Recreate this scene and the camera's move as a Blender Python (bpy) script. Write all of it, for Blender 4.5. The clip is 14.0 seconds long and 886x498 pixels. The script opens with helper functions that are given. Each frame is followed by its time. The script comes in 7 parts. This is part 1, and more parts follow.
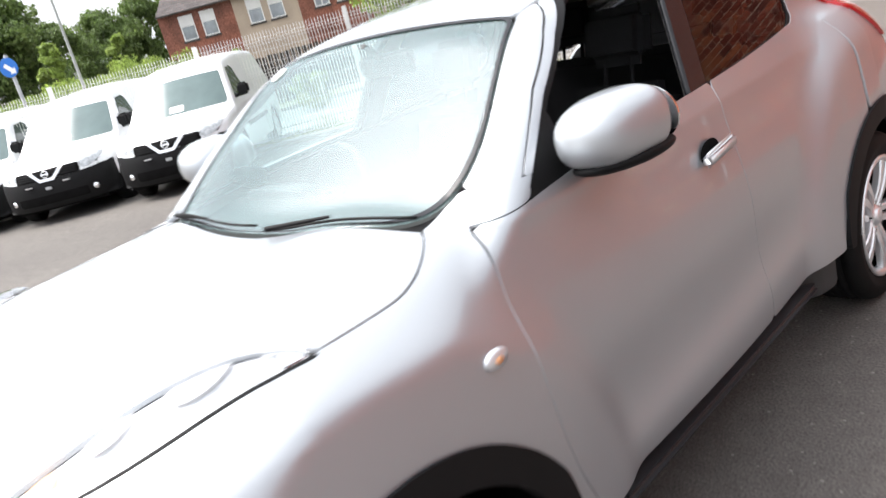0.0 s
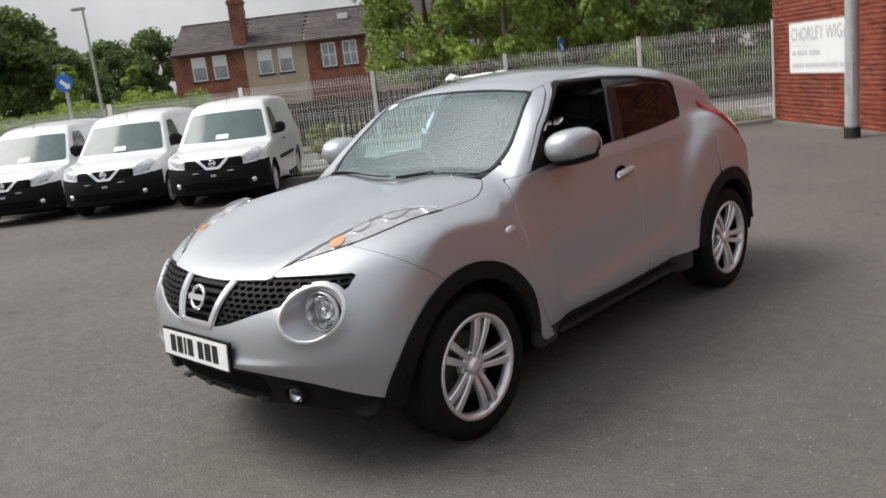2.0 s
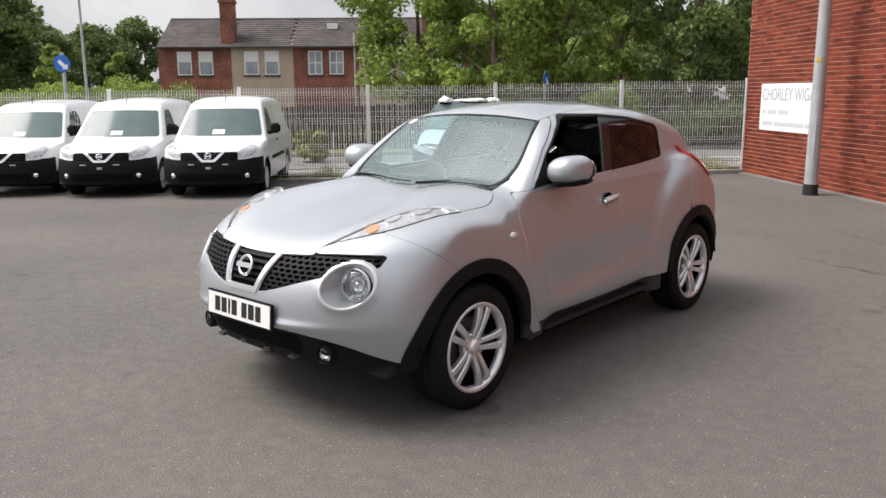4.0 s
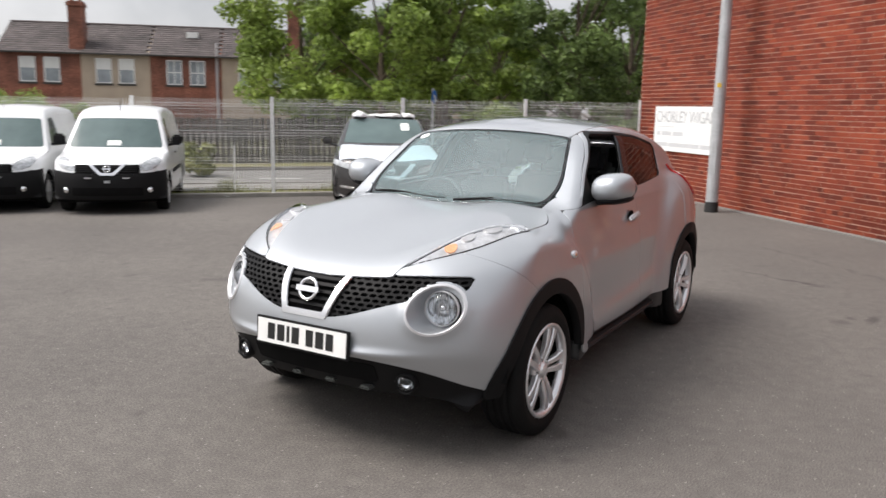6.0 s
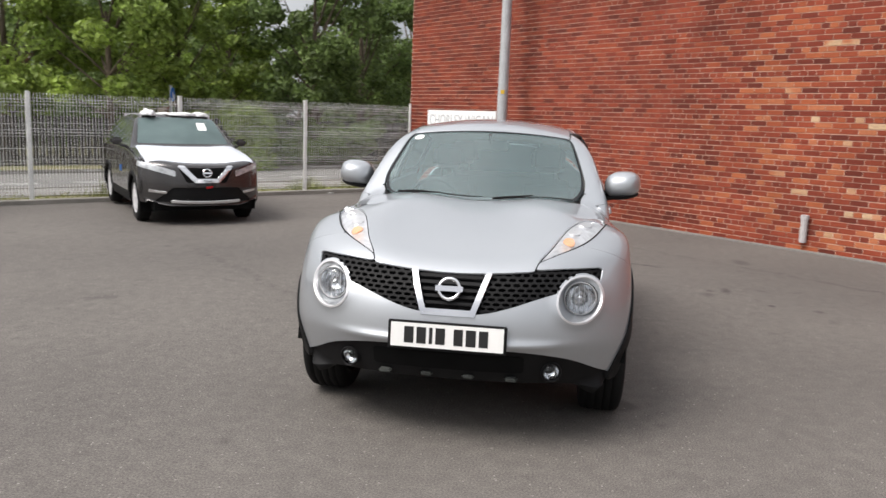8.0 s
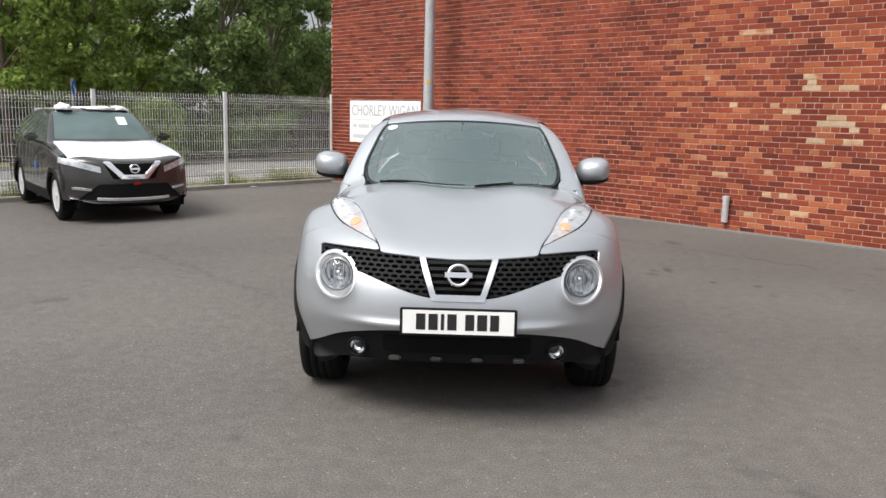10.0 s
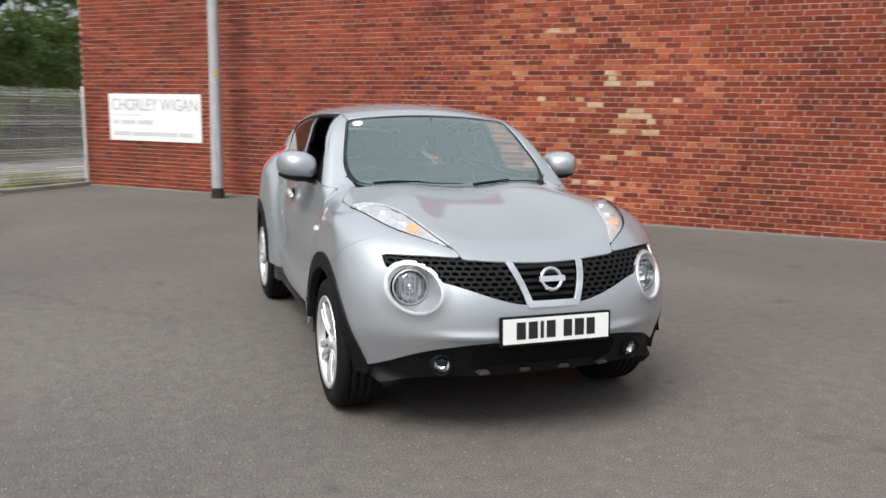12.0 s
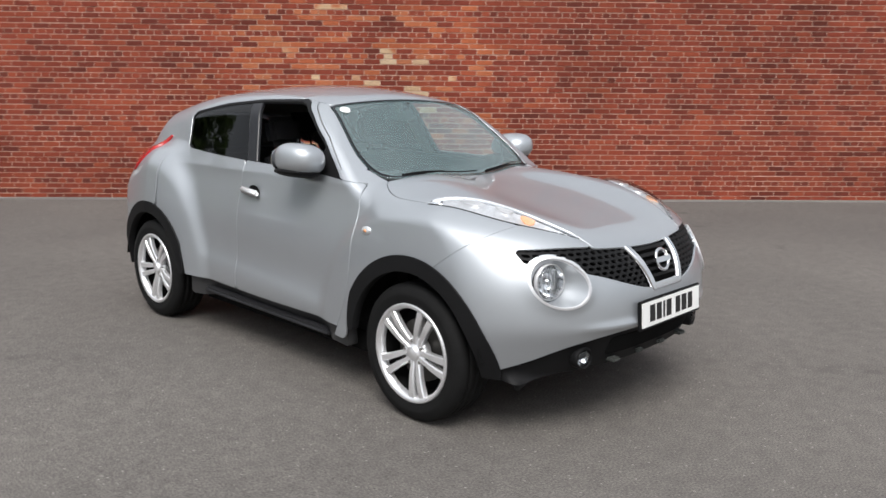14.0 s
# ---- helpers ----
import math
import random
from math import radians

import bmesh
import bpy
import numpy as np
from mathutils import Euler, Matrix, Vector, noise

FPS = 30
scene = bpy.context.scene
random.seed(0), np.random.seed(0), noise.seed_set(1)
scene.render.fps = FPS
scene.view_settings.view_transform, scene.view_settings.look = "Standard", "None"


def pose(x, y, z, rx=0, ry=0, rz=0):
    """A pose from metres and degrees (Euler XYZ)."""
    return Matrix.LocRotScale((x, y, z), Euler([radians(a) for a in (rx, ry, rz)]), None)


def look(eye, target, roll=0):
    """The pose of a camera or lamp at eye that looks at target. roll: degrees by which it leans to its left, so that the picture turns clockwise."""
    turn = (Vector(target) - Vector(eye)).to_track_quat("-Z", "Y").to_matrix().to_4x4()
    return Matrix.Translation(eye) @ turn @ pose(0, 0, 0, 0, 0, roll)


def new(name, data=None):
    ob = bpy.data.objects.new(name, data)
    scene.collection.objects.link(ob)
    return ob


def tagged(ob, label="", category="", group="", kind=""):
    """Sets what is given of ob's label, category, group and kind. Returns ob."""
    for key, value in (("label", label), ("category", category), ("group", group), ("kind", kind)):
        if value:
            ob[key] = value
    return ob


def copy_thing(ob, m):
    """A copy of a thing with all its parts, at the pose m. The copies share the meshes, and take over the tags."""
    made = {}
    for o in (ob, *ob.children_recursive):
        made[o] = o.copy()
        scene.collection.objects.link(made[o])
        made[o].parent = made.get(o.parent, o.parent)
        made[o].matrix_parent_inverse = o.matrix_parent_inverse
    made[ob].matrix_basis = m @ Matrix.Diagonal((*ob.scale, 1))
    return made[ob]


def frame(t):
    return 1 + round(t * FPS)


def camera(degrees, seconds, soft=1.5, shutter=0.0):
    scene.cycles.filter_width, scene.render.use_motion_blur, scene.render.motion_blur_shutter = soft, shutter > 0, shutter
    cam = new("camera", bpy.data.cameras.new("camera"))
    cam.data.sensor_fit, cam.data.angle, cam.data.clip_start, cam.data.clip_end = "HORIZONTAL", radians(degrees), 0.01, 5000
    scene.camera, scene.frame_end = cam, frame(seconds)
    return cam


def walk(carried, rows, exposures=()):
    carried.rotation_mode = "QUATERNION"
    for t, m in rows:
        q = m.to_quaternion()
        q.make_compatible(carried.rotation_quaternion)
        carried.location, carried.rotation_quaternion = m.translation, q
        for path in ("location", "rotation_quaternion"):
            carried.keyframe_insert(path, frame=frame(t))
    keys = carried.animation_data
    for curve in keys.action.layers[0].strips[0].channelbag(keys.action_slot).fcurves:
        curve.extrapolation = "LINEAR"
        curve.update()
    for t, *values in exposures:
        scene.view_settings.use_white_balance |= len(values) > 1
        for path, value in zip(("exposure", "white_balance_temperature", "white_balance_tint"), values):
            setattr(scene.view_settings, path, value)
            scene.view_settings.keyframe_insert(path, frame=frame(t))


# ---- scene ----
cam = camera(57.9, 14.0, shutter=0.5)
PATH = [
    (0, (1.851, -0.661, 1.537), (0.437, 0.626, 0.951), -14.7),
    (0.5, (2.132, -1.247, 1.558), (0.727, 0.08, 1.045), -13.8),
    (1, (2.48, -1.694, 1.563), (1.106, -0.336, 1.046), -14.5),
    (1.5, (2.761, -2.106, 1.578), (1.436, -0.695, 1.076), -12.1),
    (2, (3.091, -2.412, 1.592), (1.722, -1.019, 1.163), -6.6),
    (2.5, (3.271, -2.632, 1.609), (1.934, -1.194, 1.228), -0.7),
    (3, (3.366, -2.792, 1.623), (2.042, -1.343, 1.239), 0.1),
    (5.3, (3.022, -3.199, 1.597), (1.79, -1.67, 1.215), -0.3),
    (5.5, (2.785, -3.194, 1.593), (1.588, -1.633, 1.23), 0.6),
    (6, (2.374, -3.532, 1.599), (1.356, -1.845, 1.254), 1.1),
    (6.5, (1.827, -3.778, 1.565), (0.987, -2.001, 1.198), -0.1),
    (7, (1.348, -4.085, 1.548), (0.736, -2.216, 1.183), 1.4),
    (7.5, (0.902, -4.253, 1.528), (0.467, -2.331, 1.183), 1.3),
    (8, (0.488, -4.362, 1.546), (0.202, -2.409, 1.226), 2.1),
    (8.5, (0.282, -4.494, 1.54), (0.124, -2.527, 1.212), 1.3),
    (8.7, (0.24, -4.499, 1.551), (0.116, -2.532, 1.21), 1.5),
    (10.8, (-0.41, -4.412, 1.522), (-0.338, -2.442, 1.187), 0.2),
    (11, (-0.583, -4.327, 1.54), (-0.427, -2.372, 1.148), 0.7),
    (11.5, (-1.095, -4.243, 1.512), (-0.733, -2.312, 1.138), 0.3),
    (12, (-1.653, -3.919, 1.501), (-0.982, -2.065, 1.164), 1.1),
    (12.5, (-2.149, -3.659, 1.509), (-1.242, -1.915, 1.139), 0.8),
    (13, (-2.602, -3.287, 1.516), (-1.476, -1.673, 1.159), 1.1),
    (13.5, (-2.993, -2.887, 1.526), (-1.713, -1.402, 1.128), 1.2),
    (14, (-3.302, -2.582, 1.52), (-1.894, -1.215, 1.137), 0.5),
]
EXPOSURE = [(0, 1.65, 6550, 11), (0.5, 0.85, 6550, 10), (1, 0.5, 6600, 10), (1.5, 0.4, 6650, 11), (2, 0.46, 6650, 11), (2.5, 0.54, 6700, 12), (3, 0.65, 6700, 13), (5.5, 0.8, 6700, 13), (6.5, 0.74, 6700, 12),
            (8.5, 0.74, 6700, 12), (11, 0.70, 6550, 10), (12.5, 0.60, 6500, 10), (14, 0.56, 6450, 10)]
walk(cam, [(t, look(eye, target, roll)) for t, eye, target, roll in PATH], EXPOSURE)

# ---- light: bright overcast sky, wide soft sun ----
world = bpy.data.worlds.new("sky")
world.use_nodes = True
scene.world = world
wn = world.node_tree.nodes
wl = world.node_tree.links
bg = wn["Background"]
sky = wn.new("ShaderNodeTexSky")
sky.sky_type = 'NISHITA'
sky.sun_disc = False
sky.sun_elevation = radians(53)
sky.sun_rotation = radians(231.3)
sky.air_density, sky.dust_density, sky.ozone_density = 1.0, 4.0, 1.0
tc = wn.new("ShaderNodeTexCoord")
cl = wn.new("ShaderNodeTexNoise")
cl.inputs["Scale"].default_value = 2.2
cl.inputs["Detail"].default_value = 6
cl.inputs["Roughness"].default_value = 0.55
wl.new(tc.outputs["Generated"], cl.inputs["Vector"])
cr = wn.new("ShaderNodeValToRGB")
cr.color_ramp.elements[0].position, cr.color_ramp.elements[0].color = 0.32, (4.2, 4.5, 4.9, 1)
cr.color_ramp.elements[1].position, cr.color_ramp.elements[1].color = 0.66, (10.4, 10.7, 11.1, 1)
wl.new(cl.outputs["Fac"], cr.inputs["Fac"])
mx = wn.new("ShaderNodeMix")
mx.data_type = 'RGBA'
mx.inputs["Factor"].default_value = 0.74     # cloud cover over the clear sky
wl.new(sky.outputs["Color"], mx.inputs["A"])
# an overcast sky is brightest overhead
ax = wn.new("ShaderNodeSeparateXYZ")
wl.new(tc.outputs["Generated"], ax.inputs["Vector"])
up = wn.new("ShaderNodeMapRange")
up.inputs["To Min"].default_value, up.inputs["To Max"].default_value = 0.9, 1.4
wl.new(ax.outputs["Z"], up.inputs["Value"])
lift = wn.new("ShaderNodeVectorMath")
lift.operation = 'SCALE'
wl.new(cr.outputs["Color"], lift.inputs[0])
# thin cloud glows round the veiled sun
toward = wn.new("ShaderNodeVectorMath")
toward.operation = 'DOT_PRODUCT'
toward.inputs[1].default_value = Vector((-11.5, -9.2, 19.5)).normalized()
wl.new(tc.outputs["Generated"], toward.inputs[0])
glow = wn.new("ShaderNodeMapRange")
glow.interpolation_type = 'SMOOTHERSTEP'
glow.inputs["From Min"].default_value, glow.inputs["From Max"].default_value = 0.72, 1.0
glow.inputs["To Min"].default_value, glow.inputs["To Max"].default_value = 1.0, 3.0
wl.new(toward.outputs["Value"], glow.inputs["Value"])
both = wn.new("ShaderNodeMath")
both.operation = 'MULTIPLY'
wl.new(up.outputs["Result"], both.inputs[0])
wl.new(glow.outputs["Result"], both.inputs[1])
wl.new(both.outputs["Value"], lift.inputs["Scale"])
wl.new(lift.outputs["Vector"], mx.inputs["B"])
wl.new(mx.outputs["Result"], bg.inputs["Color"])
bg.inputs["Strength"].default_value = 0.0625

sun = new("sun", bpy.data.lights.new("sun", 'SUN'))
sun.data.energy = 2.05
sun.data.angle = radians(28)
sun.data.color = (1.0, 0.97, 0.93)
sun.matrix_world = look((-11.5, -9.2, 19.5), (0, 0, 0))

# ---- materials ----
def material(name, color, rough=0.6, metal=0.0, vary=0.0, scale=8.0, fine=0.0, fine_scale=120.0, bump=0.0, bump_scale=200.0,
             coat=0.0, spec=0.5, trans=0.0, ior=1.45, tint=None, emit=None, rand=0.0, island=False, rough_vary=0.0, through_light=0.0):
    """Principled surface with broad stains, fine grain, relief and a random shift per object or per island."""
    m = bpy.data.materials.new(name)
    m.use_nodes = True
    n, l = m.node_tree.nodes, m.node_tree.links
    b = n["Principled BSDF"]
    b.inputs["Roughness"].default_value = rough
    b.inputs["Metallic"].default_value = metal
    b.inputs["Coat Weight"].default_value = coat
    b.inputs["Coat Roughness"].default_value = 0.03
    b.inputs["Specular IOR Level"].default_value = spec
    b.inputs["Transmission Weight"].default_value = trans
    b.inputs["IOR"].default_value = ior
    co = n.new("ShaderNodeTexCoord")
    base = n.new("ShaderNodeRGB")
    base.outputs[0].default_value = (*color, 1)
    col = base.outputs[0]

    def noise_tex(s, detail=4.0):
        t = n.new("ShaderNodeTexNoise")
        t.inputs["Scale"].default_value = s
        t.inputs["Detail"].default_value = detail
        l.new(co.outputs["Object"], t.inputs["Vector"])
        return t.outputs["Fac"]

    def scaled(fac, lo, hi):
        r = n.new("ShaderNodeMapRange")
        r.inputs["To Min"].default_value, r.inputs["To Max"].default_value = lo, hi
        r.inputs["From Min"].default_value, r.inputs["From Max"].default_value = 0.25, 0.75
        l.new(fac, r.inputs["Value"])
        return r.outputs["Result"]

    def value_by(c, v):
        h = n.new("ShaderNodeHueSaturation")
        l.new(c, h.inputs["Color"])
        l.new(v, h.inputs["Value"])
        return h.outputs["Color"]

    if tint:
        x = n.new("ShaderNodeMix")
        x.data_type = 'RGBA'
        l.new(scaled(noise_tex(scale * 0.6), 0, 1), x.inputs["Factor"])
        l.new(col, x.inputs["A"])
        x.inputs["B"].default_value = (*tint, 1)
        col = x.outputs["Result"]
    if vary:
        col = value_by(col, scaled(noise_tex(scale), 1 - vary, 1 + vary))
    if fine:
        col = value_by(col, scaled(noise_tex(fine_scale, 2.0), 1 - fine, 1 + fine))
    if rand:
        g = n.new("ShaderNodeNewGeometry") if island else n.new("ShaderNodeObjectInfo")
        r = n.new("ShaderNodeMapRange")
        r.inputs["To Min"].default_value, r.inputs["To Max"].default_value = 1 - rand, 1 + rand
        l.new(g.outputs["Random Per Island"] if island else g.outputs["Random"], r.inputs["Value"])
        col = value_by(col, r.outputs["Result"])
    l.new(col, b.inputs["Base Color"])
    if rough_vary:
        l.new(scaled(noise_tex(scale * 2.3), rough - rough_vary, rough + rough_vary), b.inputs["Roughness"])
    if bump:
        bp = n.new("ShaderNodeBump")
        bp.inputs["Strength"].default_value = 0.6
        bp.inputs["Distance"].default_value = bump
        l.new(noise_tex(bump_scale, 3.0), bp.inputs["Height"])
        l.new(bp.outputs["Normal"], b.inputs["Normal"])
    if emit:
        b.inputs["Emission Color"].default_value = (*color, 1)
        b.inputs["Emission Strength"].default_value = emit
    if through_light:
        tl = n.new("ShaderNodeBsdfTranslucent")
        l.new(col, tl.inputs["Color"])
        ms = n.new("ShaderNodeMixShader")
        ms.inputs["Fac"].default_value = through_light
        l.new(b.outputs["BSDF"], ms.inputs[1])
        l.new(tl.outputs["BSDF"], ms.inputs[2])
        l.new(ms.outputs["Shader"], n["Material Output"].inputs["Surface"])
    return m


def brick_material(name, island):
    """Red engineering brick: dark, red and orange bricks, with buff ones in drifts of repaired work."""
    m = bpy.data.materials.new(name)
    m.use_nodes = True
    n, l = m.node_tree.nodes, m.node_tree.links
    b = n["Principled BSDF"]
    b.inputs["Roughness"].default_value = 0.85
    b.inputs["Specular IOR Level"].default_value = 0.2
    if island:
        r = n.new("ShaderNodeNewGeometry").outputs["Random Per Island"]
    else:
        r = n.new("ShaderNodeObjectInfo").outputs["Random"]
    geo = n.new("ShaderNodeNewGeometry")
    # the repaired stretch, ragged at its edge
    drift = n.new("ShaderNodeTexNoise")
    drift.inputs["Scale"].default_value = 1.1
    drift.inputs["Detail"].default_value = 4
    l.new(geo.outputs["Position"], drift.inputs["Vector"])
    away = n.new("ShaderNodeVectorMath")
    away.operation = 'DISTANCE'
    l.new(geo.outputs["Position"], away.inputs[0])
    away.inputs[1].default_value = (4.05, 6.27, 1.35)
    rag = n.new("ShaderNodeMath")
    rag.operation = 'MULTIPLY_ADD'
    l.new(drift.outputs["Fac"], rag.inputs[0])
    rag.inputs[1].default_value = 2.6
    l.new(away.outputs["Value"], rag.inputs[2])
    ramp = n.new("ShaderNodeValToRGB")
    stops = [(0.0, (0.10, 0.022, 0.014)), (0.1, (0.145, 0.029, 0.017)), (0.35, (0.20, 0.039, 0.021)), (0.6, (0.24, 0.051, 0.025)),
             (0.78, (0.33, 0.092, 0.038)), (0.945, (0.37, 0.128, 0.06)), (0.965, (0.46, 0.29, 0.17)), (1.0, (0.50, 0.37, 0.24))]
    el = ramp.color_ramp.elements
    el[0].position, el[0].color = stops[0][0], (*stops[0][1], 1)
    el[1].position, el[1].color = stops[-1][0], (*stops[-1][1], 1)
    for p, c in stops[1:-1]:
        e = el.new(p)
        e.color = (*c, 1)
    # bricks in the drifts come out lighter
    dr = n.new("ShaderNodeMapRange")
    dr.inputs["From Min"].default_value, dr.inputs["From Max"].default_value = 2.3, 4.2
    dr.inputs["To Min"].default_value, dr.inputs["To Max"].default_value = 1.005, 0.62
    l.new(rag.outputs[0], dr.inputs["Value"])
    mu = n.new("ShaderNodeMath")
    mu.operation = 'MULTIPLY'
    l.new(r, mu.inputs[0])
    l.new(dr.outputs["Result"], mu.inputs[1])
    l.new(mu.outputs[0], ramp.inputs["Fac"])
    grain = n.new("ShaderNodeTexNoise")
    grain.inputs["Scale"].default_value = 45
    grain.inputs["Detail"].default_value = 5
    l.new(geo.outputs["Position"], grain.inputs["Vector"])
    gr = n.new("ShaderNodeMapRange")
    gr.inputs["From Min"].default_value, gr.inputs["From Max"].default_value = 0.25, 0.75
    gr.inputs["To Min"].default_value, gr.inputs["To Max"].default_value = 0.78, 1.22
    l.new(grain.outputs["Fac"], gr.inputs["Value"])
    hs = n.new("ShaderNodeHueSaturation")
    l.new(ramp.outputs["Color"], hs.inputs["Color"])
    l.new(gr.outputs["Result"], hs.inputs["Value"])
    # soot and weather in broad patches
    soot = n.new("ShaderNodeTexNoise")
    soot.inputs["Scale"].default_value, soot.inputs["Detail"].default_value = 0.9, 6
    l.new(geo.outputs["Position"], soot.inputs["Vector"])
    sr = n.new("ShaderNodeMapRange")
    sr.inputs["From Min"].default_value, sr.inputs["From Max"].default_value = 0.3, 0.7
    sr.inputs["To Min"].default_value, sr.inputs["To Max"].default_value = 0.72, 1.2
    l.new(soot.outputs["Fac"], sr.inputs["Value"])
    h2 = n.new("ShaderNodeHueSaturation")
    l.new(hs.outputs["Color"], h2.inputs["Color"])
    l.new(sr.outputs["Result"], h2.inputs["Value"])
    l.new(h2.outputs["Color"], b.inputs["Base Color"])
    bp = n.new("ShaderNodeBump")
    bp.inputs["Strength"].default_value = 0.5
    bp.inputs["Distance"].default_value = 0.003
    l.new(grain.outputs["Fac"], bp.inputs["Height"])
    l.new(bp.outputs["Normal"], b.inputs["Normal"])
    return m


def asphalt_material(name, c1, c2, stones=0.35, stains=(), cracks=()):
    """Worn tarmac: broad pale and dark patches, oil spots, and aggregate grain."""
    m = bpy.data.materials.new(name)
    m.use_nodes = True
    n, l = m.node_tree.nodes, m.node_tree.links
    b = n["Principled BSDF"]
    b.inputs["Roughness"].default_value = 0.88
    b.inputs["Specular IOR Level"].default_value = 0.35
    geo = n.new("ShaderNodeNewGeometry")

    def tex(s, d, lo, hi, f0=0.3, f1=0.7):
        t = n.new("ShaderNodeTexNoise")
        t.inputs["Scale"].default_value, t.inputs["Detail"].default_value = s, d
        l.new(geo.outputs["Position"], t.inputs["Vector"])
        r = n.new("ShaderNodeMapRange")
        r.inputs["From Min"].default_value, r.inputs["From Max"].default_value = f0, f1
        r.inputs["To Min"].default_value, r.inputs["To Max"].default_value = lo, hi
        l.new(t.outputs["Fac"], r.inputs["Value"])
        return t, r.outputs["Result"]
    _, broad = tex(0.35, 5, 0, 1)
    mix = n.new("ShaderNodeMix")
    mix.data_type = 'RGBA'
    l.new(broad, mix.inputs["Factor"])
    mix.inputs["A"].default_value, mix.inputs["B"].default_value = (*c1, 1), (*c2, 1)
    col = mix.outputs["Result"]
    grain_tex, grain = tex(110, 3, 1 - stones, 1 + stones)
    _, mid = tex(11, 7, 0.88, 1.1)
    _, spots = tex(2.6, 3, 1.0, 0.72, 0.66, 0.74)
    for v in (grain, mid, spots):
        h = n.new("ShaderNodeHueSaturation")
        l.new(col, h.inputs["Color"])
        l.new(v, h.inputs["Value"])
        col = h.outputs["Color"]
    # ragged oil stains and long open cracks
    warp = n.new("ShaderNodeTexNoise")
    warp.inputs["Scale"].default_value, warp.inputs["Detail"].default_value = 3.5, 5
    l.new(geo.outputs["Position"], warp.inputs["Vector"])

    def math_node(op, a, b_=None, c=None):
        q = n.new("ShaderNodeMath")
        q.operation = op
        for k, v in enumerate((a, b_, c)):
            if v is None:
                continue
            if isinstance(v, (int, float)):
                q.inputs[k].default_value = v
            else:
                l.new(v, q.inputs[k])
        return q.outputs[0]

    def ranged(v, lo, hi, a, b_):
        q = n.new("ShaderNodeMapRange")
        for k, w in zip(("From Min", "From Max", "To Min", "To Max"), (lo, hi, a, b_)):
            q.inputs[k].default_value = w
        l.new(v, q.inputs["Value"])
        return q.outputs["Result"]
    split = n.new("ShaderNodeSeparateXYZ")
    l.new(geo.outputs["Position"], split.inputs[0])
    px, py = split.outputs["X"], split.outputs["Y"]
    dark = []
    for x, y, r, s in stains:
        dx, dy = math_node('SUBTRACT', px, x), math_node('MULTIPLY', math_node('SUBTRACT', py, y), 0.7)
        d = math_node('SQRT', math_node('ADD', math_node('MULTIPLY', dx, dx), math_node('MULTIPLY', dy, dy)))
        d = math_node('MULTIPLY_ADD', warp.outputs["Fac"], r * 2.6, d)
        dark.append(ranged(d, r * 1.75, r * 2.3, 1 - s, 1.0))
    for x0, y0, x1, y1, half, s in cracks:
        length = math.hypot(x1 - x0, y1 - y0)
        ux, uy = (x1 - x0) / length, (y1 - y0) / length
        dx, dy = math_node('SUBTRACT', px, x0), math_node('SUBTRACT', py, y0)
        run = math_node('ADD', math_node('MULTIPLY', dx, ux), math_node('MULTIPLY', dy, uy))
        off = math_node('SUBTRACT', math_node('MULTIPLY', dx, uy), math_node('MULTIPLY', dy, ux))
        off = math_node('ADD', off, math_node('MULTIPLY', math_node('SUBTRACT', warp.outputs["Fac"], 0.5), 0.35))
        near = ranged(math_node('ABSOLUTE', off), half, half * 2.2, 1.0, 0.0)
        ends = ranged(math_node('ABSOLUTE', math_node('SUBTRACT', run, length / 2)), length / 2 - 0.15, length / 2, 1.0, 0.0)
        broken = ranged(mid, 0.93, 1.05, 1.0, 0.35)
        dark.append(math_node('MULTIPLY_ADD', math_node('MULTIPLY', math_node('MULTIPLY', near, ends), broken), -s, 1.0))
    for v in dark:
        h = n.new("ShaderNodeHueSaturation")
        l.new(col, h.inputs["Color"])
        l.new(v, h.inputs["Value"])
        col = h.outputs["Color"]
    # pale loose stones
    vo = n.new("ShaderNodeTexVoronoi")
    vo.inputs["Scale"].default_value = 19
    l.new(geo.outputs["Position"], vo.inputs["Vector"])
    lt = n.new("ShaderNodeMath")
    lt.operation = 'LESS_THAN'
    lt.inputs[1].default_value = 0.1
    l.new(vo.outputs["Distance"], lt.inputs[0])
    m2 = n.new("ShaderNodeMix")
    m2.data_type = 'RGBA'
    sc = n.new("ShaderNodeMath")
    sc.operation = 'MULTIPLY'
    sc.inputs[1].default_value = 0.5
    l.new(lt.outputs[0], sc.inputs[0])
    l.new(sc.outputs[0], m2.inputs["Factor"])
    l.new(col, m2.inputs["A"])
    m2.inputs["B"].default_value = (0.34, 0.32, 0.3, 1)
    l.new(m2.outputs["Result"], b.inputs["Base Color"])
    bp = n.new("ShaderNodeBump")
    bp.inputs["Strength"].default_value = 0.7
    bp.inputs["Distance"].default_value = 0.0025
    l.new(grain_tex.outputs["Fac"], bp.inputs["Height"])
    l.new(bp.outputs["Normal"], b.inputs["Normal"])
    return m


def paint_material(name, color, metal, rough, flake=0.0, coat=0.6):
    """Car paint under clear coat, with fine metal flake."""
    m = material(name, color, rough=rough, metal=metal, coat=coat, vary=0.03, scale=1.5, fine=flake, fine_scale=900.0)
    return m


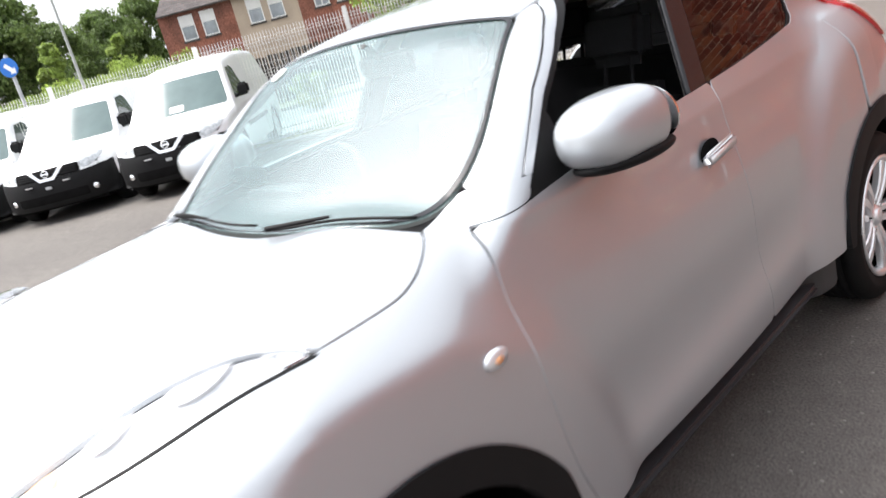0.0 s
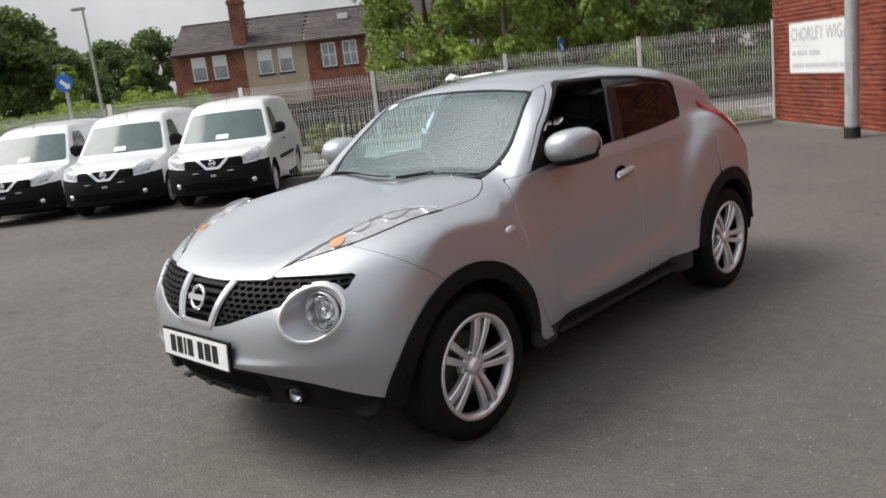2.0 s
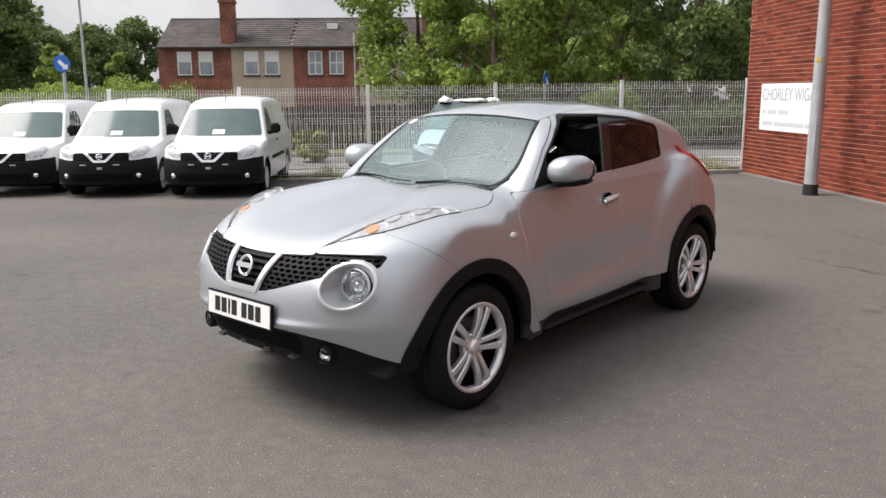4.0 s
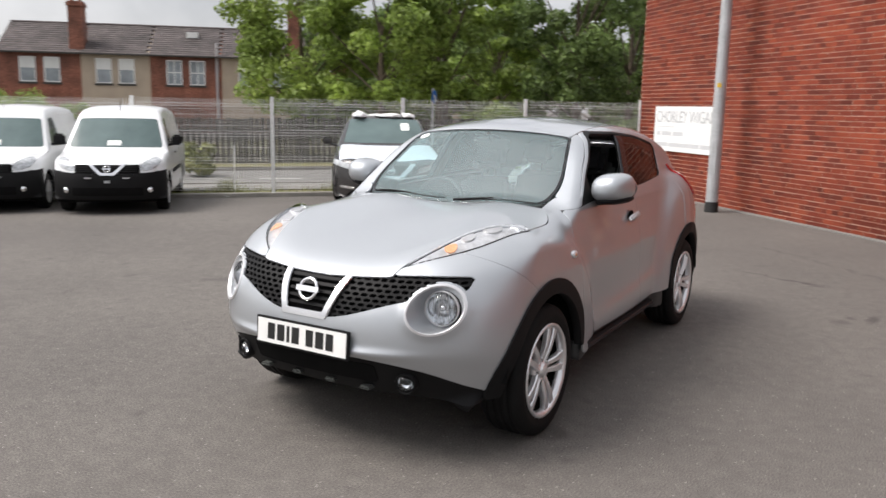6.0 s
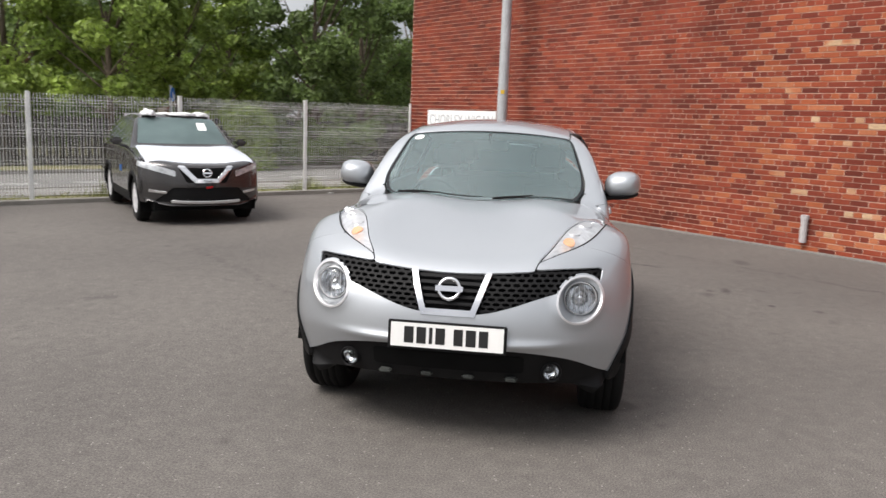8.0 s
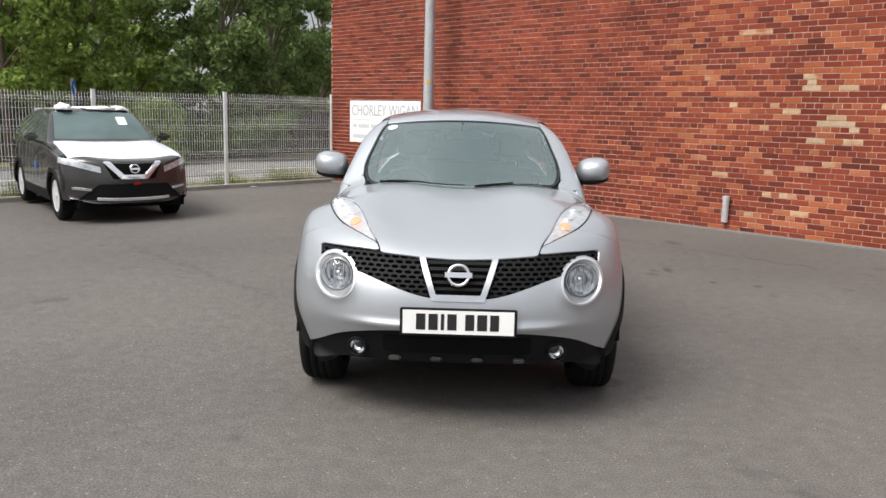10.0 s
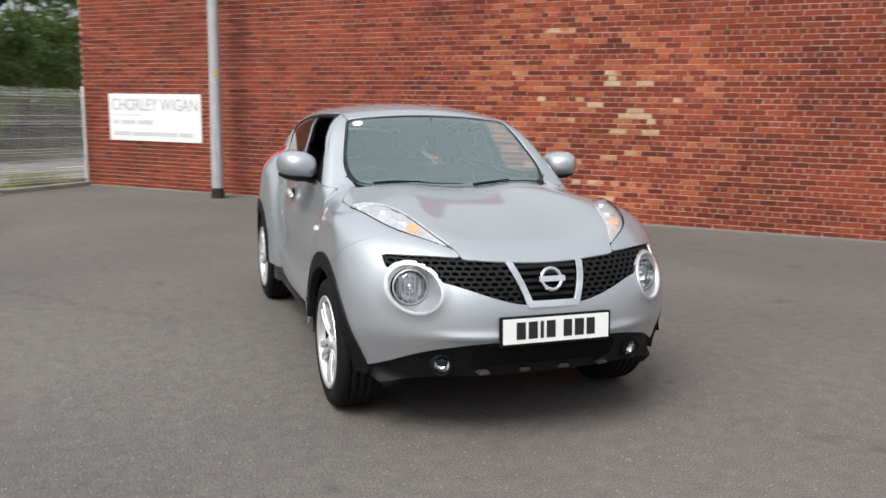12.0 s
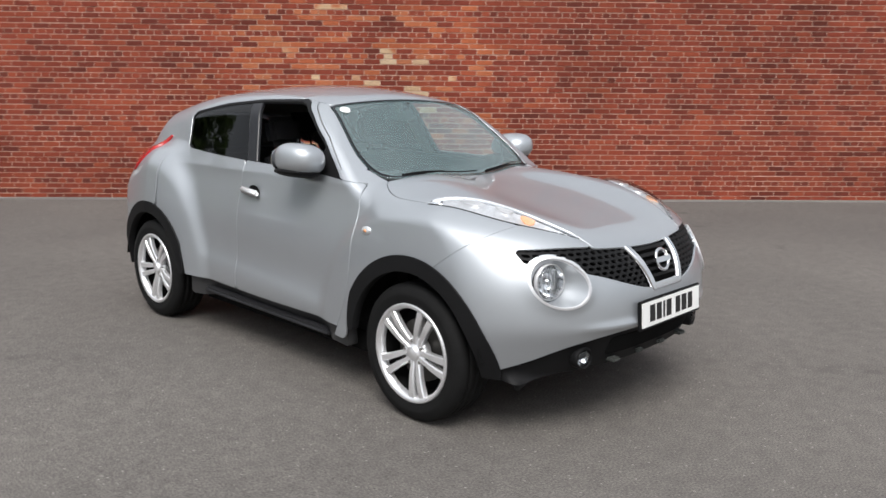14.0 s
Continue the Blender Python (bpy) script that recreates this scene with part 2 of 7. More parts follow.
def glass_material(name, color, rough=0.0, sky_veil=0.0, ior=1.75):
    """Thin clear sheet: mostly lets light straight through, mirrors by Fresnel."""
    m = bpy.data.materials.new(name)
    m.use_nodes = True
    n, l = m.node_tree.nodes, m.node_tree.links
    n.remove(n["Principled BSDF"])
    out = n["Material Output"]
    tr = n.new("ShaderNodeBsdfTransparent")
    tr.inputs["Color"].default_value = (*color, 1)
    gl = n.new("ShaderNodeBsdfGlossy")
    gl.inputs["Roughness"].default_value = rough
    gl.inputs["Color"].default_value = (1, 1, 1, 1)
    fr = n.new("ShaderNodeFresnel")
    fr.inputs["IOR"].default_value = ior
    mix = n.new("ShaderNodeMixShader")
    l.new(fr.outputs["Fac"], mix.inputs["Fac"])
    l.new(tr.outputs[0], mix.inputs[1])
    l.new(gl.outputs[0], mix.inputs[2])
    last = mix
    if sky_veil:
        # an even teal diffuse veil, painted in place of the sky's reflection
        df = n.new("ShaderNodeBsdfDiffuse")
        df.inputs["Color"].default_value = (0.44, 0.68, 0.68, 1)
        last = n.new("ShaderNodeMixShader")
        last.inputs["Fac"].default_value = sky_veil
        l.new(mix.outputs[0], last.inputs[1])
        l.new(df.outputs[0], last.inputs[2])
    l.new(last.outputs[0], out.inputs["Surface"])
    return m


M_ASPHALT = asphalt_material("asphalt_lot", (0.097, 0.088, 0.081), (0.133, 0.121, 0.110), 0.4,
                             stains=[(2.12, 3.59, 0.10, 0.5), (1.95, 3.52, 0.07, 0.4), (2.6, 5.38, 0.12, 0.35), (2.4, 3.02, 0.04, 0.55), (2.78, 2.88, 0.06, 0.4), (0.87, 0.03, 0.13, 0.35),
                                     (1.9, 3.36, 0.09, 0.3)],
                             cracks=[(0.62, 5.12, 1.2, 4.87, 0.012, 0.5), (1.14, 4.86, 1.72, 4.74, 0.02, 0.7), (-3.9, 4.5, -1.5, 1.85, 0.03, 0.16), (0.9, -0.5, 2.3, -2.4, 0.03, 0.13),
                                     (0.5, 7.0, 4.6, 3.1, 0.02, 0.25)])
M_ROAD = asphalt_material("asphalt_road", (0.15, 0.145, 0.14), (0.19, 0.185, 0.175))
M_PAVEMENT = material("pavement_concrete", (0.19, 0.18, 0.168), 0.9, vary=0.2, scale=0.8, fine=0.15, fine_scale=60, bump=0.003)
M_KERB = material("kerb_concrete", (0.25, 0.235, 0.21), 0.9, vary=0.25, scale=2.0, fine=0.2, fine_scale=60, bump=0.003)
M_BRICK = brick_material("red_brick", False)
M_BRICK_STUFF = brick_material("red_brick_far", True)
M_MORTAR = material("pale_mortar", (0.57, 0.41, 0.33), 0.95, vary=0.25, scale=1.2, fine=0.25, fine_scale=80, bump=0.004, bump_scale=90)
M_WHITE_STEEL = material("white_coated_steel", (0.74, 0.74, 0.72), 0.45, vary=0.12, scale=3, fine=0.08)
M_GALV = material("galvanised_steel", (0.42, 0.43, 0.44), 0.5, metal=0.15, vary=0.15, scale=4, fine=0.12, fine_scale=30, rough_vary=0.1)
M_GALV_DARK = material("dark_steel", (0.07, 0.075, 0.07), 0.6, metal=0.2, vary=0.2, scale=3)
M_BLACK_RUBBER = material("black_rubber", (0.018, 0.018, 0.018), 0.75, vary=0.2, scale=12, fine=0.15)
M_YELLOW = material("yellow_sticker", (0.6, 0.38, 0.03), 0.5, vary=0.1)
M_SIGN = material("white_sign_panel", (0.8, 0.81, 0.8), 0.4, vary=0.06, scale=3, fine=0.03)
M_SIGN_FAINT = material("faint_sign_ink", (0.56, 0.57, 0.58), 0.5, vary=0.08, scale=20)
M_SIGN_INK = material("grey_sign_ink", (0.4, 0.41, 0.42), 0.5, vary=0.1, scale=20)
M_LEAF = material("leaf", (0.30, 0.38, 0.085), 0.55, vary=0.35, scale=0.9, rand=0.45, island=True, tint=(0.16, 0.24, 0.055), through_light=0.4)
M_LEAF_LIGHT = material("leaf_light", (0.32, 0.42, 0.085), 0.55, vary=0.3, scale=0.9, rand=0.4, island=True, tint=(0.155, 0.23, 0.05), through_light=0.4)
M_LEAF_DARK = material("leaf_dark", (0.15, 0.21, 0.06), 0.55, vary=0.35, scale=0.6, rand=0.45, island=True, tint=(0.10, 0.155, 0.045), through_light=0.4)
M_GRASS = material("grass_blade", (0.16, 0.2, 0.05), 0.7, vary=0.3, scale=1.5, rand=0.4, island=True, tint=(0.25, 0.24, 0.09))
M_SOIL = material("verge_soil_grass", (0.14, 0.15, 0.06), 0.95, vary=0.35, scale=2.2, fine=0.3, fine_scale=25, tint=(0.2, 0.17, 0.1), bump=0.02, bump_scale=18)
M_BARK = material("bark", (0.11, 0.085, 0.06), 0.9, vary=0.3, scale=6, fine=0.3, fine_scale=40, bump=0.01, bump_scale=30)
M_SLATE = material("roof_slate", (0.075, 0.062, 0.06), 0.8, vary=0.3, scale=0.7, fine=0.25, fine_scale=9, rand=0.25, island=True)
M_HOUSE_BRICK = material("house_brick", (0.25, 0.095, 0.06), 0.85, vary=0.4, scale=0.9, fine=0.5, fine_scale=9, tint=(0.16, 0.07, 0.05), bump=0.004, bump_scale=14)
M_RENDER = material("beige_render", (0.42, 0.34, 0.26), 0.9, vary=0.15, scale=0.9, fine=0.08, fine_scale=30, bump=0.003)
M_WHITE_PAINT = material("white_paint", (0.74, 0.74, 0.72), 0.5, vary=0.06, scale=3)
M_WINDOW = material("window_pane", (0.3, 0.33, 0.35), 0.08, spec=0.7, vary=0.35, scale=1.3)
M_LINTEL = material("dark_stone", (0.06, 0.055, 0.05), 0.85, vary=0.2)
M_RED_POT = material("chimney_pot", (0.18, 0.09, 0.06), 0.85, vary=0.2)
M_WOOD_FENCE = material("weathered_dark_timber", (0.05, 0.045, 0.04), 0.9, vary=0.35, scale=3, fine=0.2, fine_scale=30, rand=0.3, island=True)
M_BLUE = material("blue_sign_face", (0.02, 0.14, 0.48), 0.45, vary=0.05)
M_DRAIN = material("grey_plastic", (0.42, 0.4, 0.4), 0.6, vary=0.2, scale=12)
M_PAPER = material("white_paper", (0.8, 0.82, 0.8), 0.8, vary=0.05, scale=20)

# ---- building helpers ----
def bm_box(bm, x0, y0, z0, x1, y1, z1, m=None):
    """A box into bm, between two corners, moved by m."""
    vs = [bm.verts.new((x, y, z)) for x in (x0, x1) for y in (y0, y1) for z in (z0, z1)]
    for f in ((0, 1, 3, 2), (4, 6, 7, 5), (0, 4, 5, 1), (2, 3, 7, 6), (0, 2, 6, 4), (1, 5, 7, 3)):
        bm.faces.new([vs[i] for i in f])
    if m is not None:
        bmesh.ops.transform(bm, matrix=m, verts=vs)
    return vs


def bm_tube(bm, p, q, r0, r1=None, seg=10, cap=True):
    """A straight tapered tube from p to q."""
    r1 = r0 if r1 is None else r1
    p, q = Vector(p), Vector(q)
    turn = (q - p).to_track_quat('Z', 'Y').to_matrix()
    rings = []
    for c, r in ((p, r0), (q, r1)):
        rings.append([bm.verts.new(c + turn @ Vector((r * math.cos(2 * math.pi * i / seg), r * math.sin(2 * math.pi * i / seg), 0))) for i in range(seg)])
    for i in range(seg):
        f = bm.faces.new((rings[0][i], rings[0][(i + 1) % seg], rings[1][(i + 1) % seg], rings[1][i]))
        f.smooth = True
    if cap:
        for f in (bm.faces.new(rings[0][::-1]), bm.faces.new(rings[1])):
            for e in f.edges:
                e.smooth = False
    return rings


def bm_pipe(bm, path, r, seg=6):
    """One bent tube along a path of points."""
    path = [Vector(p) for p in path]
    rings = []
    for i, p in enumerate(path):
        turn = (path[min(i + 1, len(path) - 1)] - path[max(i - 1, 0)]).to_track_quat('Z', 'Y').to_matrix()
        rings.append([bm.verts.new(p + turn @ Vector((r * math.cos(2 * math.pi * k / seg), r * math.sin(2 * math.pi * k / seg), 0))) for k in range(seg)])
    for a, b in zip(rings, rings[1:]):
        for k in range(seg):
            bm.faces.new((a[k], a[(k + 1) % seg], b[(k + 1) % seg], b[k])).smooth = True
    bm.faces.new(rings[0][::-1])
    bm.faces.new(rings[-1])


def bm_lathe(bm, profile, m=None, seg=32, smooth=True):
    """Turn a profile of (radius, height) about z."""
    rings, allv = [], []
    for r, h in profile:
        if r < 1e-6:
            rings.append([bm.verts.new((0, 0, h))])
        else:
            rings.append([bm.verts.new((r * math.cos(2 * math.pi * i / seg), r * math.sin(2 * math.pi * i / seg), h)) for i in range(seg)])
        allv += rings[-1]
    for a, b in zip(rings, rings[1:]):
        for i in range(seg):
            j = (i + 1) % seg
            if len(a) == 1 and len(b) == 1:
                continue
            if len(a) == 1:
                f = bm.faces.new((a[0], b[i], b[j]))
            elif len(b) == 1:
                f = bm.faces.new((a[i], a[j], b[0]))
            else:
                f = bm.faces.new((a[i], a[j], b[j], b[i]))
            f.smooth = smooth
    if m is not None:
        bmesh.ops.transform(bm, matrix=m, verts=allv)
    return allv


def mesh_of(name, bm, mat_):
    me = bpy.data.meshes.new(name)
    bmesh.ops.recalc_face_normals(bm, faces=bm.faces)
    bm.to_mesh(me)
    bm.free()
    me.materials.append(mat_)
    return me


def part(name, bm, mat_, parent, label=""):
    """Link a bmesh as one mesh object under a thing or a part."""
    ob = new(name, bm if isinstance(bm, bpy.types.Mesh) else mesh_of(name, bm, mat_))
    if parent is not None:
        ob.parent = parent
    return tagged(ob, label)


def thing(name, m=None, label="", category="", group="", kind=""):
    ob = new(name)
    ob.empty_display_size = 0.2
    if m is not None:
        ob.matrix_world = m
    return tagged(ob, label, category, group, kind)


def bevel(bm, w, seg=1):
    bmesh.ops.bevel(bm, geom=list(bm.edges), offset=w, segments=seg, affect='EDGES', clamp_overlap=True)


# ---- plan ----
WALL_A = -43.8                                     # its run, degrees
CORNER = Vector((-2.86, 12.92, 0))                 # where the mesh fence meets the wall
FENCE_A = 180 + 43.4                               # the fence's run
FD = Vector((math.cos(radians(FENCE_A)), math.sin(radians(FENCE_A)), 0))
FO = Vector((FD.y, -FD.x, 0))                      # outwards, to the road
WALL_M = Matrix.Translation(CORNER) @ pose(0, 0, 0, 0, 0, WALL_A)      # x along the wall, -y to the yard


def fall(x, y):
    """The yard falls gently away from the wall towards the vans."""
    return -0.016 * max(0.0, -x - 1.8)


# ground: one sheet to the horizon, finer in the yard
def ground_sheet():
    def lines(near, lo, hi, step):
        v = list(np.arange(lo, hi, step))
        return [-900, -300, -120, -60, -35] + v + [near, 60, 120, 300, 900]
    xs = lines(30, -24, 20, 2.0)
    ys = lines(32, -22, 26, 2.0)
    bm = bmesh.new()
    g = [[bm.verts.new((x, y, fall(max(x, -24), y))) for y in ys] for x in xs]
    for i in range(len(xs) - 1):
        for j in range(len(ys) - 1):
            bm.faces.new((g[i][j], g[i + 1][j], g[i + 1][j + 1], g[i][j + 1])).smooth = True
    ob = new("ground", mesh_of("ground", bm, M_ASPHALT))
    return tagged(ob, "worn grey tarmac yard with stains and cracks", "ground", kind="structure")


ground_sheet()


def along(s, o, z=0.0):
    """A place s metres along the fence from the wall's corner and o metres out towards the road."""
    p = CORNER + FD * s + FO * o
    return Vector((p.x, p.y, fall(p.x, p.y) + z))


def strip(name, o0, o1, z0, mat_, label, category, s0=-60, s1=70, kind="structure", thick=0.12):
    bm = bmesh.new()
    n = 26
    rows = []
    for i in range(n + 1):
        s = s0 + (s1 - s0) * i / n
        a, b = along(s, o0), along(s, o1)
        rows.append([bm.verts.new((a.x, a.y, a.z - thick)), bm.verts.new((a.x, a.y, a.z + z0)),
                     bm.verts.new((b.x, b.y, b.z + z0)), bm.verts.new((b.x, b.y, b.z - thick))])
    for r, q in zip(rows, rows[1:]):
        for k in range(3):
            bm.faces.new((r[k], q[k], q[k + 1], r[k + 1]))
    return tagged(new(name, mesh_of(name, bm, mat_)), label, category, kind=kind)


strip("fence_kerb", -0.14, 0.12, 0.07, M_KERB, "low concrete edging under the mesh fence", "kerb", s0=0.0)
strip("verge", 0.12, 0.9, 0.03, M_SOIL, "narrow strip of dry weeds and soil beside the fence", "verge", s0=0.0)
strip("pavement", 0.9, 2.5, 0.05, M_PAVEMENT, "grey concrete footway along the road", "pavement")
strip("road", 2.5, 7.2, 0.012, M_ROAD, "light grey tarmac road outside the yard", "road")
strip("kerb", 2.4, 2.5, 0.07, M_KERB, "concrete kerb stone line", "kerb")
strip("far_kerb", 7.2, 7.32, 0.11, M_KERB, "concrete kerb stone line across the road", "kerb")
strip("far_verge", 7.32, 40, 0.1, M_SOIL, "rough grass bank across the road", "verge")
for s in range(-3, 24):
    bm = bmesh.new()
    a = along(s * 1.7 + 0.45, 4.1, 0.016)
    bm_box(bm, -0.5, -0.05, 0, 0.5, 0.05, 0.004, Matrix.Translation(a) @ pose(0, 0, 0, 0, 0, FENCE_A))
    tagged(new("road_line", mesh_of("road_line", bm, M_WHITE_PAINT)), "white painted dash on the road", "road marking", "centre line dashes", "structure")


# ---- mesh fence ----
PITCH, FENCE_H = 2.48, 1.76


def fence():
    posts = []
    root = thing("fence", label="white welded mesh fence on square steel posts", category="fence", kind="structure")
    pm = bmesh.new()
    bm_box(pm, -0.03, -0.03, -0.1, 0.03, 0.03, FENCE_H + 0.04)
    bm_box(pm, -0.034, -0.034, FENCE_H + 0.04, 0.034, 0.034, FENCE_H + 0.055)
    pm = mesh_of("post", pm, M_WHITE_STEEL)
    # one panel: upright wires in pairs, cross wires, four pressed folds
    wm = bmesh.new()
    folds = (0.12, 0.62, 1.12, 1.62)

    def depth(z):
        return sum(max(0.0, 1 - abs(z - f) / 0.05) for f in folds) * 0.03
    zs = sorted({0.06, FENCE_H} | {f + d for f in folds for d in (-0.05, 0, 0.05)})
    n = 49
    for i in range(n):
        x = 0.04 + i * (PITCH - 0.08) / (n - 1)
        prev = None
        for z in zs:
            y = depth(z)
            ring = [wm.verts.new((x + a * 0.004, y + b * 0.004, z)) for a, b in ((-1, 0), (0, -1), (1, 0), (0, 1))]
            if prev:
                for k in range(4):
                    wm.faces.new((prev[k], prev[(k + 1) % 4], ring[(k + 1) % 4], ring[k]))
            prev = ring
    z = 0.07
    zz = []
    while z < FENCE_H:
        zz.append(z)
        z += 0.2
    for f in folds:
        zz += [f - 0.05, f + 0.05, f]
    for z in sorted(set(round(v, 3) for v in zz)):
        y = depth(z)
        bm_box(wm, 0.0, y - 0.003, z - 0.003, PITCH, y + 0.003, z + 0.003)
    wm = mesh_of("mesh_panel", wm, M_WHITE_STEEL)
    for i in range(13):
        a, b = along(i * PITCH, 0), along((i + 1) * PITCH, 0)
        m = Matrix.Translation((a.x, a.y, a.z + 0.05)) @ pose(0, 0, 0, 0, 0, FENCE_A)
        o = part("post", pm, None, root)
        o.matrix_world = m
        o = part("mesh_panel", wm, None, root)
        o.matrix_world = m
    return root


fence()

# ---- lamp post beside the wall ----
def lamp_post():
    p = Vector((-0.655, 10.06, 0))
    root = thing("lamp_post", Matrix.Translation(p), "tall grey galvanised lamp post with a black base sleeve", "lamp post")
    bm = bmesh.new()
    bm_tube(bm, (0, 0, -0.2), (0, 0, 7.5), 0.1, 0.07, 24)
    part("pole", bm, M_GALV, root)
    bm = bmesh.new()
    bm_tube(bm, (0, 0, -0.05), (0, 0, 0.17), 0.113, 0.109, 24)
    part("base_sleeve", bm, M_BLACK_RUBBER, root, "black rubber base sleeve")
    bm = bmesh.new()
    bm_box(bm, -0.03, -0.097, 2.02, 0.03, -0.085, 2.09)
    o = part("sticker", bm, M_YELLOW, root, "small yellow sticker")
    bm = bmesh.new()
    bm_box(bm, -0.04, -0.1005, 0.62, 0.04, -0.088, 1.12)
    part("access_door", bm, M_GALV, root)


lamp_post()


# ---- sign on the wall ----
def text_mesh(body, size, mat_, name="lettering"):
    cu = bpy.data.curves.new(name, 'FONT')
    cu.body = body
    cu.size = size
    cu.extrude = 0.0015
    cu.align_x, cu.align_y = 'LEFT', 'BOTTOM_BASELINE'
    tmp = bpy.data.objects.new(name, cu)
    scene.collection.objects.link(tmp)
    dg = bpy.context.evaluated_depsgraph_get()
    me = bpy.data.meshes.new_from_object(tmp.evaluated_get(dg))
    bpy.data.objects.remove(tmp)
    me.materials.clear()
    me.materials.append(mat_)
    return me


def wall_sign():
    w, h = 2.16, 0.85
    m = WALL_M @ pose(0.66, -0.012, 0.875)
    root = thing("wall_sign", m, "white rectangular sign with grey lettering fixed to the brick wall", "sign")
    bm = bmesh.new()
    bm_box(bm, 0, -0.012, 0, w, 0, h)
    bevel(bm, 0.002)
    part("panel", bm, M_SIGN, root)
    me = text_mesh("CHORLEY WIGAN", 0.31, M_SIGN_INK)
    xs = [v.co.x for v in me.vertices]
    k = (w - 0.16) / (max(xs) - min(xs))
    o = part("heading", me, None, root, "thin grey capital letters")
    o.matrix_basis = pose(0.08 - min(xs) * k, -0.014, h - 0.3, 90) @ Matrix.Diagonal((k, 1, 1, 1))
    # a line, a row too faint to read and the address line as bars
    bm = bmesh.new()
    bm_box(bm, 0.1, -0.0145, 0.46, 0.75, -0.0125, 0.468)
    part("rule", bm, M_SIGN_INK, root)
    x = 0.1
    for wd in (0.13, 0.34, 0.36):
        bm = bmesh.new()
        bm_box(bm, x, -0.0145, 0.3, x + wd, -0.0125, 0.375)
        part("small_print", bm, M_SIGN_FAINT, root)
        x += wd + 0.06
    x = 0.1
    for wd in (0.42, 1.05, 0.32):
        bm = bmesh.new()
        bm_box(bm, x, -0.0145, 0.09, x + wd, -0.0125, 0.165)
        part("web_line", bm, M_SIGN_FAINT, root)
        x += wd + 0.04


wall_sign()

# ---- drain stub and stains ----
bm = bmesh.new()
bm_tube(bm, (0, 0, 0.12), (0, 0, 0.46), 0.045, 0.045, 12)
bm_tube(bm, (0, 0, 0.42), (0, 0, 0.48), 0.052, 0.052, 12)
o = tagged(new("drain_pipe", mesh_of("drain_pipe", bm, M_DRAIN)), "short grey drain pipe stub at the foot of the wall", "pipe")
o.matrix_world = WALL_M @ pose(9.05, -0.055, 0)

# ---- houses across the road ----
VIEW_C = Vector((3.366, -2.792, 0))
VIEW_F = Vector((-0.6747, 0.7382, 0))
VIEW_R = Vector((0.7382, 0.6747, 0))


def far_place(side, deep, z=0.0):
    """A place by metres aside of and along the view over the yard to the houses."""
    p = VIEW_C + VIEW_F * deep + VIEW_R * side
    return Vector((p.x, p.y, z))


def sash_window(parent, x, z0, w, h, bars):
    win = part("window", mesh_box(x - w / 2, 0.05, z0, x + w / 2, 0.08, z0 + h, M_WINDOW, "window"), None, parent)
    fm = bmesh.new()
    t = 0.07
    bm_box(fm, x - w / 2, -0.01, z0, x - w / 2 + t, 0.06, z0 + h)
    bm_box(fm, x + w / 2 - t, -0.01, z0, x + w / 2, 0.06, z0 + h)
    bm_box(fm, x - w / 2 + t, -0.01, z0, x + w / 2 - t, 0.06, z0 + t)
    bm_box(fm, x - w / 2 + t, -0.01, z0 + h - t, x + w / 2 - t, 0.06, z0 + h)
    zz = z0 + h * (0.72 if bars == 0 else 0.5)
    bm_box(fm, x - w / 2 + t, 0.0, zz - 0.03, x + w / 2 - t, 0.06, zz + 0.03)
    if bars:
        bm_box(fm, x - 0.03, 0.0, z0 + t, x + 0.03, 0.055, zz - 0.03)
        bm_box(fm, x - 0.03, 0.0, zz + 0.03, x + 0.03, 0.055, z0 + h - t)
    part("frame", fm, M_WHITE_PAINT, win)
    sm = bmesh.new()
    bm_box(sm, x - w / 2 - 0.08, -0.06, z0 - 0.14, x + w / 2 + 0.08, 0.08, z0 - 0.005)
    part("sill", sm, M_LINTEL, win)
    cm = bmesh.new()
    bm_box(cm, x - w / 2 + t, 0.02, z0 + h * 0.55, x + w / 2 - t, 0.045, z0 + h - t)
    if bars == 0:
        part("blind", cm, M_WHITE_PAINT, win)
    else:
        cm.free()


def mesh_box(x0, y0, z0, x1, y1, z1, mat_, name):
    bm = bmesh.new()
    bm_box(bm, x0, y0, z0, x1, y1, z1)
    return mesh_of(name, bm, mat_)


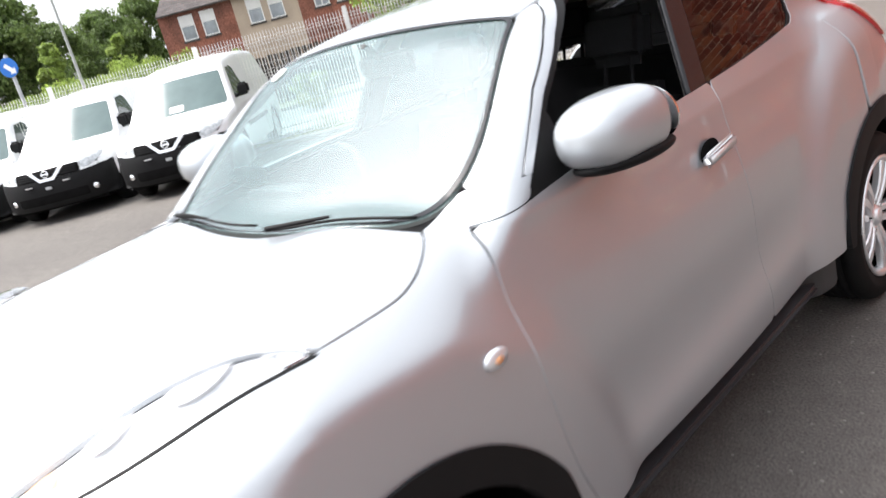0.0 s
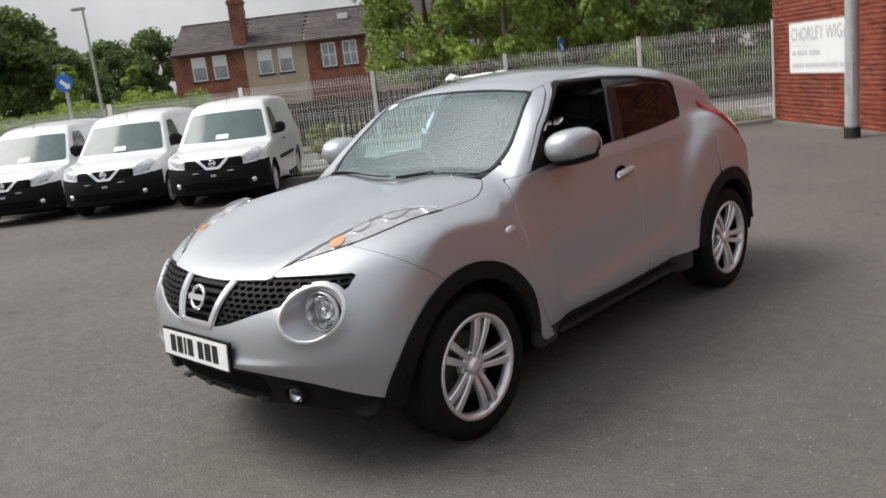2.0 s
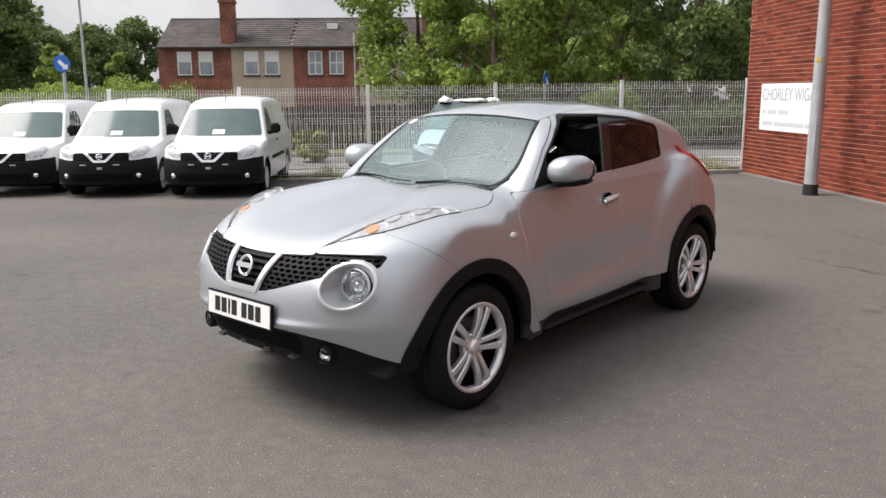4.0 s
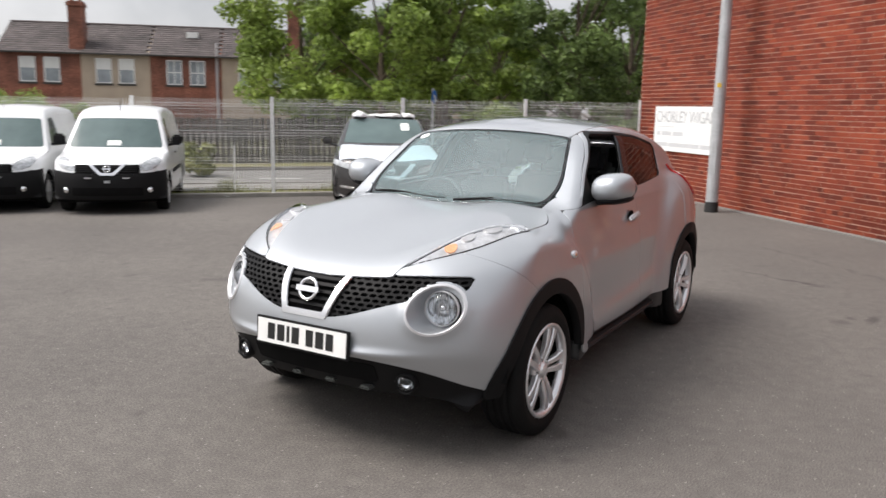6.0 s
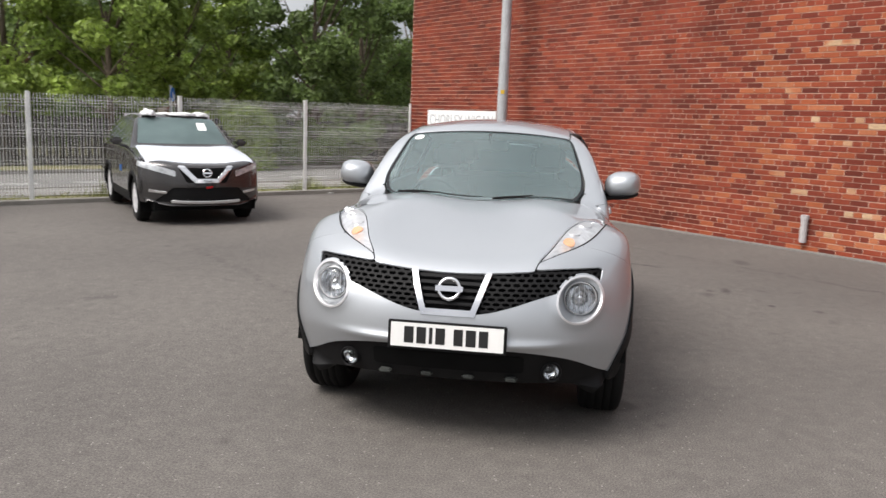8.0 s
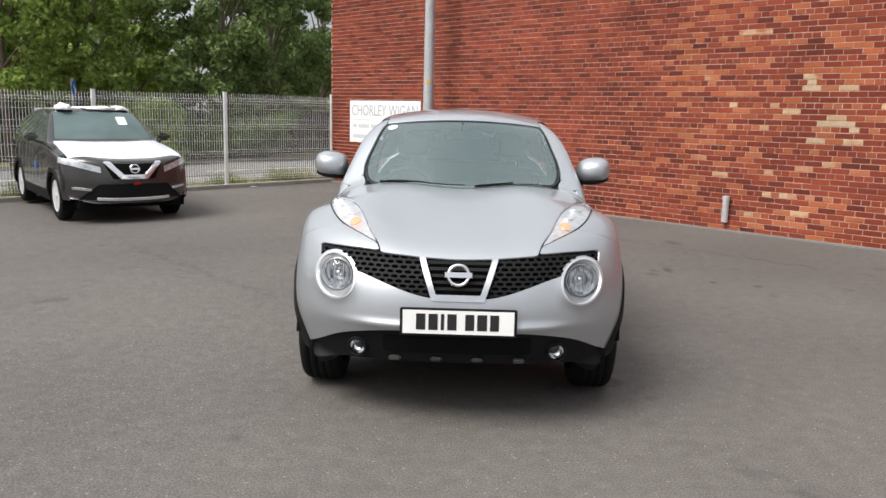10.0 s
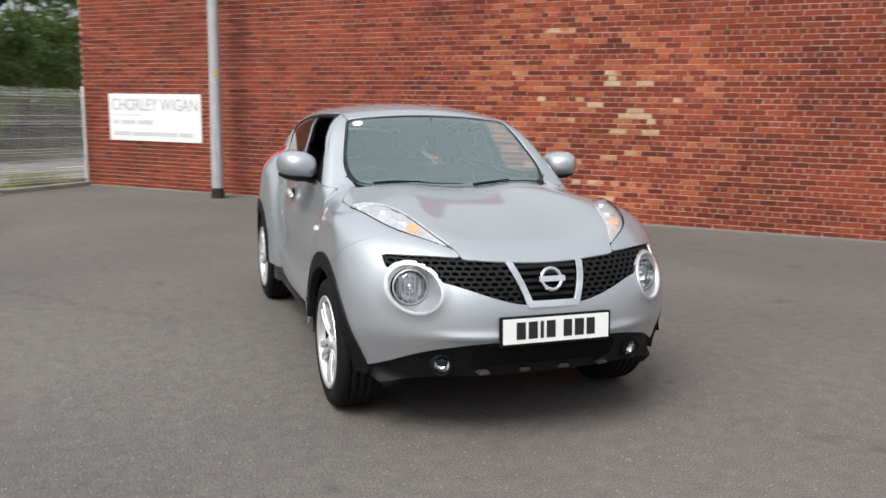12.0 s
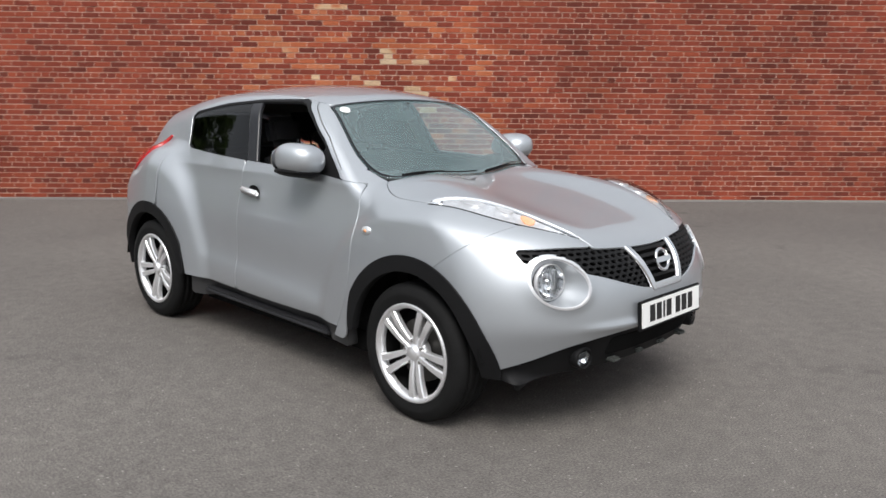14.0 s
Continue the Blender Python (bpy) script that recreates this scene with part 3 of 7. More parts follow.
def house(x0, x1, wall_mat, windows, bars, chimney_at, label, deep=58.0):
    """A two-storey terraced house between two sides, its roof sloping to a ridge behind."""
    p = far_place(x0, deep, -0.5)
    m = Matrix.Translation(p) @ pose(0, 0, 0, 0, 0, math.degrees(math.atan2(VIEW_R.y, VIEW_R.x)))
    root = thing("house", m, label, "house", "terraced houses across the road")
    w = x1 - x0
    eave, ridge, deep_half = 5.35, 7.45, 3.5
    wb = bmesh.new()
    holes = sorted((wx - 0.5, wx + 0.5) for wx in windows)
    # front wall round the upper windows
    z_sill, z_head = 3.35, 4.98
    bm_box(wb, 0, 0, 0, w, 0.25, z_sill)
    bm_box(wb, 0, 0, z_head, w, 0.25, eave)
    edge = 0.0
    for a, b in holes + [(w, w)]:
        if a - edge > 0.01:
            bm_box(wb, edge, 0, z_sill, a, 0.25, z_head)
        edge = b
    bm_box(wb, 0, 0.25, 0, 0.2, 2 * deep_half, eave)
    bm_box(wb, w - 0.2, 0.25, 0, w, 2 * deep_half, eave)
    bm_box(wb, 0.2, 2 * deep_half - 0.2, 0, w - 0.2, 2 * deep_half, eave)
    for gx in (0.0, w - 0.2):
        v = [wb.verts.new((gx + d, y, z)) for d in (0, 0.2) for y, z in ((0, eave), (2 * deep_half, eave), (deep_half, ridge - 0.1))]
        wb.faces.new(v[:3])
        wb.faces.new(v[3:])
        for i in range(3):
            wb.faces.new((v[i], v[(i + 1) % 3], v[3 + (i + 1) % 3], v[3 + i]))
    part("wall", wb, wall_mat, root)
    rb = bmesh.new()
    rows, cols = 14, max(8, int(w / 0.45))
    for sgn in (0, 1):
        for r in range(rows):
            f0, f1 = r / rows, (r + 1) / rows + 0.02
            for c in range(cols):
                o = 0.5 * (r % 2)
                xa, xb = (c - o) * w / cols, (c + 1 - o) * w / cols - 0.012
                xa, xb = max(0, xa), min(w, xb)
                if xb - xa < 0.02:
                    continue
                y0 = -0.25 + f0 * (deep_half + 0.25)
                y1 = -0.25 + f1 * (deep_half + 0.25)
                zf = lambda y: eave - 0.1 + (y + 0.25) / (deep_half + 0.25) * (ridge - eave + 0.1)
                ya, yb = (y0, y1) if not sgn else (2 * deep_half - y0, 2 * deep_half - y1)
                za, zb = zf(y0) + 0.035, zf(y1) + 0.005
                rb.faces.new([rb.verts.new(q) for q in ((xa, ya, za), (xb, ya, za), (xb, yb, zb), (xa, yb, zb))])
                if not sgn:
                    rb.faces.new([rb.verts.new(q) for q in ((xa, ya, za - 0.03), (xb, ya, za - 0.03), (xb, ya, za), (xa, ya, za))])
    roof = part("roof", rb, M_SLATE, root)
    bm = bmesh.new()
    bm_tube(bm, (0, deep_half, ridge), (w, deep_half, ridge), 0.1, 0.1, 8)
    part("ridge_tile", bm, M_SLATE, roof)
    bm = bmesh.new()
    bm_box(bm, 0, -0.36, eave - 0.16, w, -0.25, eave - 0.05)
    part("gutter", bm, M_LINTEL, root, "black gutter")
    for wx in windows:
        sash_window(root, wx, z_sill, 1.0, z_head - z_sill, bars)
    if chimney_at is not None:
        bm = bmesh.new()
        bm_box(bm, chimney_at - 0.45, 0.2, eave - 0.2, chimney_at + 0.45, 1.3, 8.3)
        bm_box(bm, chimney_at - 0.52, 0.13, 8.3, chimney_at + 0.52, 1.37, 8.5)
        bm_box(bm, chimney_at - 0.47, 0.18, 8.5, chimney_at + 0.47, 1.32, 8.6)
        ch = part("chimney", bm, M_HOUSE_BRICK, root)
        for dx in (-0.25, 0.22):
            bm = bmesh.new()
            bm_lathe(bm, [(0.13, 8.6), (0.11, 9.0), (0.14, 9.05), (0.1, 9.08)], Matrix.Translation((chimney_at + dx, 0.75, 0)), 12)
            part("chimney_pot", bm, M_RED_POT, ch)
    return root


house(-19.45, -14.3, M_HOUSE_BRICK, [1.85, 3.35], 0, 4.9, "red brick terraced house with slate roof and tall chimney")
house(-14.3, -9.95, M_RENDER, [1.4, 2.85], 0, None, "beige rendered terraced house with slate roof")
h3 = house(-9.95, -5.3, M_HOUSE_BRICK, [1.55, 3.05], 1, None, "red brick terraced house with white arched windows")
bm = bmesh.new()
bm_box(bm, 2.2, 1.95, 6.62, 2.95, 2.6, 7.02, None)
part("roof_light", bm, M_WHITE_PAINT, h3, "small white roof light")
bm = bmesh.new()
bm_tube(bm, (4.35, -0.1, 0), (4.35, -0.1, 6.2), 0.08, 0.08, 8)
part("vent_pipe", bm, M_DRAIN, h3)
house(-5.3, 0.0, M_RENDER, [1.6, 3.6], 0, 4.9, "beige rendered terraced house behind the trees")
house(0.0, 6.0, M_HOUSE_BRICK, [1.6, 4.2], 1, None, "red brick terraced house behind the trees")
house(6.0, 12.0, M_RENDER, [1.6, 4.2], 1, 5.5, "pale rendered terraced house behind the trees")
house(12.0, 18.0, M_HOUSE_BRICK, [1.6, 4.2], 1, None, "red brick terraced house behind the trees")


# ---- trees and shrubs ----
def leaf_mesh(name, centres, radii, count, size, mat_, rng):
    """Many small bent leaves scattered through clumps, denser near each clump's skin."""
    k = rng.integers(0, len(centres), count)
    d = rng.normal(size=(count, 3))
    d /= np.linalg.norm(d, axis=1)[:, None]
    r = radii[k] * (0.35 + 0.75 * rng.random(count) ** 0.55)
    c = centres[k] + d * r[:, None] * np.array((1, 1, 0.75))
    a = d + rng.normal(scale=0.7, size=(count, 3))
    a /= np.linalg.norm(a, axis=1)[:, None]
    t = np.cross(a, rng.normal(size=(count, 3)))
    t /= np.linalg.norm(t, axis=1)[:, None]
    b = np.cross(a, t)
    s = (size * (0.6 + 0.8 * rng.random(count)))[:, None]
    p0 = c - t * s
    p1 = c + b * s * 0.55 + a * s * 0.2
    p2 = c + t * s
    p3 = c - b * s * 0.55 + a * s * 0.2
    v = np.stack((p0, p1, p2, p3), 1).reshape(-1, 3)
    idx = np.arange(count * 4).reshape(-1, 4)
    f = np.concatenate((idx[:, [0, 1, 2]], idx[:, [0, 2, 3]]))
    me = bpy.data.meshes.new(name)
    me.from_pydata(v.tolist(), [], f.tolist())
    me.materials.append(mat_)
    return me


def tree(p, height, spread, seed, mat_, label, low=0.25, leaves=6000, size=0.16, clumps=46, category="tree"):
    rng = np.random.default_rng(seed)
    root = thing("tree", Matrix.Translation(p), label, category, "")
    bm = bmesh.new()
    top = height * 0.62
    bm_tube(bm, (0, 0, -0.3), (0.06, 0.03, top * 0.5), 0.17 * height / 8, 0.12 * height / 8, 10)
    bm_tube(bm, (0.06, 0.03, top * 0.5), (0, 0, top), 0.12 * height / 8, 0.05 * height / 8, 10)
    part("trunk", bm, M_BARK, root)
    cs, rs = [], []
    lb = bmesh.new()
    for i in range(clumps):
        u = rng.random()
        z = height * (low + (0.96 - low) * u)
        prof = math.sin(math.pi * min(1, 0.18 + 0.8 * u)) ** 0.6
        ang = rng.random() * 2 * math.pi
        rad = spread * prof * (0.35 + 0.65 * math.sqrt(rng.random())) * (0.8 + 0.4 * rng.random())
        c = np.array((rad * math.cos(ang), rad * math.sin(ang), z))
        cs.append(c)
        rs.append(spread * (0.17 + 0.17 * rng.random()))
        if i % 3 == 0:
            bm_tube(lb, (0, 0, min(top, z * 0.6)), c, 0.045 * height / 8, 0.012, 6, False)
    tagged(part("branchwork", lb, M_BARK, root), kind="stuff")
    me = leaf_mesh("crown", np.array(cs), np.array(rs), leaves, size, mat_, rng)
    part("crown", me, None, root)
    return root


def shrub(p, height, spread, seed, mat_, label, leaves=2500, size=0.12, clumps=18, name="shrub"):
    rng = np.random.default_rng(seed)
    cs = np.stack([rng.uniform(-spread, spread, clumps), rng.uniform(-spread, spread, clumps) * 0.7, height * rng.uniform(0.15, 0.85, clumps)], 1)
    rs = height * rng.uniform(0.16, 0.3, clumps)
    me = leaf_mesh(name, cs, rs, leaves, size, mat_, rng)
    ob = new(name, me)
    ob.matrix_world = Matrix.Translation(p)
    return tagged(ob, label, "shrub")


def at_t3(px, deep, z=0.0):
    return far_place((px - 784) / 1417 * deep, deep, z)


for px, deep, hgt, spread, sd, mt in ((750, 27, 7.2, 2.1, 3, M_LEAF), (880, 25, 7.0, 1.9, 4, M_LEAF_LIGHT), (995, 26, 7.6, 1.7, 5, M_LEAF),
                                      (1100, 29, 6.2, 1.5, 6, M_LEAF), (1235, 25, 8.2, 1.9, 7, M_LEAF_DARK), (1345, 27, 8.2, 2.2, 8, M_LEAF_DARK),
                                      (1000, 34, 7.5, 2.6, 9, M_LEAF_DARK), (1480, 30, 8.0, 2.4, 10, M_LEAF_DARK)):
    tree(at_t3(px, deep, -0.2), hgt, spread, sd, mt, "leafy green street tree behind the mesh fence", leaves=12000, size=0.09)
for px, deep, hgt, spread, sd in ((-40, 55, 9.5, 4.0, 21), (30, 58, 9.6, 4.0, 22), (205, 82, 8.6, 3.6, 23), (275, 86, 9.6, 3.4, 24), (110, 75, 8.0, 3.6, 25), (-140, 60, 9.0, 4.0, 26)):
    tree(at_t3(px, deep, -0.5), hgt, spread, sd, M_LEAF_DARK, "broad dark green tree far behind the vans", low=0.06, leaves=16000, size=0.17, clumps=70)
for i, px in enumerate(range(830, 1900, 95)):
    tree(at_t3(px, 40 + 5 * (i % 3), -0.4), 5.9 + 0.9 * ((i * 7) % 4) / 2, 2.6, 70 + i, M_LEAF_DARK, "dense dark green tree in the belt behind the street trees", low=0.02, leaves=8000, size=0.16, clumps=52)
for px, deep, hgt, spread, sd in ((125, 46, 4.6, 0.9, 31), (240, 48, 4.3, 0.9, 32)):
    tree(at_t3(px, deep, -0.3), hgt, spread, sd, M_LEAF, "small pointed green tree", low=0.1, leaves=3000, size=0.13, clumps=26)
for i, (px, deep, hgt, spread, mt) in enumerate(((20, 38, 2.4, 2.2, M_LEAF), (90, 40, 2.3, 2.0, M_LEAF_LIGHT), (170, 39, 2.6, 1.8, M_LEAF_LIGHT), (235, 42, 3.0, 1.8, M_LEAF_LIGHT),
                                                 (300, 43, 2.4, 1.9, M_LEAF), (370, 45, 2.0, 1.8, M_LEAF), (-70, 38, 2.4, 2.4, M_LEAF), (1095, 23, 1.9, 0.4, M_LEAF_LIGHT),
                                                 (1160, 24, 1.6, 1.4, M_LEAF_DARK), (1260, 24, 1.6, 1.4, M_LEAF_DARK))):
    shrub(at_t3(px, deep, -0.2), hgt, spread, 40 + i, mt, "rough green shrub beyond the road", 6000, 0.07)
shrub(at_t3(555, 21, -0.1), 0.75, 0.45, 60, M_GRASS, "yellow-green bush behind the mesh fence", 1600, 0.07, 12, "bush")


# dark paling fence across the road
def paling_fence():
    root = thing("paling_fence", label="dark weathered timber paling fence across the road", category="fence", kind="structure")
    bm = bmesh.new()
    rng = random.Random(5)
    s = -14.0
    while s < 60:
        a = along(s, 9.2, 0.0)
        h = 1.42 + rng.uniform(-0.03, 0.03)
        bm_box(bm, 0, -0.012, 0.0, 0.14, 0.012, h, Matrix.Translation(a) @ pose(0, 0, 0, rng.uniform(-1, 1), 0, FENCE_A))
        s += 0.165
    tagged(part("palings", bm, M_WOOD_FENCE, root), kind="stuff")
    for z in (0.35, 1.1):
        bm = bmesh.new()
        a, b = along(-14, 9.25, z), along(60, 9.25, z)
        bm_tube(bm, a, b, 0.04, 0.04, 4)
        part("rail", bm, M_WOOD_FENCE, root)


paling_fence()


# ---- street furniture beyond the fence ----
def blue_sign(p, z, turn, name_label):
    root = thing("traffic_sign", Matrix.Translation(p) @ pose(0, 0, 0, 0, 0, turn), name_label, "traffic sign")
    bm = bmesh.new()
    bm_tube(bm, (0, 0, -0.6), (0, 0, z + 0.25), 0.038, 0.038, 10)
    part("pole", bm, M_GALV, root)
    bm = bmesh.new()
    bm_lathe(bm, [(0, -0.008), (0.19, -0.008), (0.195, 0.0), (0.19, 0.008), (0, 0.008)], Matrix.Translation((0, -0.05, z)) @ pose(0, 0, 0, 90), 28, False)
    pl = part("disc", bm, M_BLUE, root, "round blue plate")
    bm = bmesh.new()
    v = [bm.verts.new(q) for q in ((-0.1, 0, 0.03), (0.03, 0, -0.1), (0.0, 0, -0.13), (0.13, 0, -0.13), (0.13, 0, 0.0), (0.09, 0, -0.04), (-0.04, 0, 0.09))]
    bm.faces.new(v)
    bmesh.ops.translate(bm, vec=(0, -0.062, z), verts=bm.verts)
    part("arrow", bm, M_WHITE_PAINT, pl)
    return root


blue_sign(Vector((-15.7, 5.25, -0.2)), 2.5, 40, "round blue traffic sign on a grey pole")
blue_sign(far_place((970 - 784) / 1417 * 24, 24, -0.1), 2.05, 100, "blue traffic sign seen edge on, on a grey pole")


def street_lamp():
    p = at_t3(178, 34, -0.3)
    root = thing("street_lamp", Matrix.Translation(p), "slim grey street lamp with a small lantern", "street lamp")
    bm = bmesh.new()
    bm_tube(bm, (0, 0, 0), (0, 0, 1.4), 0.09, 0.09, 12)
    bm_tube(bm, (0, 0, 1.4), (0, 0, 6.0), 0.065, 0.045, 12)
    part("pole", bm, M_GALV, root)
    bm = bmesh.new()
    bm_box(bm, -0.45, -0.1, 5.95, 0.1, 0.1, 6.07, pose(0, 0, 0, 0, 0, 40))
    bevel(bm, 0.03, 2)
    part("lantern", bm, M_GALV, root)


street_lamp()


# ---- weeds along the fence, a thin marker rod, scraps of litter ----
def weeds():
    rng = np.random.default_rng(17)
    n = 5200
    tufts = np.array([0.4, 0.75, 1.0, 2.2, 4.6, 6.1, 8.3, 11.0, 14.5, 19.0])
    s = np.where(rng.random(n) < 0.45, tufts[rng.integers(0, len(tufts), n)] + rng.normal(scale=0.16, size=n), rng.uniform(0.1, 30, n))
    o = rng.uniform(0.16, 0.88, n)
    thick = np.exp(-np.abs(s[:, None] - tufts[None]) / 0.25).max(1)
    h = (0.04 + 0.1 * rng.random(n)) * (1 + 2.0 * thick)
    base = CORNER.xy.to_3d()
    x = base.x + FD.x * s + FO.x * o
    y = base.y + FD.y * s + FO.y * o
    z = -0.016 * np.maximum(0, -x - 1.8) + 0.025
    a = rng.uniform(0, 6.28, n)
    w = 0.006 + 0.008 * rng.random(n)
    lean = rng.normal(scale=0.35, size=(n, 2)) * h[:, None]
    v = np.stack((np.stack((x - w * np.cos(a), y - w * np.sin(a), z), 1), np.stack((x + w * np.cos(a), y + w * np.sin(a), z), 1),
                  np.stack((x + lean[:, 0], y + lean[:, 1], z + h), 1)), 1).reshape(-1, 3)
    me = bpy.data.meshes.new("weeds")
    me.from_pydata(v.tolist(), [], np.arange(n * 3).reshape(-1, 3).tolist())
    me.materials.append(M_GRASS)
    tagged(new("weeds", me), "dry yellow-green weeds along the foot of the fence", "weeds", kind="stuff")


weeds()

bm = bmesh.new()
bm_tube(bm, (0, 0, -0.1), (0.01, 0, 0.97), 0.014, 0.012, 8)
o = tagged(new("marker_rod", mesh_of("marker_rod", bm, M_WHITE_STEEL)), "thin pale marker rod standing by the mesh fence", "rod")
o.matrix_world = Matrix.Translation((-8.93, 7.46, fall(-8.93, 0)))


def scrap(x, y, turn, k, seed):
    bm = bmesh.new()
    g = [[bm.verts.new((0.16 * (i / 5 - 0.5), 0.09 * (j / 3 - 0.5), 0.012 + 0.035 * (0.5 + noise.noise(Vector((i * 0.9, j * 1.1, seed)))))) for j in range(4)] for i in range(6)]
    for i in range(5):
        for j in range(3):
            bm.faces.new((g[i][j], g[i + 1][j], g[i + 1][j + 1], g[i][j + 1]))
    bmesh.ops.solidify(bm, geom=list(bm.faces), thickness=0.004)
    ob = tagged(new("litter_scrap", mesh_of("litter_scrap", bm, M_PAPER)), "crumpled scrap of white litter on the tarmac", "litter", "scraps by the fence")
    ob.matrix_world = Matrix.Translation((x, y, fall(x, y) - 0.004)) @ pose(0, 0, 0, 0, 0, turn) @ Matrix.Diagonal((k, k, k, 1))


scrap(-8.72, 7.32, 20, 1.5, 1)
scrap(-8.8, 7.16, 100, 0.9, 4)
scrap(-4.16, 11.36, 60, 0.9, 7)

# ---- the silver car ----
# Car axes: x to its left, y back from the front axle, z up from the tarmac.
M_SILVER = paint_material("silver_paint", (0.43, 0.452, 0.475), 0.7, 0.46, 0.06, 1.0)
M_SILL = material("dark_grey_sill_plastic", (0.03, 0.03, 0.031), 0.38, spec=0.5, vary=0.15, scale=8, fine=0.1, fine_scale=300)
M_TRIM = material("black_trim_plastic", (0.007, 0.007, 0.0075), 0.6, spec=0.2, vary=0.15, scale=8, fine=0.1, fine_scale=300)
M_STEP = material("dark_grey_step", (0.018, 0.018, 0.02), 0.45, vary=0.15, scale=8)
M_GLOSS = material("gloss_black", (0.012, 0.012, 0.014), 0.2, spec=0.4, vary=0.1)
M_CHROME = material("chrome", (0.82, 0.82, 0.83), 0.12, metal=1.0, vary=0.04)
M_SATIN = material("satin_silver", (0.7, 0.7, 0.71), 0.3, metal=0.6, vary=0.05)
M_ALLOY = material("alloy_wheel_silver", (0.78, 0.78, 0.79), 0.34, metal=0.7, vary=0.08, scale=14, coat=0.5)
M_TYRE = material("tyre_rubber", (0.007, 0.007, 0.007), 0.75, spec=0.22, vary=0.2, scale=14, fine=0.15)
# teal tint and diffuse veil carry the sky's reflection as colour
M_GLASS = glass_material("windscreen_glass", (0.58, 0.79, 0.79), rough=0.13, sky_veil=0.10, ior=2.35)
M_PRIVACY = glass_material("tinted_glass", (0.13, 0.13, 0.14), ior=1.3)
M_LENS = glass_material("clear_lens", (0.94, 0.95, 0.96), ior=1.45)
M_REFLECT = material("lamp_reflector", (0.86, 0.87, 0.88), 0.14, metal=0.95, vary=0.15, scale=40)
M_LAMP_WHITE = material("lamp_housing", (0.66, 0.67, 0.69), 0.28, metal=0.5, vary=0.25, scale=30)
M_AMBER = material("amber_lens", (0.8, 0.40, 0.2), 0.25, coat=0.5, vary=0.1, scale=40)
M_RED = material("red_tail_lens", (0.42, 0.012, 0.015), 0.15, coat=0.8, vary=0.1)
M_SEAT = material("charcoal_seat_cloth", (0.018, 0.018, 0.02), 0.9, vary=0.2, scale=10, fine=0.2, fine_scale=200)
M_DASH = material("dark_dashboard", (0.045, 0.05, 0.052), 0.6, vary=0.1, scale=8)
M_LINING = material("pale_grey_lining", (0.26, 0.25, 0.235), 0.9, vary=0.08, scale=5)
M_PLATE = material("plate_white", (0.8, 0.8, 0.78), 0.35, vary=0.04)
M_INK = material("plate_black", (0.015, 0.015, 0.015), 0.5, vary=0.05)
# black underside parts, and shade painted on wheel barrels and handle recesses
M_UNDER_SHADE = material("underbody_and_shade_black", (0.008, 0.008, 0.008), 0.95, spec=0.05, vary=0.2)
M_DISC = material("brake_disc", (0.08, 0.075, 0.07), 0.45, metal=0.8, vary=0.2, scale=20)


def spline(points):
    """A natural cubic through (x, y) pairs, straight beyond its ends."""
    px = np.array([p[0] for p in points], float)
    py = np.array([p[1] for p in points], float)
    n = len(px)
    h = np.diff(px)
    A = np.eye(n)
    r = np.zeros(n)
    for i in range(1, n - 1):
        A[i, i - 1], A[i, i], A[i, i + 1] = h[i - 1], 2 * (h[i - 1] + h[i]), h[i]
        r[i] = 6 * ((py[i + 1] - py[i]) / h[i] - (py[i] - py[i - 1]) / h[i - 1])
    m2 = np.linalg.solve(A, r)

    def f(x):
        x = np.asarray(x, float)
        xc = np.clip(x, px[0], px[-1])
        i = np.clip(np.searchsorted(px, xc) - 1, 0, n - 2)
        hh = h[i]
        a, b = (px[i + 1] - xc) / hh, (xc - px[i]) / hh
        return a * py[i] + b * py[i + 1] + ((a ** 3 - a) * m2[i] + (b ** 3 - b) * m2[i + 1]) * hh ** 2 / 6
    return f


def smax(a, b, k):
    h = np.clip(0.5 + 0.5 * (a - b) / k, 0, 1)
    return b * (1 - h) + a * h + k * h * (1 - h)


def smin(a, b, k):
    return -smax(-a, -b, k)


def soft_ramp(v, s):
    return s * np.logaddexp(0, v / s)


def bell(v, c, w):
    return np.exp(-((v - c) / w) ** 2)


TOP = spline([(-0.95, 0.765), (-0.74, 0.846), (-0.5, 0.915), (-0.2, 0.982), (0.1, 1.034), (0.4, 1.066), (0.8, 1.09), (1.4, 1.12), (2.2, 1.165), (2.7, 1.15), (3.1, 1.07), (3.4, 0.95)])
PLAN = spline([(-0.95, 0.815), (-0.5, 0.82), (-0.2, 0.815), (0.0, 0.81), (0.3, 0.806), (0.6, 0.814), (1.0, 0.826), (1.4, 0.828), (1.7, 0.818), (2.0, 0.806), (2.2, 0.80), (2.5, 0.80), (2.7, 0.79), (2.9, 0.755), (3.1, 0.685), (3.3, 0.57)])
TUMBLE = spline([(0.15, -0.16), (0.24, -0.085), (0.32, -0.028), (0.42, -0.006), (0.55, -0.003), (0.68, 0.0), (0.8, -0.006), (0.88, -0.018), (0.95, -0.035), (1.03, -0.062), (1.12, -0.097), (1.25, -0.16), (1.6, -0.4)])
NOSE = spline([(0.1, -0.55), (0.25, -0.69), (0.35, -0.755), (0.45, -0.80), (0.52, -0.828), (0.6, -0.83), (0.68, -0.815), (0.75, -0.787), (0.83, -0.735), (0.92, -0.64), (1.0, -0.48), (1.2, 0.1)])
ROOF = spline([(0.6, 1.40), (0.98, 1.497), (1.3, 1.545), (1.6, 1.558), (2.0, 1.546), (2.4, 1.497), (2.7, 1.43), (3.0, 1.35)])
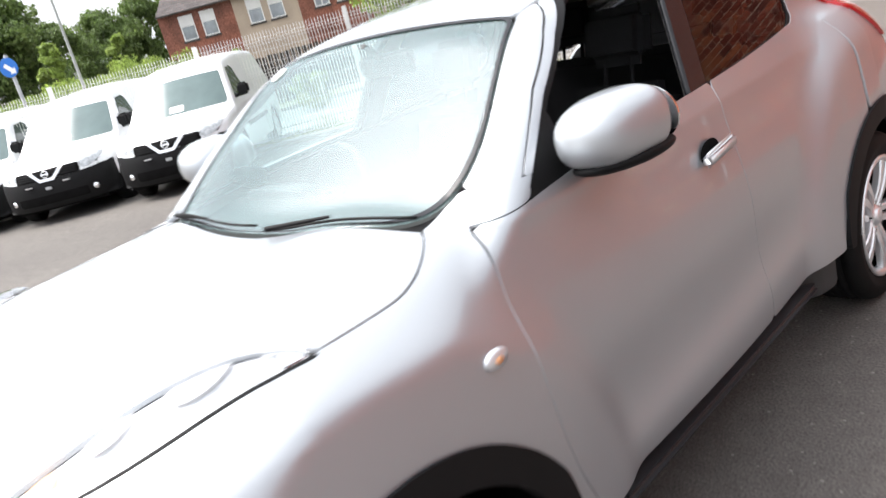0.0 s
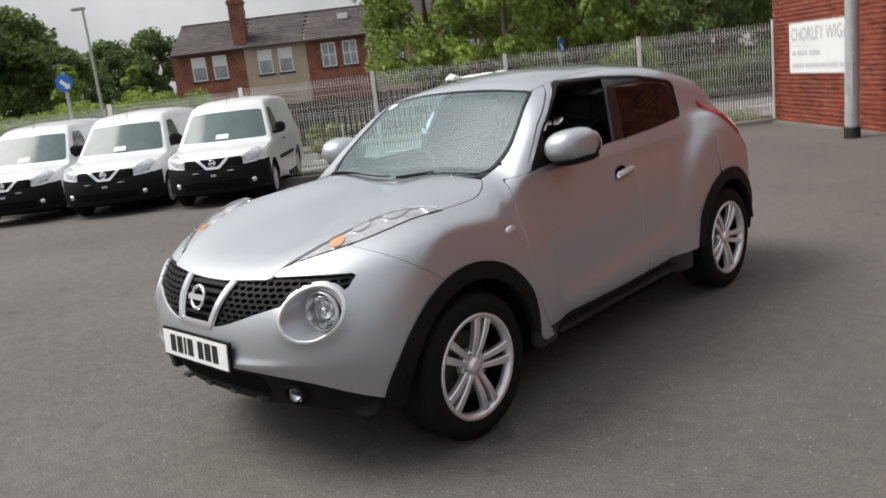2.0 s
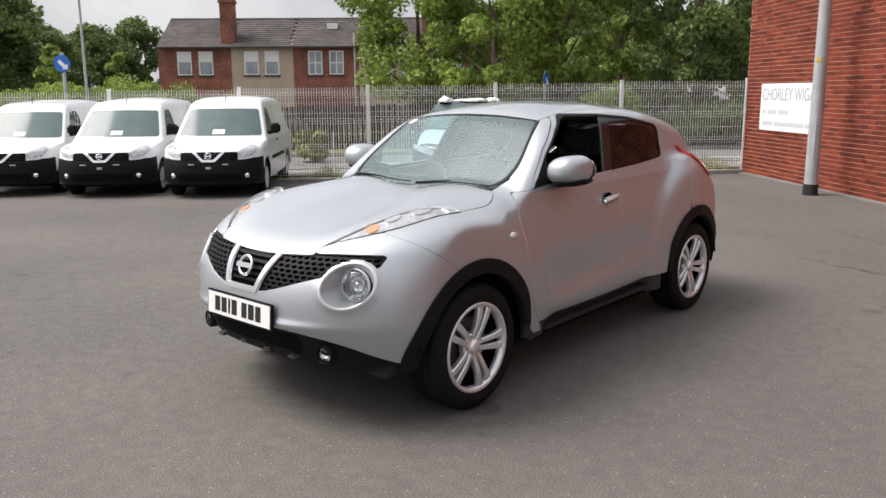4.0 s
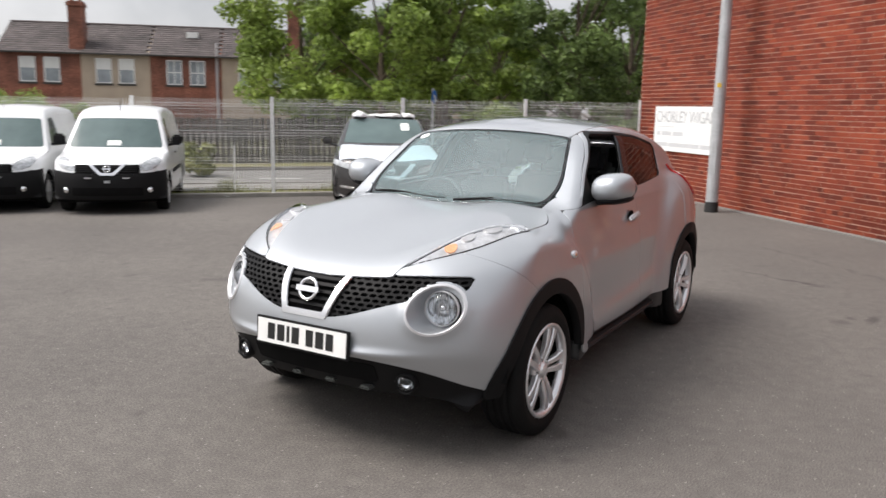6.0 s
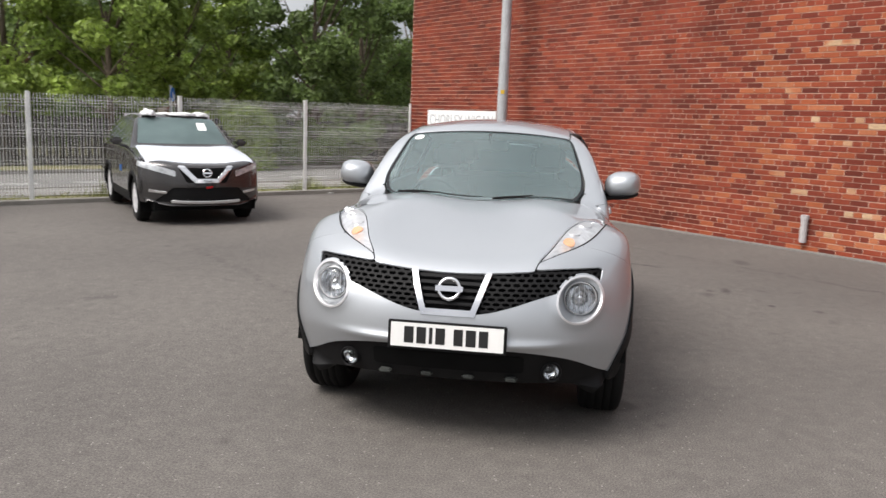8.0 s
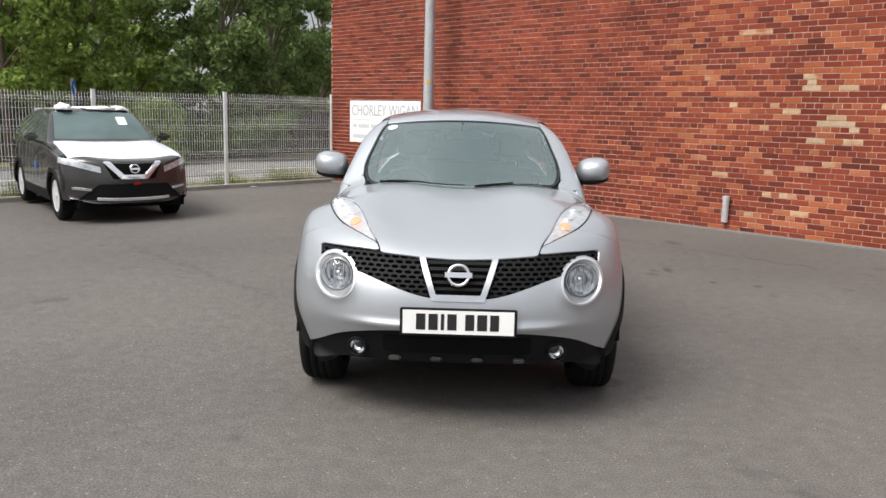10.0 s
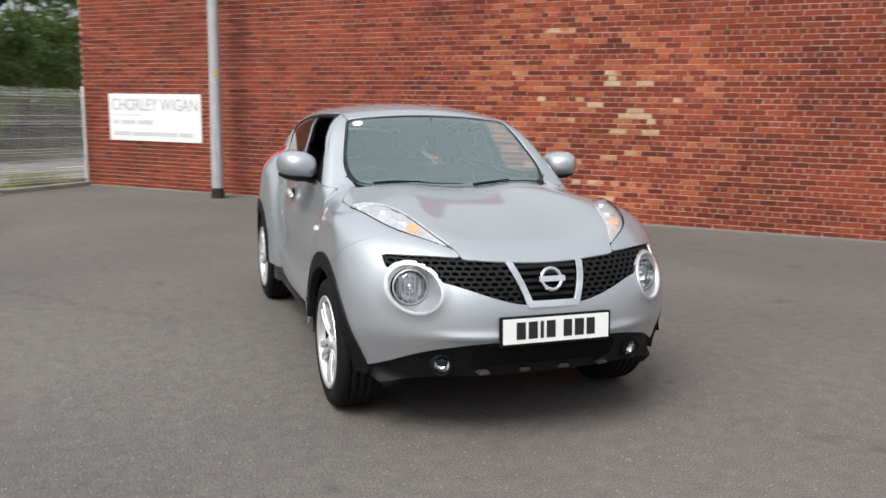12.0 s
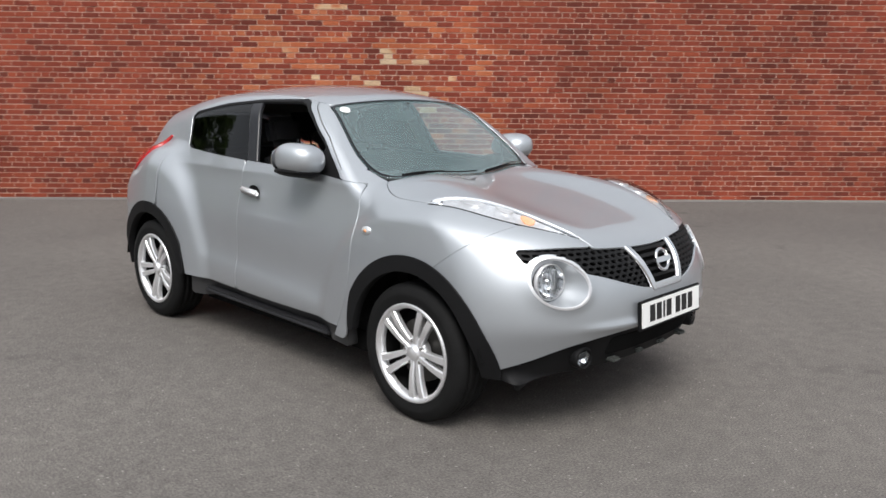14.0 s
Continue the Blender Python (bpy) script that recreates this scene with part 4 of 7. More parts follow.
BONNET_SIDE = spline([(-0.75, 0.372), (-0.66, 0.385), (-0.6, 0.405), (-0.5, 0.45), (-0.4, 0.485), (-0.3, 0.515), (-0.2, 0.548), (-0.1, 0.594), (-0.03, 0.65), (0.02, 0.715)])
LIGHT_SIDE = spline([(-0.62, 0.395), (-0.52, 0.505), (-0.38, 0.615), (-0.2, 0.69), (-0.05, 0.724), (0.03, 0.732)])
DOOR_FRONT = spline([(0.2, 0.62), (0.36, 0.53), (0.5, 0.468), (0.7, 0.436), (0.87, 0.436), (1.0, 0.452), (1.06, 0.475), (1.13, 0.545)])
REAR_EDGE = spline([(0.3, 2.43), (0.7, 2.43), (0.9, 2.42), (1.05, 2.41), (1.17, 2.37), (1.3, 2.33)])
BELT = spline([(0.4, 1.045), (0.62, 1.072), (1.39, 1.110), (2.2, 1.147), (2.5, 1.175)])
CHIN = spline([(0.0, 0.51), (0.35, 0.502), (0.48, 0.48), (0.6, 0.44), (0.68, 0.395), (0.8, 0.335), (0.9, 0.31)])
LIP = spline([(0.0, 0.322), (0.4, 0.318), (0.55, 0.308), (0.7, 0.295), (0.86, 0.29)])
GRILLE_LOW = spline([(0.0, 0.668), (0.147, 0.672), (0.26, 0.698), (0.385, 0.738), (0.46, 0.76), (0.56, 0.782), (0.71, 0.802)])
GRILLE_TOP = spline([(0.0, 0.85), (0.2, 0.856), (0.42, 0.868), (0.55, 0.872), (0.70, 0.868)])


def field(p):
    """Below zero inside the car's skin."""
    x, y, z = p[..., 0], p[..., 1], p[..., 2]
    a = np.sqrt(x * x + 1e-6)
    # the bonnet's two ridges draw in towards the screen and drop away beside it
    front = 1 / (1 + np.exp((y - 0.45) / 0.09))
    back = 1 / (1 + np.exp((0.06 - y) / 0.09))
    top = TOP(y) + 0.034 * bell(a, 0.52 - 0.16 * back, 0.19) * front - 0.6 * np.clip(a - 0.45, 0, 1) ** 2 * back * front
    side = PLAN(y) + TUMBLE(z)
    # doors: hollow above a rocker that swells out, its edge rising to the rear
    mid = 1 / (1 + np.exp(-(y - 0.56) / 0.06)) / (1 + np.exp((y - 1.98) / 0.05))
    edge = 0.405 + 0.07 * np.clip(y - 0.5, 0, 1.3)
    side = side + mid * (0.018 / (1 + np.exp((z - edge - 0.03) / 0.022)) - 0.006 * bell(z, edge + 0.15, 0.10))
    # wings: flat round the wheel, falling away beyond a rounded crest
    reach_f, reach_r = np.hypot(y * 0.97, z - 0.335), np.hypot((y - 2.56) * 1.1, z - 0.345)
    wing_f = 0.872 - 0.035 * np.clip(-y - 0.2, 0, 1) - 0.16 * soft_ramp(reach_f - 0.46, 0.03) - 0.75 * soft_ramp(reach_f - 0.648, 0.016)
    wing_r = 0.878 - 0.10 * np.clip(y - 2.55, 0, 1) - 0.14 * soft_ramp(reach_r - 0.47, 0.03) - 0.75 * soft_ramp(reach_r - 0.705, 0.02)
    # the nose: raised rings round the lamps and a ledge over the black valance
    ring = 1 / (1 + np.exp((np.hypot((a - 0.602) / 1.03, z - 0.735) - 0.120) / 0.011))
    nose = NOSE(z) + 0.33 * (a / 0.8) ** 2.93 - 0.013 * ring - 0.016 * bell(z, 0.532, 0.022) / (1 + np.exp((a - 0.5) / 0.05))
    low = smax(z - top, a - side, 0.09)
    low = smin(low, smax((a - wing_f) * 0.77, z - top, 0.05), 0.055)
    low = smin(low, smax((a - wing_r) * 0.72, z - top, 0.05), 0.05)
    low = smax(low, (nose - y) * 0.9, 0.09)
    low = smax(low, (y - 3.29 + 0.3 * (a / 0.85) ** 4 + 0.35 * np.clip(0.5 - z, 0, 1)) * 0.95, 0.1)
    low = smax(low, 0.17 - z, 0.05)
    wind = (0.378 + (z - 1.058) / 0.738 + 0.218 * a * a - y) * 0.594
    lean = 0.762 - 0.37 * np.clip(z - 1.10, -0.04, 1) - 0.035 * np.clip(y - 1.3, 0, 3) ** 2 - 0.02 * np.clip(0.9 - y, 0, 1)
    cab = smax(z - ROOF(y) + 0.2 * a * a, (a - lean) * 0.94, 0.10)
    cab = smax(cab, wind, 0.045)
    cab = smax(cab, (y - 2.93 - (1.36 - np.maximum(z, 1.0)) * 0.75 + 0.5 * a * a) * 0.8, 0.09)
    return smin(low, cab, 0.035)


FIELD = [field]


def slope(p):
    field = FIELD[0]
    e = 1e-3
    g = np.stack([field(p + np.eye(3)[k] * e) - field(p - np.eye(3)[k] * e) for k in range(3)], -1)
    return g / (np.linalg.norm(g, axis=-1)[..., None] + 1e-9)


def rays(kind, u, v):
    o = np.zeros(u.shape + (3,))
    d = np.zeros(u.shape + (3,))
    if kind == 'side':
        o[..., 0], o[..., 1], o[..., 2] = 1.25, u, v
        d[..., 0] = -1
        return o, d, 1.25
    if kind == 'top':
        o[..., 0], o[..., 1], o[..., 2] = u, v, 1.9
        d[..., 2] = -1
        return o, d, 1.5
    if kind == 'nose':
        o[..., 0], o[..., 1], o[..., 2] = 1.6 * np.sin(u), 0.2 - 1.6 * np.cos(u), v
        d[..., 0], d[..., 1] = -np.sin(u), np.cos(u)
        return o, d, 1.55
    if kind == 'stern':
        o[..., 0], o[..., 1], o[..., 2] = 1.7 * np.sin(u), 2.3 + 1.7 * np.cos(u), v
        d[..., 0], d[..., 1] = -np.sin(u), -np.cos(u)
        return o, d, 1.65
    if kind == 'face':
        o[..., 0], o[..., 1], o[..., 2] = u, -1.3, v
        d[..., 1] = 1
        return o, d, 1.5
    if kind == 'tail':
        o[..., 0], o[..., 1], o[..., 2] = u, 4.2, v
        d[..., 1] = -1
        return o, d, 3.0
    zc = {'roll': 0.45, 'cabin': 0.95}[kind]
    o[..., 0], o[..., 1], o[..., 2] = 1.6 * np.sin(u), v, zc + 1.6 * np.cos(u)
    d[..., 0], d[..., 2] = -np.sin(u), -np.cos(u)
    return o, d, 1.58


def skin(kind, u, v, steps=44):
    """Where the projection's ray first meets the skin, and whether it does."""
    field = FIELD[0]
    shape = u.shape
    o, d, far = rays(kind, u, v)
    o, d = o.reshape(-1, 3), d.reshape(-1, 3)
    lo = np.zeros(len(o))
    hi = np.full(len(o), np.nan)
    left = np.arange(len(o))
    for i in range(1, steps + 1):
        t = far * i / steps
        inside = field(o[left] + d[left] * t) < 0
        hit = left[inside]
        hi[hit] = t
        lo[hit] = far * (i - 1) / steps
        left = left[~inside]
        if not len(left):
            break
    ok = ~np.isnan(hi)
    k = np.flatnonzero(ok)
    a, b = lo[k], hi[k]
    for _ in range(17):
        m = (a + b) / 2
        inside = field(o[k] + d[k] * m[:, None]) < 0
        b = np.where(inside, m, b)
        a = np.where(inside, a, m)
    hi = np.ones(len(o))
    hi[k] = b
    return (o + d * hi[:, None]).reshape(shape + (3,)), ok.reshape(shape)


def panel_data(kind, ulim, vlim, step, region, lift=0.0, thick=0.012):
    """Mesh the skin where region(p) < 0: clean cut edges, an inward rim, and the skin's own normals."""
    nu = max(4, int((ulim[1] - ulim[0]) / step[0]))
    nv = max(4, int((vlim[1] - vlim[0]) / step[1]))
    u, v = np.meshgrid(np.linspace(*ulim, nu + 1), np.linspace(*vlim, nv + 1), indexing='ij')
    p, ok = skin(kind, u, v)
    sd = np.where(ok, region(p), 1.0)
    sd = np.where(np.abs(sd) < 1e-6, 1e-6, sd)
    ins = sd < 0
    uv, index, polys = [], {}, []

    def corner(i, j):
        k = (i, j)
        if k not in index:
            index[k] = len(uv)
            uv.append((u[i, j], v[i, j]))
        return index[k]

    def cut(a, b):
        k = (a, b) if a < b else (b, a)
        k2 = ('c',) + k
        if k2 not in index:
            s0, s1 = sd[k[0]], sd[k[1]]
            f = s0 / (s0 - s1)
            index[k2] = len(uv)
            uv.append((u[k[0]] + (u[k[1]] - u[k[0]]) * f, v[k[0]] + (v[k[1]] - v[k[0]]) * f))
        return index[k2]
    any_in = ins[:-1, :-1] | ins[1:, :-1] | ins[1:, 1:] | ins[:-1, 1:]
    for i, j in np.argwhere(any_in):
        cs = [(i, j), (i + 1, j), (i + 1, j + 1), (i, j + 1)]
        poly = []
        for a, b in zip(cs, cs[1:] + cs[:1]):
            if ins[a]:
                poly.append(corner(*a))
            if ins[a] != ins[b]:
                poly.append(cut(a, b))
        if len(poly) > 2:
            polys.append(poly)
    if not polys:
        return None
    uv = np.array(uv)
    pts, _ = skin(kind, uv[:, 0], uv[:, 1])
    nor = slope(pts)
    pts = pts + nor * (lift(pts)[:, None] if callable(lift) else lift)
    # facing outwards
    q = polys[len(polys) // 2]
    fn = np.cross(pts[q[1]] - pts[q[0]], pts[q[2]] - pts[q[0]])
    if np.dot(fn, nor[q[0]]) < 0:
        polys = [f[::-1] for f in polys]
    if thick:
        edges = {}
        for f in polys:
            for a, b in zip(f, f[1:] + f[:1]):
                if (b, a) in edges:
                    del edges[(b, a)]
                else:
                    edges[(a, b)] = 1
        n0 = len(pts)
        rim, rim_n = {}, {}
        for a, b in edges:
            e = pts[b] - pts[a]
            out = np.cross(e, nor[a])
            for k in (a, b):
                rim_n[k] = rim_n.get(k, 0) + out
        ids = sorted(rim_n)
        extra, en = [], []
        for k in ids:
            m = rim_n[k] / (np.linalg.norm(rim_n[k]) + 1e-9)
            rim[k] = n0 + len(extra)
            soft = m * 0.7 + nor[k] * 0.7
            extra += [pts[k], pts[k] - nor[k] * thick]
            en += [soft / np.linalg.norm(soft), m]
        polys = polys + [[rim[b], rim[a], rim[a] + 1, rim[b] + 1] for a, b in edges]
        pts = np.concatenate((pts, np.array(extra)))
        nor = np.concatenate((nor, np.array(en)))
    return pts, polys, nor


def data_mesh(name, data, mat_, mirror=False):
    pts, polys, nor = data
    if mirror:
        pts, nor = pts * np.array((-1, 1, 1)), nor * np.array((-1, 1, 1))
        polys = [f[::-1] for f in polys]
    me = bpy.data.meshes.new(name)
    me.from_pydata(pts.tolist(), [], polys)
    me.polygons.foreach_set("use_smooth", [True] * len(me.polygons))
    me.materials.append(mat_)
    me.normals_split_custom_set_from_vertices(nor.tolist())
    return me


CAR = thing("car", pose(0, 0, 0), "silver compact crossover car parked on the tarmac", "car")
DEG = math.pi / 180


def panel(name, mat_, kind, ulim, vlim, step, region, lift=0.0, thick=0.012, parent=None, label="", both=False):
    d = panel_data(kind, ulim, vlim, step, region, lift, thick)
    out = []
    for mirror in ((False, True) if both else (False,)):
        out.append(part(name, data_mesh(name, d, mat_, mirror), None, parent or CAR, label))
    return out if both else out[0]


GAP = 0.0027
A = lambda p: np.abs(p[..., 0])
Y = lambda p: p[..., 1]
Z = lambda p: p[..., 2]


def mx_(*a):
    r = a[0]
    for b in a[1:]:
        r = np.maximum(r, b)
    return r


def mn_(*a):
    r = a[0]
    for b in a[1:]:
        r = np.minimum(r, b)
    return r


def wheel_hole(p, r, yc):
    return np.hypot(Y(p) - yc, Z(p) - 0.325) - r


# seams as signed distances
def bonnet_side(p):
    y = Y(p)
    edge = np.where(y < 0.012, BONNET_SIDE(y), 0.722 - 2.2 * np.clip(y - 0.2, 0, 1) ** 2)
    return (A(p) - edge) * 0.85


def bonnet_front(p):
    return -0.712 + 0.30 * A(p) ** 2 - Y(p)


def cowl_line(p):
    return Y(p) - (0.352 + 0.21 * A(p) ** 2)


def light_zone(p):
    y = Y(p)
    return mx_((BONNET_SIDE(y) - A(p)) * 0.85, (A(p) - LIGHT_SIDE(y)) * 0.85, y - 0.012, -0.605 - y)


def bumper_seam(p):
    """Below zero ahead of the bumper's joint with the wing."""
    return (Y(p) + 0.19 + (Z(p) - 0.79) * 1.36) * 0.6


def bonnet_zone(p):
    return mx_(bonnet_side(p), bonnet_front(p), cowl_line(p))


def grille_zone(p):
    a = A(p)
    return mx_(GRILLE_LOW(a) - Z(p), Z(p) - GRILLE_TOP(a), a - 0.702 - (Z(p) - 0.84) * 0.15, Y(p) + 0.3, -lamp_zone(p, 0.011))


def lamp_zone(p, grow=0.0):
    return np.hypot((A(p) - 0.602) / 1.03, Z(p) - 0.735) - 0.105 - grow


DLO = [(0.63, 1.086), (1.39, 1.120), (2.17, 1.154), (2.235, 1.186), (2.29, 1.35), (2.265, 1.378), (1.9, 1.435), (1.54, 1.462), (1.20, 1.470), (1.13, 1.452), (0.99, 1.375), (0.825, 1.262), (0.675, 1.13)]


def poly_sd(pts, u, v):
    d = np.full(u.shape, 1e9)
    inside = np.zeros(u.shape, bool)
    n = len(pts)
    for i in range(n):
        (x0, y0), (x1, y1) = pts[i], pts[(i + 1) % n]
        ex, ey = x1 - x0, y1 - y0
        t = np.clip(((u - x0) * ex + (v - y0) * ey) / (ex * ex + ey * ey), 0, 1)
        d = np.minimum(d, np.hypot(u - x0 - t * ex, v - y0 - t * ey))
        cond = ((y0 > v) != (y1 > v)) & (u < (x1 - x0) * (v - y0) / (y1 - y0 + 1e-12) + x0)
        inside ^= cond
    return np.where(inside, -d, d)


def window_zone(p):
    return poly_sd(DLO, Y(p), Z(p)) - 0.012


def screen_zone(p):
    y, a = Y(p), A(p)
    side = a - (0.668 - (y - 0.5) * 0.29)
    return smax(smax(side * 0.95, (0.365 + 0.205 * a * a) - y, 0.28), y - (0.965 + 0.14 * a * a), 0.04)


# bonnet
panel("bonnet", M_SILVER, 'top', (-0.8, 0.8), (-0.78, 0.55), (0.02, 0.02), lambda p: bonnet_zone(p) + GAP)

# wings
def wing_region(p):
    y, z = Y(p), Z(p)
    return mx_(-bonnet_zone(p) + GAP, -light_zone(p) + GAP, -bumper_seam(p) + GAP / 2, mn_(y - DOOR_FRONT(z) + GAP, mx_(BELT(y) + 0.0145 - z, y - 0.74)), -window_zone(p) + 0.001, -wheel_hole(p, 0.455, 0.0),
               0.3 - z, -screen_zone(p) + 0.004, np.where(y > 0.2, 0.60 - A(p), -1.0), np.where(y > 0.3, z - 1.13, -1.0))
wings = panel("wing", M_SILVER, 'roll', (10 * DEG, 115 * DEG), (-0.55, 0.76), (1.4 * DEG, 0.016), wing_region, both=True)

# front bumper
def bumper_region(p):
    a, z = A(p), Z(p)
    return mx_(bumper_seam(p) + GAP / 2, -bonnet_zone(p) + GAP, -light_zone(p) + GAP, -grille_zone(p), -lamp_zone(p), CHIN(a) - z, -wheel_hole(p, 0.455, 0.0),
               np.where(a < 0.37, z - GRILLE_TOP(a) + 0.002, -1.0))
bumper = panel("front_bumper", M_SILVER, 'nose', (-80 * DEG, 80 * DEG), (0.3, 1.03), (1.0 * DEG, 0.012), bumper_region)

# lower bumper in black plastic
def lip_region(p):
    a, z = A(p), Z(p)
    return mx_(z - CHIN(a) - 0.012, LIP(a) - z, -wheel_hole(p, 0.43, 0.0), a - 0.86)
panel("lower_bumper", M_TRIM, 'nose', (-80 * DEG, 80 * DEG), (0.25, 0.58), (1.2 * DEG, 0.012), lip_region, lift=-0.014, thick=0.05)
panel("intake", M_UNDER_SHADE, 'nose', (-40 * DEG, 40 * DEG), (0.36, 0.5), (1.5 * DEG, 0.01), lambda p: mx_(np.abs(Z(p) - 0.425) - 0.045, A(p) - 0.36), lift=-0.010, thick=0.01, label="dark lower air intake")
for sx in (-0.3, -0.1, 0.1, 0.3):
    bm = bmesh.new()
    bm_box(bm, sx - 0.03, -0.765, 0.345, sx + 0.03, -0.70, 0.362)
    bevel(bm, 0.008, 2)
    part("skid_tab", bm, M_GALV_DARK, CAR, "small grey skid tab")

# grille: dark backing, honeycomb, silver V and badge
panel("grille_back", M_UNDER_SHADE, 'nose', (-60 * DEG, 60 * DEG), (0.62, 0.9), (1.0 * DEG, 0.012), lambda p: grille_zone(p) - 0.01, lift=-0.035, thick=0)


def honeycomb(p):
    a, z = A(p), Z(p)
    # stretch along the skin so that cells keep their width round the corner
    s = a + 0.35 * np.clip(a - 0.3, 0, 1) ** 1.6
    cw, ch = 0.044, 0.0215
    row = np.floor(z / ch)
    off = (row % 2) * 0.5
    u = (s / cw + off) % 1.0 - 0.5
    v = (z / ch) % 1.0 - 0.5
    hole = (np.abs(u) * 1.0) ** 2.6 / 0.40 ** 2.6 + np.abs(v) ** 2.6 / 0.34 ** 2.6 - 1
    web = hole * 0.006
    return mx_(grille_zone(p) + 0.001, -web, 0.14 + (z - 0.675) * 0.30 - a)


panel("grille_mesh", M_TRIM, 'nose', (6 * DEG, 58 * DEG), (0.655, 0.885), (0.26 * DEG, 0.0042), honeycomb, lift=-0.012, thick=0.016, both=True)


def vee(p):
    a, z = A(p), Z(p)
    out = mx_(a - (0.130 + (z - 0.675) * 0.36), 0.657 - z, z - 0.846)
    hole = mx_(a - (0.101 + (z - 0.675) * 0.36), 0.686 - z)
    return mx_(out, -hole)


panel("grille_frame", M_CHROME, 'nose', (-22 * DEG, 22 * DEG), (0.64, 0.87), (0.35 * DEG, 0.006), vee, lift=0.006, thick=0.02)
for zz in (0.715, 0.745, 0.775, 0.805, 0.832):
    panel("grille_slat", M_TRIM, 'nose', (-18 * DEG, 18 * DEG), (zz - 0.012, zz + 0.012), (1.2 * DEG, 0.004),
          lambda p: mx_(np.abs(Z(p) - zz) - 0.0065, A(p) - (0.099 + (zz - 0.675) * 0.36)), lift=-0.012, thick=0.02)


def badge():
    bm = bmesh.new()
    R, r, seg = 0.048, 0.0085, 40
    prof = [(R + r * math.cos(t), r * 0.8 * math.sin(t)) for t in np.linspace(0, 2 * math.pi, 9)]
    bm_lathe(bm, prof, None, seg)
    bm_box(bm, -0.064, -0.0125, -0.008, 0.064, 0.0125, 0.009)
    bmesh.ops.remove_doubles(bm, verts=bm.verts, dist=1e-5)
    o = part("badge", bm, M_CHROME, CAR, "round chrome badge with a bar")
    o.matrix_basis = pose(0, -0.785, 0.776, 70)
    return o


badge()


# main round lamps
def head_lamp(sx):
    face = Vector((0.22 * sx, -0.97, 0.08)).normalized()
    c = Vector((0.606 * sx, -0.612, 0.733))
    m = Matrix.Translation(c) @ face.to_track_quat('Z', 'Y').to_matrix().to_4x4() @ Matrix.Scale(0.92, 4)
    # the bowl runs from the opening in the skin down to the lamp
    seg = 56
    t = np.linspace(0, 2 * math.pi, seg, endpoint=False)
    rim, _ = skin('face', 0.602 + 0.103 * 1.03 * np.cos(t), 0.735 + 0.103 * np.sin(t))
    rim[:, 0] *= sx
    bm = bmesh.new()
    rows = []
    for f in (0.0, 0.12, 0.3, 0.55, 0.8, 1.0):
        row = []
        for q in rim:
            ang = math.atan2(q[2] - c.z, q[0] - c.x)
            e = Vector((c.x + 0.079 * math.cos(ang), c.y + 0.03 + 0.22 * sx * 0.079 * math.cos(ang), c.z + 0.079 * math.sin(ang)))
            g = f ** 0.7
            p = Vector(q).lerp(e, f)
            p.y = q[1] + (e.y - q[1]) * g
            row.append(bm.verts.new(m.inverted() @ p))
        rows.append(row)
    for a, b in zip(rows, rows[1:]):
        for i in range(seg):
            bm.faces.new((a[i], a[(i + 1) % seg], b[(i + 1) % seg], b[i])).smooth = True
    bowl = part("lamp_bowl", bm, M_SILVER, CAR, "silver recessed lamp bowl")
    bowl.matrix_basis = m
    bm = bmesh.new()
    bm_lathe(bm, [(0.0, -0.085), (0.03, -0.083), (0.055, -0.066), (0.072, -0.035), (0.079, -0.01)], None, 40)
    ref = part("reflector", bm, M_REFLECT, bowl)
    bm = bmesh.new()
    bm_lathe(bm, [(0.0, -0.02), (0.014, -0.024), (0.02, -0.04), (0.018, -0.08)], None, 20)
    part("bulb_cap", bm, M_CHROME, bowl)
    for k in range(5):
        bm = bmesh.new()
        xx = -0.05 + 0.025 * k
        hgt = math.sqrt(0.07 ** 2 - xx ** 2) * 0.9
        bm_box(bm, xx - 0.0011, -hgt, -0.045, xx + 0.0011, hgt, -0.04)
        part("reflector_rib", bm, M_LAMP_WHITE, bowl)
    bm = bmesh.new()
    bm_lathe(bm, [(0.081, -0.025), (0.079, -0.008), (0.066, 0.004), (0.045, 0.013), (0.022, 0.018), (0.0, 0.019)], None, 40)
    part("lens", bm, M_LENS, bowl)
    bm = bmesh.new()
    bm_lathe(bm, [(0.0865, -0.03), (0.0865, -0.012), (0.082, -0.006), (0.08, -0.02)], None, 40)
    part("lamp_ring", bm, M_SATIN, bowl)


for sx in (-1, 1):
    head_lamp(sx)
panel("lamp_rim", M_SATIN, 'nose', (20 * DEG, 66 * DEG), (0.55, 0.88), (0.4 * DEG, 0.006), lambda p: mx_(lamp_zone(p, 0.003), -lamp_zone(p, -0.006)), lift=0.004, thick=0.02, both=True)

# upper lights on the wings
def swell(p):
    return 1 - np.exp(-np.clip(-light_zone(p), 0, 1) / 0.03)


